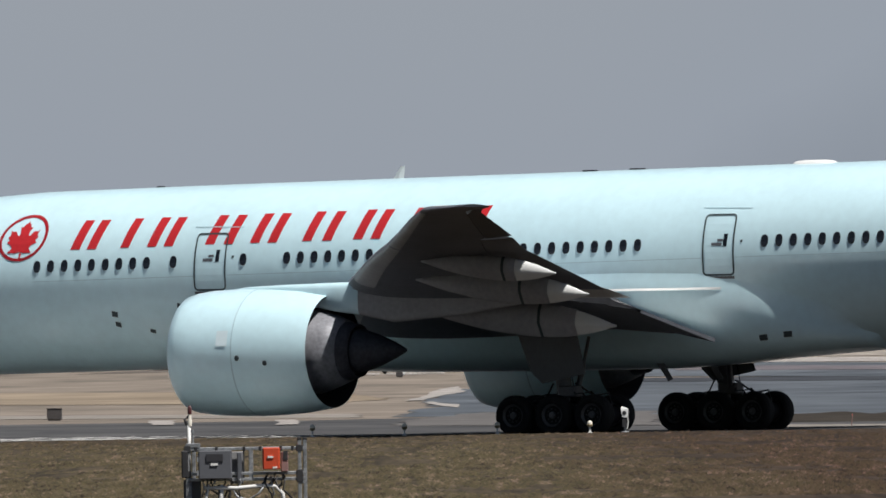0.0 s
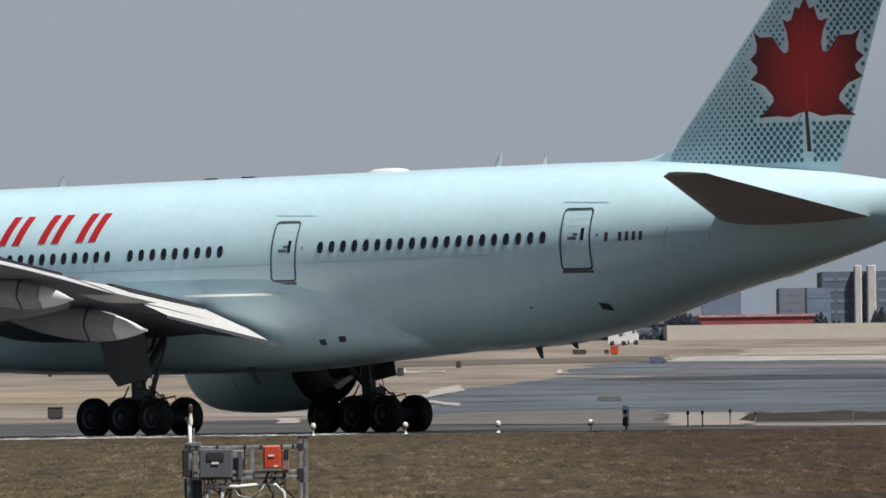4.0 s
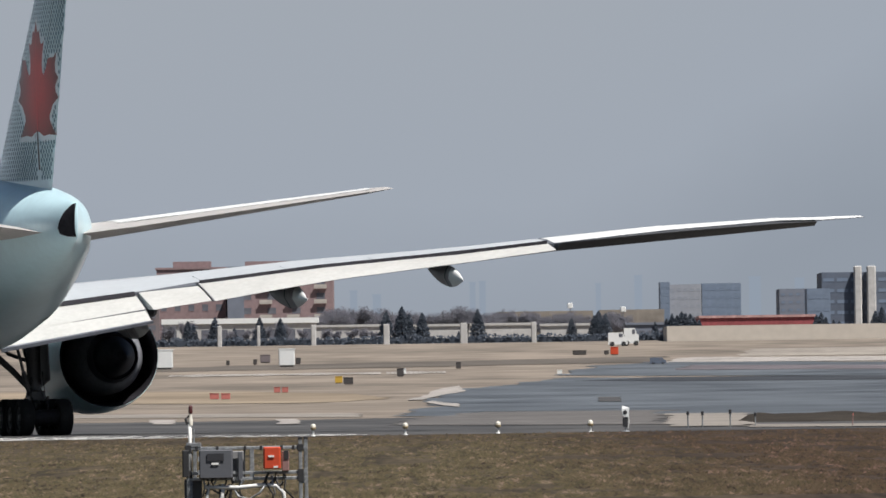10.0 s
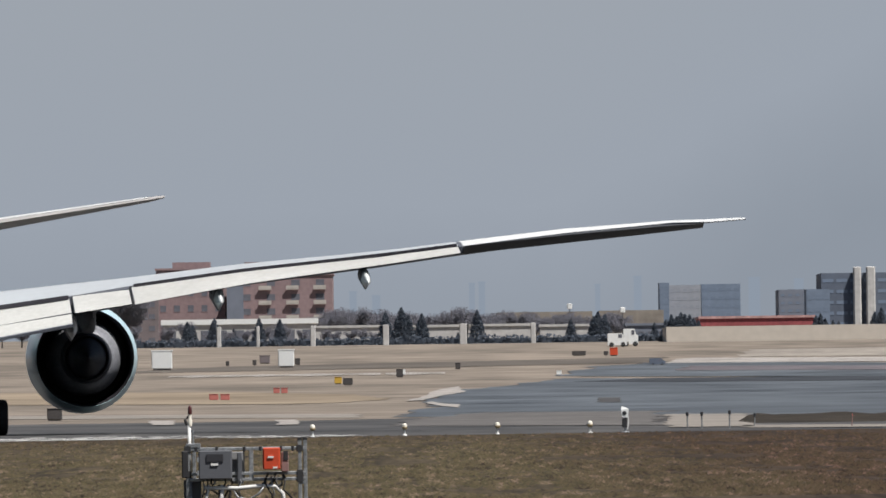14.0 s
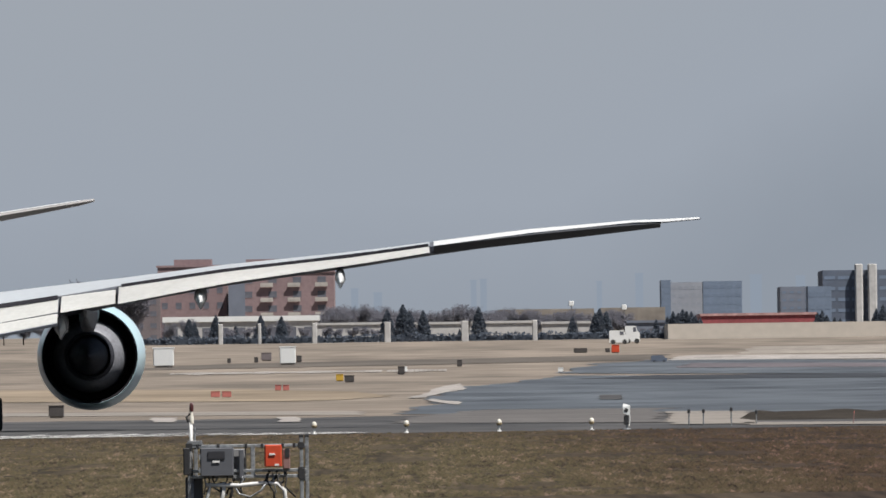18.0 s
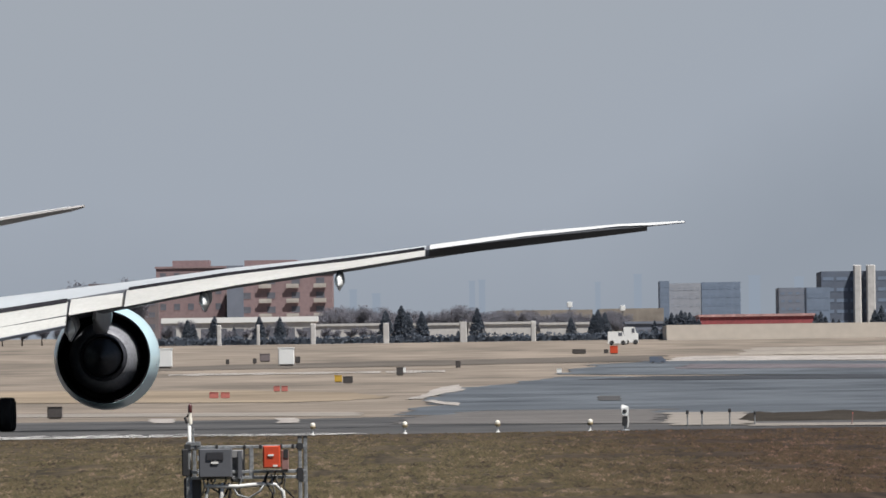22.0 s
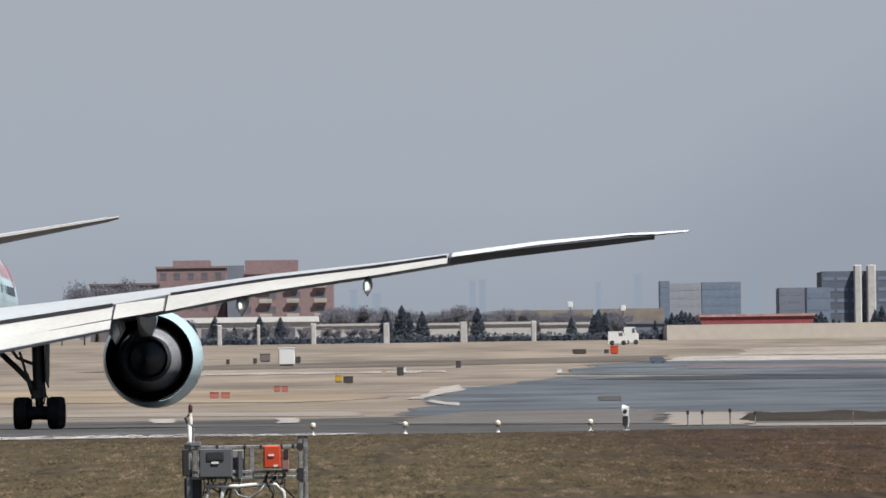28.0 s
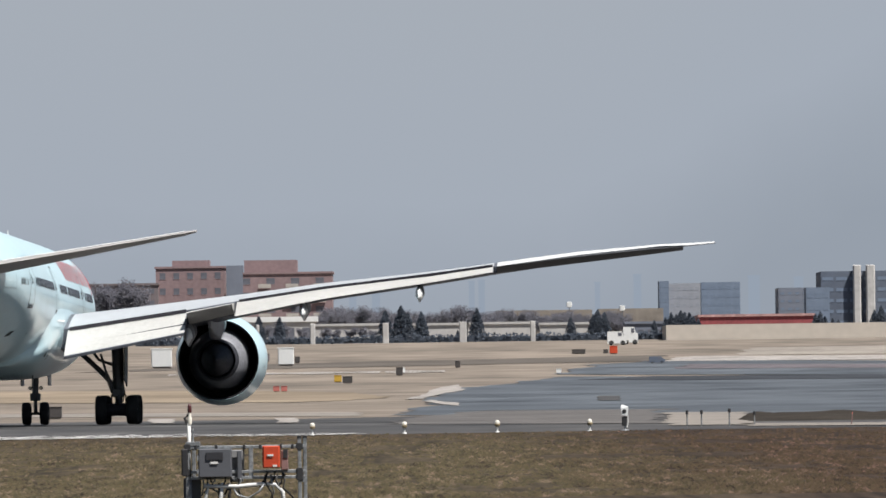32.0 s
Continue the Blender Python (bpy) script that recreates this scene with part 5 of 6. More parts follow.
for k in range(60):
    u, v = k / 60, (k + 0.9) / 60
    if rnd.random() < 0.05:
        continue
    n = len(V)
    for q in (u, v):
        x, y = xa + (xb - xa) * q, ya + (yb - ya) * q
        w = 21 * (0.55 + 0.9 * noise.noise(Vector((x * 0.4, 0.3, 0.1))) + 0.25)
        V += [(x, y - w / 2, ground_z(y - w / 2) + 0.07), (x, y + w / 2, ground_z(y + w / 2) + 0.07)]
    F.append((n, n + 2, n + 3, n + 1))
solid("service_track", (V, F), M["gravel"], "pale broken gravel service track", "track", kind="structure")

# a low scrub mound
V, F = [], []
nx, ny = 60, 8
for i in range(nx + 1):
    for j in range(ny + 1):
        u, v = i / nx, j / ny
        x, y = 12.0 + 26 * u, 488 + 30 * v + 3 * u
        h = 0.40 * math.sin(math.pi * v) * min(1, u * 30) ** 0.5 * (0.75 + 0.5 * noise.noise(Vector((x * 0.5, y * 0.2, 0))))
        V.append((x, y, h))
for i in range(nx):
    for j in range(ny):
        a = i * (ny + 1) + j
        F.append((a, a + ny + 1, a + ny + 2, a + 1))
solid("scrub_mound", (V, F), M["mound"], "low dark mound of dry scrub", "mound", kind="structure")

# turf of the verge: short blades that lean with the wind
V, F = [], []
rnd = random.Random(7)
for k in range(24000):
    d = 158 + 235 * rnd.random() ** 1.25
    x = rnd.uniform(-0.040, 0.040) * d
    if d > verge_y(x) - 1:
        continue
    c = noise.noise(Vector((x * 0.5, d * 0.05, 0))) + 0.6 * noise.noise(Vector((x * 1.7, d * 0.2, 4)))
    if c < -0.28 or rnd.random() < (d - 180) / 330:
        continue
    for q in range(3):
        h = rnd.uniform(0.012, 0.042) * (1.1 + 0.9 * c)
        px, py, w = x + rnd.uniform(-0.15, 0.15), d + rnd.uniform(-0.5, 0.5), rnd.uniform(0.016, 0.060)
        lx, ly = rnd.uniform(-0.08, 0.08), rnd.uniform(0.05, 0.20)
        n = len(V)
        V += [(px - w, py, 0.025), (px + w, py, 0.025), (px + lx, py + ly, 0.03 + h)]
        F.append((n, n + 1, n + 2))
solid("grass", (V, F), M["blade"], "short dry olive grass on the verge", "grass", kind="stuff")

# ---- sky beyond the town ----
V, F = [], []
for k in range(41):
    a = radians(-60 + 3 * k)
    for z in (-20, 900):
        V.append((4880 * math.sin(a), 4880 * math.cos(a), z))
F = [(2 * k, 2 * k + 2, 2 * k + 3, 2 * k + 1) for k in range(40)]
solid("backdrop", (V, F), emissive_sky(), "pale blue-grey hazy sky", "sky", kind="structure")


# ---- buildings ----
def building(name, x0, x1, z0, z1, d, deep, wall, label, storeys=0, bays=0, roof=None, win=None, category="building", size=(0.5, 0.5), skip=0, thick=0.35, over=0.2):
    """A building whose front stands at distance d: walls, roof slab and recessed windows."""
    base = thing(name, pose((x0 + x1) / 2, d, z0), label, category)
    w, h = (x1 - x0) / 2, z1 - z0
    part("wall", box(-w, w, 0.0, deep, -1.5, h), wall, base)
    part("roof", box(-w - over, w + over, -over, deep + over, h, h + thick), roof or wall, base)
    if storeys and bays:
        sw, sh = 2 * w / bays, h / storeys
        fw, fh = sw * size[0], sh * size[1]
        frame_me = mesh_of("window", box(-fw / 2 - 0.1, fw / 2 + 0.1, -0.012, 0.02, -fh / 2 - 0.1, fh / 2 + 0.1), wall)
        pane_me = mesh_of("pane", box(-fw / 2, fw / 2, -0.020, -0.005, -fh / 2, fh / 2), win or M["winglass"])
        for i in range(storeys):
            for j in range(bays):
                if skip and (i * 5 + j * 3) % skip == 0:
                    continue
                wi = part("window", frame_me, None, base, at=Matrix.Translation((-w + sw * (j + 0.5), -0.02, sh * (i + 0.5))))
                part("pane", pane_me, None, wi)
    return base


def balcony_row(base, xs, zs, width):
    for x in xs:
        for z in zs:
            b = part("balcony", box(x - width / 2, x + width / 2, -0.6, -0.1, z - 0.15, z + 0.05), M["cream"], base, "pale balcony")
            part("balcony_rail", box(x - width / 2, x + width / 2, -0.62, -0.56, z + 0.06, z + 0.55), M["cream"], b)


# red-brick flats
b1 = building("apartment_block", -61.8, -49.68, 10.13, 20.6, 2187, 24, M["brown"], "grey-brown brick apartment block, partly hidden by trees", 5, 5, size=(0.45, 0.42))
b2 = building("apartment_block", -50.14, -38.0, 9.95, 23.49, 2190, 24, M["brick"], "haze-paled red brick apartment block with a stepped roof", 5, 5, size=(0.42, 0.42))
part("roof_house", box(-3.2, 3.4, 2, 12, 13.54, 14.93), M["brick"], b2)
b3 = building("apartment_block", -36.24, -19.0, 9.69, 22.18, 2180, 26, M["brick"], "haze-paled red brick apartment block with pale balconies", 5, 4, size=(0.34, 0.44))
part("roof_house", box(-6.8, 2.5, 2, 14, 12.49, 14.96), M["brick"], b3, "raised brick top storey")
part("stair_tower", box(-9.9, -7.0, -0.6, 6, -1.5, 14.07), M["greyclad"], b3, "grey stair tower")
balcony_row(b3, (-3.2, 1.6, 6.4), (2.4, 5.0, 7.6, 10.2), 2.2)

# low pale buildings in a row behind the fence line
building("low_building", -42.54, -19.22, 8.54, 12.17, 1900, 20, M["offwhite"], "long low off-white building with a deep flat roof edge", 1, 9, M["white"], size=(0.55, 0.5), thick=0.8, over=0.3)
building("low_building", -19.15, -7.8, 8.3, 11.16, 1850, 16, M["offwhite"], "small low off-white building")
building("low_building", -5.7, 3.97, 8.21, 11.07, 1850, 16, M["offwhite"], "small low off-white building")
building("low_building", 3.64, 13.73, 8.16, 11.1, 1850, 16, M["offwhite"], "small low off-white building")
building("low_building", 14.74, 19.11, 8.13, 10.9, 1850, 16, M["offwhite"], "small low off-white building")
building("low_building", 20.12, 24.57, 8.05, 10.91, 1850, 16, M["offwhite"], "small low off-white building")
building("low_building", 27.52, 33.4, 8.02, 10.88, 1850, 16, M["greyclad"], "low grey flat-roofed building", 1, 4, size=(0.55, 0.4))
for x0, x1 in [(-8.39, -7.5), (2.61, 3.66), (12.8, 13.53), (-32.18, -31.53), (-26.51, -26.03), (-18.75, -18.02)]:
    p = solid("pillar", box(x0, x1, 0, 1.0, -0.6, 2.9, 0.1), M["offwhite"], "pale masonry pillar in the fence line", "pillar", at=pose(0, 1780, ground_z(1780)), group="pillars of the fence line")
V, F = [], []
rnd = random.Random(12)
for k in range(5200):
    x, y = rnd.uniform(-44, 33), rnd.uniform(0, 1.6)
    top = 1.05 + 0.45 * noise.noise(Vector((x * 0.35, 3, 1))) + 0.2 * noise.noise(Vector((x * 1.3, 8, 1)))
    z = rnd.uniform(-0.3, max(0.3, top))
    n, s = len(V), rnd.uniform(0.14, 0.26)
    p = Vector((x, y, z))
    u, v = (Vector((rnd.uniform(-1, 1), rnd.uniform(-1, 1), rnd.uniform(-1, 1))).normalized() * s for _ in range(2))
    V += [p + u, p + v, p - u, p - v]
    F.append((n, n + 1, n + 2, n + 3))
core = box(-44, 33, 0.3, 1.3, -0.4, 0.72)
F += [tuple(i + len(V) for i in q) for q in core[1]]
V += core[0]
solid("hedge", (V, F), M["needle"], "dark clipped hedge along the field", "hedge", at=pose(0, 1790, ground_z(1790)), kind="structure")

# long pale perimeter building and the red-roofed one behind it
building("long_shed", 31.87, 89.38, 7.52, 10.08, 1760, 30, M["beige"], "long low beige windowless shed", roof=M["beige"], thick=0.1, over=0.0)
building("red_hall", 38.07, 54.87, 8.4, 11.64, 1830, 30, M["redroof"], "low hall with red cladding and roof", 1, 12, M["palered"], M["redroof"], size=(0.3, 0.3))
# office blocks
building("office_block", 70.39, 96.0, 9.93, 22.06, 2300, 30, M["darkclad"], "slate-blue office block with two pale stair towers", 6, 10, win=M["blueclad"], size=(0.8, 0.3), over=0.0)
for a, b in [(76.31, 77.77), (78.71, 80.38)]:
    solid("stair_tower", box(a, b, -1.0, 1.5, -2, 13.59, 0.25), M["offwhite"], "tall pale concrete stair tower beside the office block", "tower", at=pose(0, 2299.2, 9.93), group="stair towers")
building("office_block", 67.2, 71.5, 9.9, 19.0, 2285, 14, M["blueclad"], "low blue-glazed wing of the office block", 4, 3, win=M["bluewin"], size=(0.6, 0.3), over=0.0)
building("office_block", 70.69, 80.15, 11.68, 21.49, 2600, 26, M["greyclad"], "hazy grey office block", 6, 6, win=M["bluewin"], size=(0.5, 0.3), over=0.0)
building("office_block", 55.12, 62.75, 14.19, 26.06, 3000, 30, M["paleclad"], "hazy pale grey slab block of offices", 6, 5, win=M["hazewin"], size=(0.5, 0.3), over=0.0)
building("office_block", 63.1, 72.54, 14.12, 26.3, 3010, 30, M["blueclad"], "hazy blue glass office slab", 6, 5, win=M["bluewin"], size=(0.5, 0.25), over=0.0)
building("office_block", 52.53, 54.84, 14.2, 26.54, 2985, 20, M["blueclad"], "narrow slate-blue tower wing", 7, 2, win=M["bluewin"], size=(0.5, 0.35), over=0.0)
# pale blocks added as a stand-in for the tan land far behind the tree belt
building("far_land_block", 11.57, 31.65, 12.67, 17.51, 2600, 30, M["sand"], "long pale block standing in for tan land behind the trees", category="hall", over=0.0)
building("far_land_block", 33.71, 47.44, 12.91, 17.92, 2650, 30, M["sand"], "long pale block standing in for tan land behind the trees", category="hall", over=0.0)
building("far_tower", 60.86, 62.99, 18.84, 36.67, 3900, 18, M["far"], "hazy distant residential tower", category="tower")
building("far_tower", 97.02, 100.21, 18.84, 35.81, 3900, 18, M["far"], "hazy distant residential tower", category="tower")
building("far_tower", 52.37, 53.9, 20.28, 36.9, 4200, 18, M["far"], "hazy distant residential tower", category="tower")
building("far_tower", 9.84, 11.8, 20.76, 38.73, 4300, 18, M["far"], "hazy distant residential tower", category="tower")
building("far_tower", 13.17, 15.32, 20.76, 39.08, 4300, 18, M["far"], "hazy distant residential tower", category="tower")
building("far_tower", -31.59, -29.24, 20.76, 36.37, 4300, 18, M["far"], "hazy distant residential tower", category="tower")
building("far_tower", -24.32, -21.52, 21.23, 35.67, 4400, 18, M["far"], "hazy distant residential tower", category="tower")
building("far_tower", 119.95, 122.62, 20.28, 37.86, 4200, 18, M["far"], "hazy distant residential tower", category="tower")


# ---- trees ----
def tree(kind, h, seed):
    rnd = random.Random(seed)
    t = new("tree")
    V, F = tube([(0, 0, -0.4), (0.05 * h * rnd.uniform(-1, 1), 0, h * 0.45), (0.06 * h * rnd.uniform(-1, 1), 0, h * 0.95)], [0.035 * h, 0.022 * h, 0.004 * h], 7)
    limbs = [(V, F)]
    lv, lf = [], []

    def leafy(c, size):
        for _ in range(3):
            a = Vector((rnd.uniform(-1, 1), rnd.uniform(-1, 1), rnd.uniform(-1, 1))).normalized() * size
            b = Vector((rnd.uniform(-1, 1), rnd.uniform(-1, 1), rnd.uniform(-1, 1))).normalized() * size
            n = len(lv)
            lv.extend([c + a, c + b, c - a * 0.7, c - b * 0.7])
            lf.append((n, n + 1, n + 2, n + 3))

    if kind == "conifer":
        for k in range(800):
            u = rnd.random() ** 0.7
            z, r = h * (0.06 + 0.92 * (1 - u) ** 0.75), h * 0.26 * u ** 0.8 * rnd.uniform(0.3, 1.15)
            a = rnd.uniform(0, 6.283)
            leafy(Vector((r * math.cos(a), r * math.sin(a), z)), h * 0.038)
        for k in range(14):
            z, a = h * (0.1 + 0.06 * k), 2.4 * k
            limbs.append(tube([(0, 0, z), (0.17 * h * (1 - z / h) * math.cos(a), 0.17 * h * (1 - z / h) * math.sin(a), z - 0.02 * h)], [0.008 * h, 0.003 * h], 5))
    else:
        many, size = (330, 0.020) if kind == "bare" else (850, 0.016)
        for k in range(11):
            a, z = rnd.uniform(0, 6.283), h * rnd.uniform(0.25, 0.6)
            r, up = h * rnd.uniform(0.2, 0.4), h * rnd.uniform(0.2, 0.38)
            p0, p1, p2 = Vector((0, 0, z)), Vector((r * 0.6 * math.cos(a), r * 0.6 * math.sin(a), z + up * 0.55)), Vector((r * math.cos(a), r * math.sin(a), z + up))
            limbs.append(tube([p0, p1, p2], [0.014 * h, 0.008 * h, 0.003 * h], 5))
            for _ in range(many):
                q = p0.lerp(p2, rnd.uniform(0.3, 1.15)) + Vector([max(-1.5, min(1.5, rnd.gauss(0, 1))) for _ in range(3)]) * h * 0.085
                leafy(q, h * size)
    part("trunk", join(*limbs), M["bark"], t)
    part("crown", (lv, lf), M["needle"] if kind == "conifer" else M["twig"], t)
    return t


kinds = {}
for kind in ("conifer", "bare", "tall"):
    for v in range(3 if kind != "tall" else 1):
        base = tree(kind, 6.0, 10 + v)
        tagged(base, "dark evergreen conifer in the tree belt" if kind == "conifer" else "bare deciduous tree in early spring, paled for haze", "tree", "tree belt behind the field")
        kinds[kind, v] = base
TREES = [('bare', -18.33, 1947, 5.72), ('bare', -17.2, 1917, 5.02), ('bare', -16.43, 1936, 6.13), ('bare', -15.7, 1957, 5.68), ('bare', -15.4, 1974, 4.47), ('bare', -14.65, 1997, 5.81), ('bare', -13.62, 1977, 5.06), ('bare', -12.74, 1969, 5.96), ('bare', -12.63, 1997, 5.48), ('bare', -11.32, 1998, 5.1), ('bare', -10.11, 1949, 4.66), ('bare', -9.92, 2004, 4.43), ('bare', -8.98, 1924, 4.34), ('bare', -7.7, 1954, 5.58), ('bare', -7.4, 1961, 4.77), ('bare', -6.59, 1969, 5.22), ('bare', -5.41, 1978, 4.81), ('bare', -4.71, 2009, 4.09), ('bare', -4.37, 1996, 4.6), ('bare', -2.97, 1967, 4.02), ('bare', -2.7, 1993, 4.49), ('bare', -1.76, 1916, 4.82), ('bare', -0.48, 1919, 4.26), ('bare', -0.1, 1925, 4.35), ('bare', 0.97, 1997, 5.26), ('bare', 1.61, 1914, 5.78), ('bare', 2.29, 1998, 4.38), ('bare', 3.25, 2010, 3.86), ('bare', 3.69, 1970, 5.2), ('bare', 4.53, 1951, 5.74), ('bare', 5.2, 1914, 4.63), ('bare', 6.39, 2006, 4.03), ('bare', 7.07, 1956, 4.0), ('bare', 8.12, 1970, 4.7), ('bare', 9.06, 2004, 4.6), ('bare', 9.64, 1982, 4.7), ('bare', 10.49, 2008, 5.22), ('bare', 10.94, 1911, 4.71), ('bare', 11.75, 1912, 4.89), ('bare', 12.59, 1916, 4.49), ('bare', 13.69, 1978, 3.73), ('bare', 14.72, 1984, 4.26), ('bare', 15.02, 1978, 4.92), ('bare', 15.78, 1956, 3.08), ('bare', 16.55, 1946, 3.79), ('bare', 17.59, 1970, 4.3), ('bare', 18.56, 1987, 4.29), ('bare', 19.49, 1984, 4.82), ('bare', 20.11, 1990, 4.24), ('bare', 20.52, 1954, 4.41), ('bare', 21.13, 1942, 3.52), ('bare', 22.58, 1954, 4.19), ('bare', 22.79, 1944, 3.19), ('bare', 24.22, 1955, 3.55), ('bare', 24.58, 1963, 4.36), ('bare', 26.28, 1994, 4.38), ('bare', 26.67, 1991, 4.38), ('bare', 27.23, 1945, 3.52), ('bare', 28.28, 1989, 4.47), ('bare', 28.59, 1952, 4.22), ('bare', -40.46, 1842, 3.4), ('bare', -37.83, 1842, 3.99), ('bare', -34.23, 1834, 2.45), ('bare', -31.29, 1831, 2.48), ('bare', -28.74, 1838, 2.57), ('bare', -26.0, 1832, 3.36), ('bare', -23.46, 1836, 3.66), ('bare', -20.49, 1828, 2.5), ('bare', -17.03, 1842, 2.57), ('bare', -15.56, 1836, 2.26), ('bare', -13.25, 1830, 2.47), ('bare', -11.63, 1835, 2.55), ('bare', -10.05, 1837, 2.1), ('bare', -7.03, 1841, 3.08), ('bare', -3.56, 1833, 2.23), ('conifer', -8.19, 1830, 4.71), ('conifer', -5.86, 1830, 5.42), ('conifer', -4.86, 1830, 4.33), ('conifer', -2.87, 1830, 4.47), ('conifer', 19.09, 1830, 3.33), ('conifer', 5.29, 1830, 4.85), ('conifer', 23.08, 1830, 4.36), ('conifer', 24.08, 1830, 4.01), ('conifer', 22.42, 1830, 3.7), ('conifer', -2.28, 1830, 2.55), ('conifer', 2.46, 1830, 1.65), ('conifer', -26.82, 1830, 4.1), ('conifer', -23.74, 1830, 3.9), ('conifer', -33.4, 1830, 4.2), ('conifer', -37.4, 1830, 3.7), ('conifer', -36.6, 1832, 3.2), ('conifer', -30.6, 1834, 2.6), ('tall', -60.2, 2170, 12.2), ('tall', -57.4, 2174, 11.8), ('tall', -54.6, 2168, 12.6), ('conifer', 33.34, 1800, 3.82), ('conifer', 34.08, 1800, 3.57), ('conifer', 34.73, 1800, 4.13), ('conifer', 35.3, 1800, 3.88), ('conifer', 35.96, 1800, 3.79), ('conifer', 36.53, 1800, 3.29), ('conifer', 37.27, 1800, 2.87), ('conifer', 54.28, 1800, 3.37), ('conifer', 54.94, 1800, 3.69), ('conifer', 55.59, 1800, 3.03), ('conifer', 56.74, 1800, 2.68), ('conifer', 57.56, 1800, 2.51), ('conifer', 62.79, 1800, 3.83), ('conifer', 63.77, 1800, 4.39), ('conifer', 32.52, 1800, 3.1), ('conifer', 30.89, 1800, 2.71), ('bare', -63.44, 1880, 4.55), ('bare', -60.45, 1880, 3.94), ('bare', -57.46, 1880, 3.42), ('bare', -54.04, 1880, 4.44), ('bare', -66.43, 1880, 3.61), ('bare', -69.42, 1880, 3.44), ('bare', -49.77, 1880, 3.31), ('bare', -46.35, 1880, 3.22)]
used = set()
for k, (kind, x, d, h) in enumerate(TREES):
    h = h if kind == "conifer" else h * 0.86
    v = k % 3 if kind != "tall" else 0
    src = kinds[kind, v]
    m = pose(x, d, ground_z(d), 0, 0, 47 * k) @ Matrix.Scale(h / 6.0, 4)
    if (kind, v) not in used:
        used.add((kind, v))
        src.matrix_world = m
    else:
        c = copy_thing(src, pose(x, d, ground_z(d), 0, 0, 47 * k))
        c.scale = (h / 6.0,) * 3

# ---- vehicles and small things far out on the field ----
def van(x, d, w, h, material, label, m=None):
    v = thing("van", pose(x, d, ground_z(d)), label, "van")
    prof = [(-w / 2, 0.12 * h), (w / 2, 0.12 * h), (w / 2, h * 0.62), (w * 0.36, h * 0.68), (w * 0.25, h), (-w / 2 + 0.08, h), (-w / 2, h - 0.1)]
    part("body", loft([[(px, -0.9, pz) for px, pz in prof], [(px, 0.9, pz) for px, pz in prof]]), material, v)
    part("windscreen", loft([[(px, -0.82, pz) for px, pz in ((w * 0.262, h * 0.95), (w * 0.37, h * 0.70), (w * 0.385, h * 0.70), (w * 0.275, h * 0.95))], [(px, 0.82, pz) for px, pz in ((w * 0.262, h * 0.95), (w * 0.37, h * 0.70), (w * 0.385, h * 0.70), (w * 0.275, h * 0.95))]]), M["winglass"], v)
    part("side_window", box(w * 0.05, w * 0.25, -0.92, -0.90, h * 0.66, h * 0.92), M["winglass"], v)
    wr = min(0.34, h * 0.17)
    for px in (-w * 0.3, w * 0.3):
        for py in (-0.8, 0.8):
            wh = part("wheel", lathe([(-0.1, wr * 0.6), (-0.1, wr), (0.1, wr), (0.1, wr * 0.6)], "y", (px, py, wr), 16, True), M["rubber"], v)
            part("hub", lathe([(-0.11, 0.02), (-0.115, wr * 0.5), (0.115, wr * 0.5), (0.11, 0.02)], "y", (px, py, wr), 12), M["rim"], wh)
    return v


def cabinet(name, x, d, w, h, material, label, category="cabinet", deep=1.0, legs=True, z=None):
    c = thing(name, pose(x, d, ground_z(d) if z is None else z), label, category)
    part("body", box(-w / 2, w / 2, 0, deep, 0.12 * h, h, 0.04 * h), material, c)
    part("lid", box(-w / 2 - 0.03 * w, w / 2 + 0.03 * w, -0.03, deep + 0.03, h, h + 0.06 * h), material, c)
    part("plinth", box(-w * 0.42, w * 0.42, 0.08, deep - 0.08, -0.1, 0.13 * h), M["concrete"], c)
    return c


cabinet("shelter", -19.29, 1541.0, 1.96, 2.24, M["white"], "white equipment shelter on the field", "shelter", 2.5)
cabinet("shelter", -34.43, 1529.0, 2.5, 2.43, M["white"], "white equipment shelter on the field", "shelter", 2.5)
cabinet("transformer_box", -22.72, 728.0, 0.86, 0.69, M["fieldbox"], "dark square transformer box in the grass", "cabinet", 1.0)
cabinet("field_box", 1.95, 1502.0, 0.61, 0.75, M["fieldbox"], "small dark equipment box on the field", "cabinet", 1.0)
cabinet("field_box", -4.84, 1427.0, 0.78, 0.91, M["fieldbox"], "small dark equipment box beside the track", "cabinet", 1.0)
cabinet("field_box", -4.45, 1450.0, 0.4, 0.66, M["white"], "small white equipment box beside the track", "cabinet", 1.0)
cabinet("field_box", -10.08, 1330.0, 1.03, 0.73, M["fieldbox"], "small dark equipment box beside the track", "cabinet", 1.0)
cabinet("field_box", -11.27, 1349.0, 0.8, 0.74, M["yellow"], "small yellow equipment box beside the track", "cabinet", 1.0)
cabinet("field_box", 17.93, 1624.0, 1.77, 0.59, M["fieldbox"], "low dark equipment box on the field", "cabinet", 1.0)
cabinet("field_box", -27.1, 1572.0, 0.43, 0.57, M["fieldbox"], "small dark equipment box on the field", "cabinet", 1.0)
cabinet("field_box", -23.7, 1574.0, 0.5, 0.64, M["fieldbox"], "small dark equipment box on the field", "cabinet", 1.0)
cabinet("field_box", -18.25, 1573.0, 0.64, 0.79, M["fieldbox"], "small dark equipment box beside the shelter", "cabinet", 1.0)
cabinet("field_box", -22.63, 1589.0, 1.3, 1.01, M["brown"], "brown equipment box beside the shelter", "cabinet", 1.0)
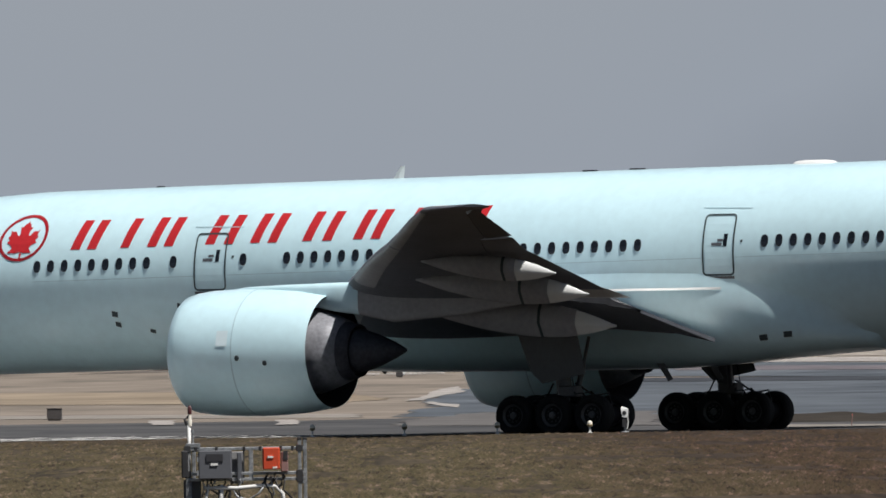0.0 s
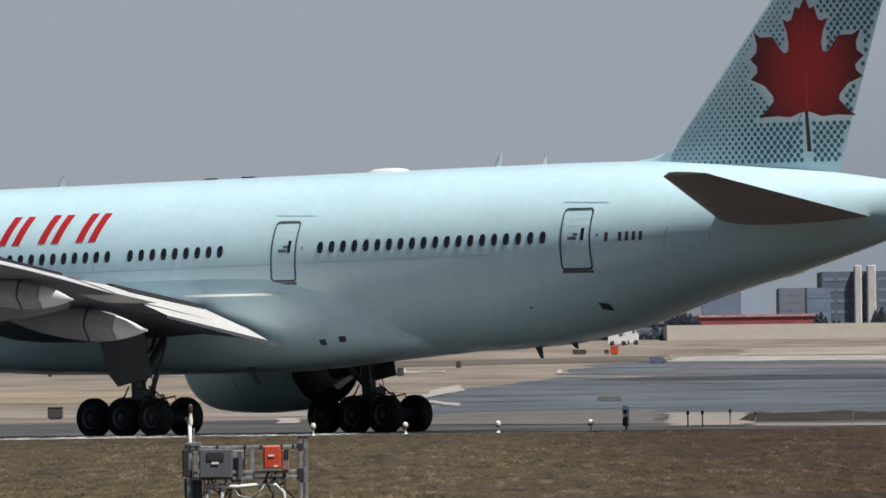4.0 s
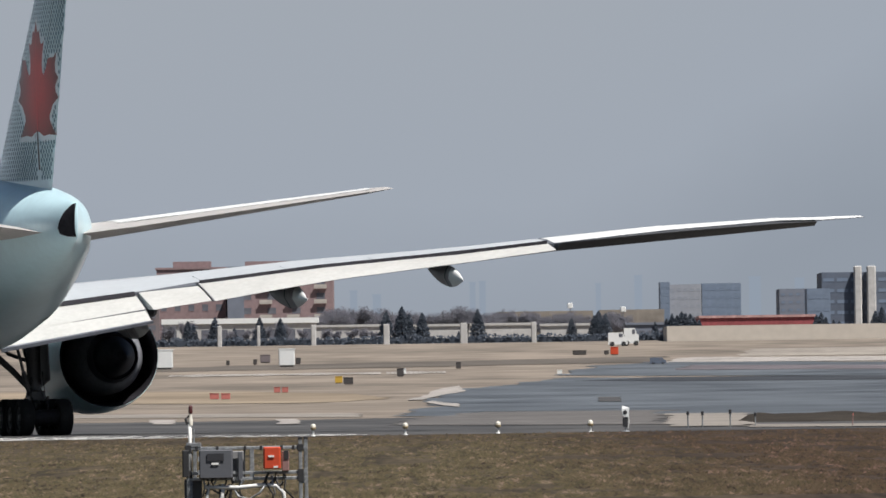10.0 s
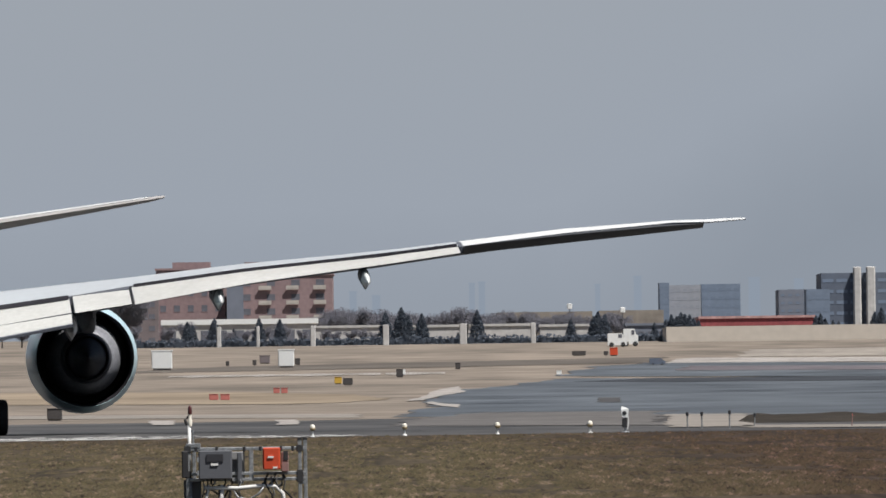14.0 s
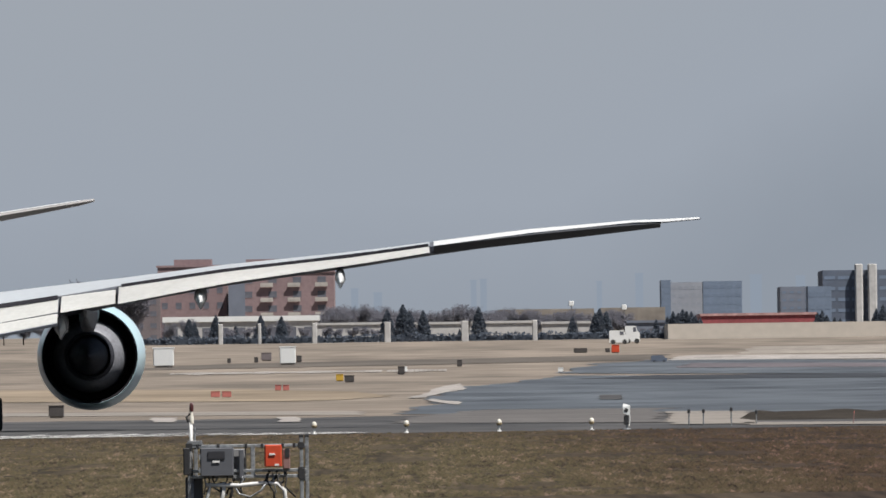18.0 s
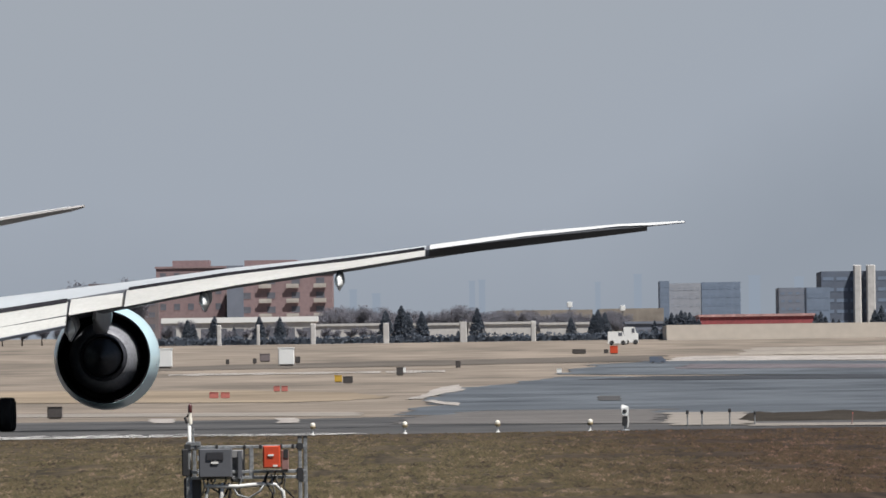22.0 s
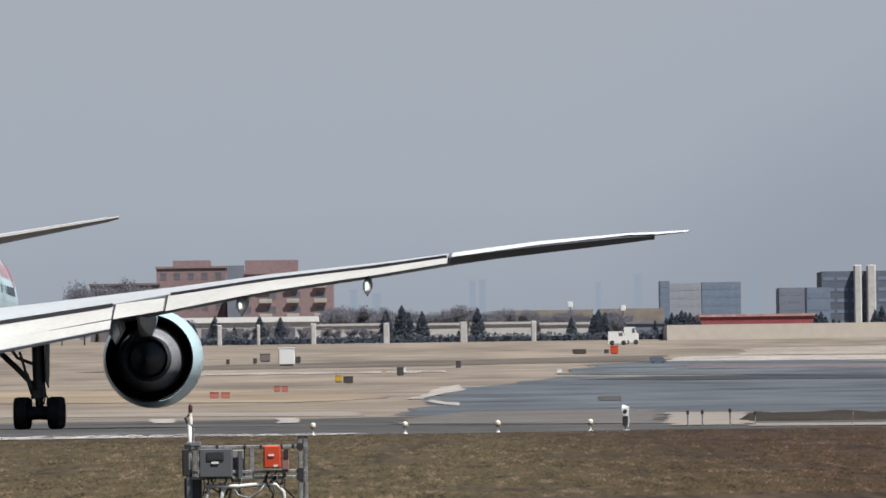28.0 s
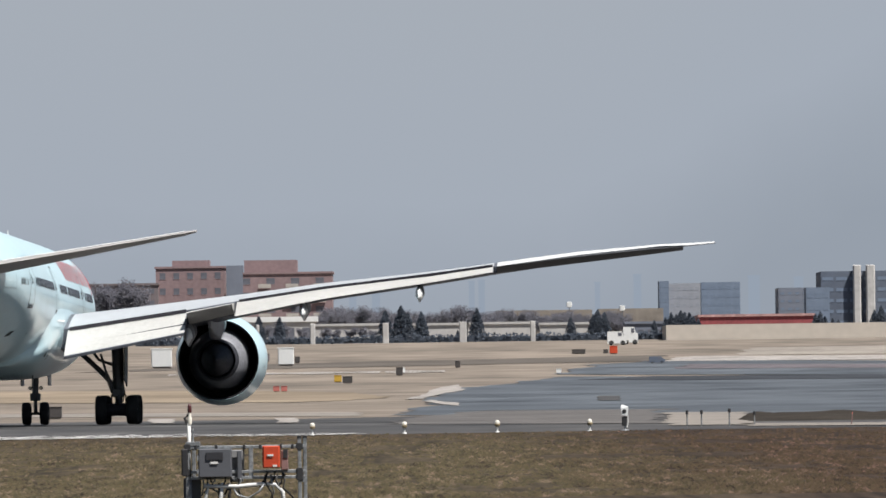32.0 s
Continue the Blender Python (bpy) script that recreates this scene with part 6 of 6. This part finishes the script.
cabinet("field_box", 13.46, 1428.0, 0.58, 0.52, M["white"], "small white equipment box on the apron", "cabinet", 1.0)
cabinet("sign_board", -20.45, 1113.0, 0.81, 0.56, M["pink"], "faded red airfield sign board", "sign", 0.3)
cabinet("sign_board", -19.38, 1110.0, 0.81, 0.56, M["pink"], "faded red airfield sign board", "sign", 0.3)
cabinet("sign_board", -16.34, 1227.0, 0.61, 0.56, M["pink"], "faded red airfield sign board", "sign", 0.3)
cabinet("sign_board", -15.55, 1226.0, 0.61, 0.56, M["pink"], "faded red airfield sign board", "sign", 0.3)
cabinet("sign_board", 22.43, 1619.0, 1.03, 1.03, M["orange"], "orange warning board by the van", "sign", 0.3)
cabinet("field_box", 21.5, 1626.0, 0.59, 0.52, M["fieldbox"], "small dark equipment box on the field", "cabinet", 1.0)
van(24.19, 1711.0, 2.64, 1.87, M["white"], "white van parked at the field edge")
van(26.12, 1715.0, 2.03, 2.42, M["white"], "white box van parked at the field edge")
van(26.38, 1521.0, 1.94, 0.83, M["darkclad"], "dark slate pick-up on the far apron")


# ---- taxiway lights and posts ----
def edge_light(m, label):
    t = thing("taxiway_light", m, label, "taxiway light", "lights along the taxiway edge")
    part("stem", lathe([(0.0, 0.075), (0.03, 0.07), (0.05, 0.03), (0.20, 0.028), (0.20, 0.0)], "z", (0, 0, 0), 14), M["conduit"], t, "pale slim stem", smooth=40)
    part("housing", lathe([(0.19, 0.04), (0.22, 0.085), (0.27, 0.095), (0.285, 0.08)], "z", (0, 0, 0), 18), M["brass"], t, "amber housing", smooth=40)
    part("globe", lathe([(0.28, 0.078), (0.33, 0.085), (0.37, 0.065), (0.395, 0.03), (0.40, 0.0)], "z", (0, 0, 0), 18), M["lens"], t, "pale glass globe", smooth=True)
    return t


first = None
for x, y in [(-4.15, 397.0), (-1.21, 397.5), (1.76, 398.0), (4.72, 398.0)]:
    if first is None:
        first = edge_light(pose(x, y, 0.02), "low amber taxiway edge light with a pale globe")
    else:
        copy_thing(first, pose(x, y, 0.02))

mk = thing("guard_light", pose(5.89, 401.0, 0.02), "weathered black and white guard light on a post", "guard light")
part("post", tube([(0, 0, 0), (0, 0, 0.5)], 0.035, 10), M["steel"], mk)
part("base_flange", lathe([(0, 0.14), (0.03, 0.13), (0.04, 0.04)], "z", (0, 0, 0), 14), M["steel"], mk)
part("lower_box", box(-0.10, 0.06, -0.08, 0.08, 0.16, 0.45, 0.02), M["black"], mk, "black terminal box")
part("hood", loft([[(-0.09, -0.1, 0.5), (0.10, -0.1, 0.46), (0.10, 0.1, 0.46), (-0.09, 0.1, 0.5)], [(-0.13, -0.1, 0.72), (0.12, -0.1, 0.76), (0.12, 0.1, 0.76), (-0.13, 0.1, 0.72)], [(-0.11, -0.06, 0.84), (-0.02, -0.06, 0.82), (-0.02, 0.06, 0.82), (-0.11, 0.06, 0.84)]]), M["white"], mk, "white sloping lamp hood")
part("lamp", lathe([(-0.12, 0.0), (-0.115, 0.06), (-0.09, 0.075)], "y", (-0.02, 0, 0.62), 14), M["black"], mk, "dark lamp")
part("side_arm", tube([(0.07, 0, 0.1), (0.10, 0, 0.3), (0.09, 0, 0.48)], 0.02, 8), M["conduit"], mk)

for x, y, h in [(8.53, 433.25, 0.55), (8.99, 431.08, 0.55), (9.86, 427.04, 0.6)]:
    p = thing("marker_post", pose(x, y, 0.02), "thin dark marker post on the pale pad", "post", "marker posts by the pad")
    part("post", tube([(0, 0, 0), (0, 0, h)], 0.025, 8), M["steel"], p)
    part("cap", lathe([(h - 0.12, 0.05), (h, 0.05), (h + 0.02, 0.02)], "z", (0, 0, 0), 10), M["black"], p)

st = thing("marker_stake", pose(14.15, 430.0, 0.02), "thin red marker stake before the scrub mound", "stake")
part("stake", tube([(0, 0, 0), (0.03, 0, 0.36)], 0.016, 8), M["dullred"], st)
part("tip", tube([(0.03, 0, 0.36), (0.035, 0, 0.43)], 0.02, 8), M["pink"], st, "brighter tip")
p = thing("marker_post", pose(11.05, 440.0, 0.02), "thin dark marker post on the pale pad", "post", "marker posts by the pad")
part("post", tube([(0, 0, 0), (0, 0, 0.45)], 0.022, 8), M["steel"], p)
part("cap", lathe([(0.36, 0.045), (0.47, 0.045), (0.49, 0.02)], "z", (0, 0, 0), 10), M["black"], p)
for x, z in ((20.7, 14.9), (29.2, 14.2)):
    fm = thing("floodlight_mast", pose(x, 2000, ground_z(2000)), "slim grey mast with white floodlights above the tree belt", "floodlight mast", "floodlight masts")
    top = z - ground_z(2000)
    part("mast", tube([(0, 0, -0.3), (0, 0, top)], [0.14, 0.07], 8), M["paleclad"], fm)
    part("floodlight", box(-0.42, 0.42, -0.45, -0.08, top - 0.42, top + 0.42, 0.10), M["white"], fm, "white floodlight head")

# ---- equipment rack on the near grass ----
RX, RY, RZ = -3.1, 150, -0.08
rack = thing("equipment_rack", pose(RX, RY, RZ) @ Matrix.Scale(0.882, 4), "galvanised steel rack carrying grey and orange electrical cabinets", "equipment rack")
for x, y in ((0.02, 0), (1.555, 0), (0.10, 0.5), (1.625, 0.5)):
    part("upright", box(x - 0.026, x + 0.026, y - 0.03, y + 0.03, -0.45, 1.0 if x < 1 else 1.06, 0.008), M["steel"], rack)
for z in (0.94, 0.60, 0.52, 0.0):
    for y in (0.0, 0.5):
        part("cross_rail", box(0.0, 1.64, y - 0.022, y + 0.022, z - 0.02, z + 0.02, 0.006), M["steel"], rack)
for x in (0.02, 1.58):
    part("side_rail", box(x - 0.02, x + 0.02, 0.0, 0.5, 0.45, 0.49), M["steel"], rack)
part("mid_bracket", box(0.86, 0.92, -0.02, 0.03, 0.52, 0.94, 0.006), M["steel"], rack)
part("mid_bracket", box(0.78, 0.80, -0.02, 0.03, 0.52, 0.94), M["black"], rack)
gb = part("main_cabinet", box(0.17, 0.63, -0.16, 0.10, 0.53, 0.92, 0.018), M["greybox"], rack, "mid-grey enamelled cabinet")
part("display", box(0.28, 0.51, -0.175, -0.155, 0.77, 0.87), M["char"], gb, "dark recessed display")
part("plate", box(0.34, 0.44, -0.176, -0.156, 0.715, 0.745), M["label"], gb, "small white plate")
part("hinge", box(0.155, 0.175, -0.16, -0.13, 0.58, 0.65), M["steel"], gb)
part("hinge", box(0.155, 0.175, -0.16, -0.13, 0.76, 0.83), M["steel"], gb)
part("rear_cabinet", box(0.60, 0.78, 0.08, 0.34, 0.46, 0.90, 0.015), M["palebox"], rack, "pale grey cabinet")
part("slim_cabinet", box(0.70, 0.765, -0.06, 0.05, 0.50, 0.89, 0.01), M["greybox"], rack)
ob = part("orange_cabinet", box(1.05, 1.29, -0.17, 0.04, 0.65, 0.95, 0.02), M["orange"], rack, "orange-red enamelled cabinet")
part("plate", box(1.12, 1.20, -0.186, -0.166, 0.81, 0.835), M["label"], ob, "small white plate")
part("latch", box(1.19, 1.25, -0.186, -0.16, 0.665, 0.69), M["label"], ob)
part("junction_box", box(1.30, 1.40, -0.10, 0.06, 0.62, 0.89, 0.012), M["dullred"], rack, "small faded red-brown junction box")
part("junction_lid", box(1.335, 1.395, -0.11, 0.05, 0.78, 0.90), M["black"], rack)
for pts, r, mm in (([(0.25, -0.05, 0.41), (0.7, -0.06, 0.40), (1.05, -0.05, 0.43), (1.22, -0.05, 0.42), (1.32, -0.05, 0.32), (1.33, -0.05, 0.05)], 0.03, "conduit"), ([(0.62, -0.05, 0.42), (0.70, -0.09, 0.28), (0.85, -0.10, 0.24), (1.0, -0.08, 0.33), (1.08, -0.06, 0.45)], 0.014, "steel"),
                  ([(0.30, -0.05, 0.45), (0.28, -0.05, 0.30), (0.20, -0.05, 0.05)], 0.024, "conduit"), ([(0.50, -0.05, 0.45), (0.48, -0.06, 0.28), (0.40, -0.05, 0.02)], 0.028, "conduit"), ([(0.58, -0.05, 0.45), (0.60, -0.05, 0.33), (0.55, -0.05, 0.1)], 0.02, "black"),
                  ([(0.45, -0.05, 0.45), (0.46, -0.05, 0.2), (0.44, -0.05, 0.0)], 0.02, "black"), ([(1.12, -0.05, 0.60), (1.08, -0.05, 0.48), (1.0, -0.05, 0.40)], 0.022, "black"), ([(1.22, -0.05, 0.60), (1.20, -0.05, 0.50), (1.12, -0.05, 0.42)], 0.022, "black"), ([(1.33, -0.05, 0.58), (1.30, -0.05, 0.44), (1.22, -0.05, 0.40)], 0.022, "black")):
    part("conduit", tube(pts, r, 10), M[mm], rack, "bent conduit", smooth=True)
rnd = random.Random(21)
for k, x in enumerate((0.22, 0.27, 0.35, 0.41, 0.53, 0.61, 0.72, 0.76, 1.09, 1.16, 1.25, 1.35)):
    drop = rnd.uniform(0.18, 0.42)
    pts = [(x, -0.03, 0.56), (x + rnd.uniform(-0.04, 0.04), -0.07, 0.48), (x + rnd.uniform(-0.09, 0.09), -0.06, 0.56 - drop * 0.7), (x + rnd.uniform(-0.12, 0.12), -0.03, 0.50 - drop)]
    part("cable", tube(pts, rnd.uniform(0.009, 0.016), 8), M["black" if k % 3 else "steel"], rack, "thin hanging cable", smooth=True)
for x in (0.14, 0.42, 0.80, 1.02, 1.30, 1.46):
    part("rail_clamp", box(x - 0.018, x + 0.018, -0.034, 0.034, 0.905, 0.972, 0.006), M["black"], rack, "small black rail clamp")
for x, z in ((0.02, 0.60), (0.02, 0.94), (1.555, 0.60), (1.555, 0.52), (1.555, 0.94)):
    part("corner_bracket", box(x - 0.045, x + 0.045, -0.04, -0.026, z - 0.045, z + 0.045, 0.006), M["black"], rack, "dark bolted corner bracket")
for x, y in ((1.555, 0), (1.625, 0.5)):
    part("upright_cap", box(x - 0.03, x + 0.03, y - 0.03, y + 0.03, 1.04, 1.085, 0.008), M["black"], rack, "black plastic end cap")
part("base_tray", box(0.82, 1.72, -0.1, 0.42, -0.06, 0.0, 0.01), M["black"], rack, "dark base tray")
part("tray_edge", box(0.84, 1.70, -0.12, -0.095, -0.02, 0.03), M["label"], rack)
bx = part("side_box", box(-0.06, 0.03, -0.08, 0.10, 0.55, 0.92, 0.015), M["black"], rack, "narrow black side box")
part("rear_bracket", box(-0.04, 0.20, 0.18, 0.24, -0.10, 0.52, 0.01), M["greybox"], rack)
part("mast_pipe", tube([(0.05, 0.02, -0.35), (0.05, 0.02, 0.62)], 0.026, 12), M["steel"], rack, "galvanised lower pipe of the mast", smooth=True)
mast = part("mast", tube([(0.05, 0.02, 0.62), (0.05, 0.02, 1.272)], 0.023, 12), M["conduit"], rack, "white slim mast", smooth=True)
part("mast_tube", tube([(0.10, 0.02, 0.90), (0.10, 0.02, 1.21)], 0.014, 8), M["steel"], mast)
part("mast_clamp", box(0.0, 0.20, -0.03, 0.07, 0.96, 1.02, 0.01), M["steel"], mast)
part("lamp_socket", lathe([(1.255, 0.028), (1.34, 0.032), (1.36, 0.022), (1.43, 0.022)], "z", (0.06, 0.02, 0), 14), M["lens"], mast, "pale lamp socket", smooth=40)
part("lamp_arm", tube([(0.02, 0.02, 1.272), (-0.01, 0.02, 1.345), (0.04, 0.02, 1.39)], 0.02, 8), M["black"], mast)
part("obstruction_lamp", lathe([(1.42, 0.026), (1.45, 0.030), (1.51, 0.028), (1.54, 0.014), (1.545, 0.0)], "z", (0.06, 0.02, 0), 16), M["redlamp"], mast, "dark red obstruction lamp", smooth=True)

# ---- what moves ----
ROUTE = (
    (0, 6.73, 409.03, 29.71, -0.057, 0.14), (0.5, 5.02, 410.03, 31.02, -0.055, 0.10), (1, 3.33, 411.08, 32.41, -0.053, 0.06), (1.5, 1.65, 412.17, 34.00, -0.052, 0.03), (2, -0.00, 413.32, 35.81, -0.051, -0.01), (2.5, -1.61, 414.51, 37.69, -0.049, -0.04), (3, -3.18, 415.76, 39.73, -0.046, -0.08), (3.5, -4.75, 417.11, 41.87, -0.042, -0.11), (4, -6.30, 418.54, 44.03, -0.037, -0.15), (4.5, -7.78, 420.03, 46.31, -0.032, -0.19), (6.5, -13.27, 426.98, 56.81, -0.019, -0.40), (7, -14.53, 428.97, 59.67, -0.010, -0.42), (7.5, -15.63, 430.95, 62.42, -0.000, -0.43), (8, -16.64, 433.01, 65.15, 0.009, -0.43), (8.5, -17.61, 435.21, 67.84, 0.018, -0.42), (9, -18.48, 437.46, 70.49, 0.027, -0.41), (9.5, -19.22, 439.69, 72.93, 0.032, -0.39), (10, -19.87, 441.93, 75.12, 0.035, -0.37), (10.5, -20.45, 444.14, 77.08, 0.035, -0.35), (11, -20.92, 446.26, 78.70, 0.035, -0.33), (11.5, -21.31, 448.26, 80.21, 0.034, -0.30), (12, -21.66, 450.19, 81.73, 0.034, -0.27), (12.5, -21.92, 452.01, 83.01, 0.033, -0.23), (13, -22.14, 453.78, 84.05, 0.031, -0.20), (13.5, -22.34, 455.50, 84.83, 0.030, -0.17), (14, -22.50, 457.17, 85.57, 0.030, -0.13), (14.5, -22.65, 458.79, 86.16, 0.030, -0.09), (16.5, -23.07, 464.59, 88.39, 0.016, -0.00), (17, -23.12, 466.24, 88.88, 0.011, 0.01), (17.5, -23.17, 467.95, 89.33, 0.006, 0.03), (18, -23.19, 469.69, 89.62, 0.002, 0.04), (18.5, -23.19, 471.47, 89.92, -0.003, 0.05), (19, -23.19, 473.26, 90.13, -0.008, 0.06), (19.5, -23.23, 475.04, 90.44, -0.011, 0.07), (20, -23.24, 476.76, 90.58, -0.011, 0.09), (20.5, -23.20, 478.43, 90.69, -0.010, 0.11), (21, -23.19, 480.05, 90.81, -0.008, 0.13), (21.5, -23.17, 481.62, 90.90, -0.004, 0.16), (22, -23.11, 483.18, 91.06, -0.000, 0.19), (22.5, -23.07, 484.78, 91.20, 0.002, 0.21), (23, -23.04, 486.46, 91.34, 0.002, 0.22), (23.5, -23.00, 488.23, 91.46, 0.002, 0.23), (24, -22.95, 490.08, 91.57, 0.002, 0.24), (24.5, -22.89, 492.06, 91.60, 0.002, 0.25), (25, -22.80, 494.17, 91.72, 0.001, 0.25), (25.5, -22.71, 496.42, 91.78, 0.000, 0.25), (27.5, -22.29, 508.76, 91.89, 0.000, 0.22), (28, -22.13, 513.38, 91.99, 0.002, 0.23), (28.5, -21.93, 518.28, 92.07, 0.005, 0.23), (29, -21.72, 523.47, 92.18, 0.007, 0.24), (29.5, -21.48, 528.98, 92.24, 0.010, 0.25), (30, -21.24, 534.80, 92.14, 0.012, 0.26), (30.5, -20.94, 540.93, 92.21, 0.013, 0.28), (31, -20.62, 547.28, 92.15, 0.015, 0.29), (31.5, -20.33, 553.77, 92.15, 0.017, 0.30), (32, -20.04, 560.31, 91.94, 0.020, 0.32)
)


def motions():
    walk(airliner, [(t, pose(x, y, z, -lean, 0, 180 - a)) for t, x, y, a, z, lean in ROUTE])
    # the wheels roll with the distance covered
    ts, run = [r[0] for r in ROUTE], [0.0]
    for p, q in zip(ROUTE, ROUTE[1:]):
        run.append(run[-1] + math.hypot(q[1] - p[1], q[2] - p[2]))
    steps, t = [], 0.0
    while t < 32.0:
        steps.append(t)
        t += 0.2 if t < 25 else 0.0667
    steps.append(32.0)
    for wh, hub, r in wheels:
        walk(wh, [(t, Matrix.Translation(hub) @ pose(0, 0, 0, 0, math.degrees(float(np.interp(t, ts, run)) / r), 0)) for t in steps])
    # the flaperons come up as the take-off run begins
    for fl, hinge, side in flaperons:
        walk(fl, [(t, Matrix.Translation(hinge) @ pose(0, 0, 0, 0, a, 0)) for t, a in ((0.0, -4), (21.0, -4), (28.3, -4), (29.2, -1), (30.0, 2), (31.0, 6), (32.0, 9))])


motions()
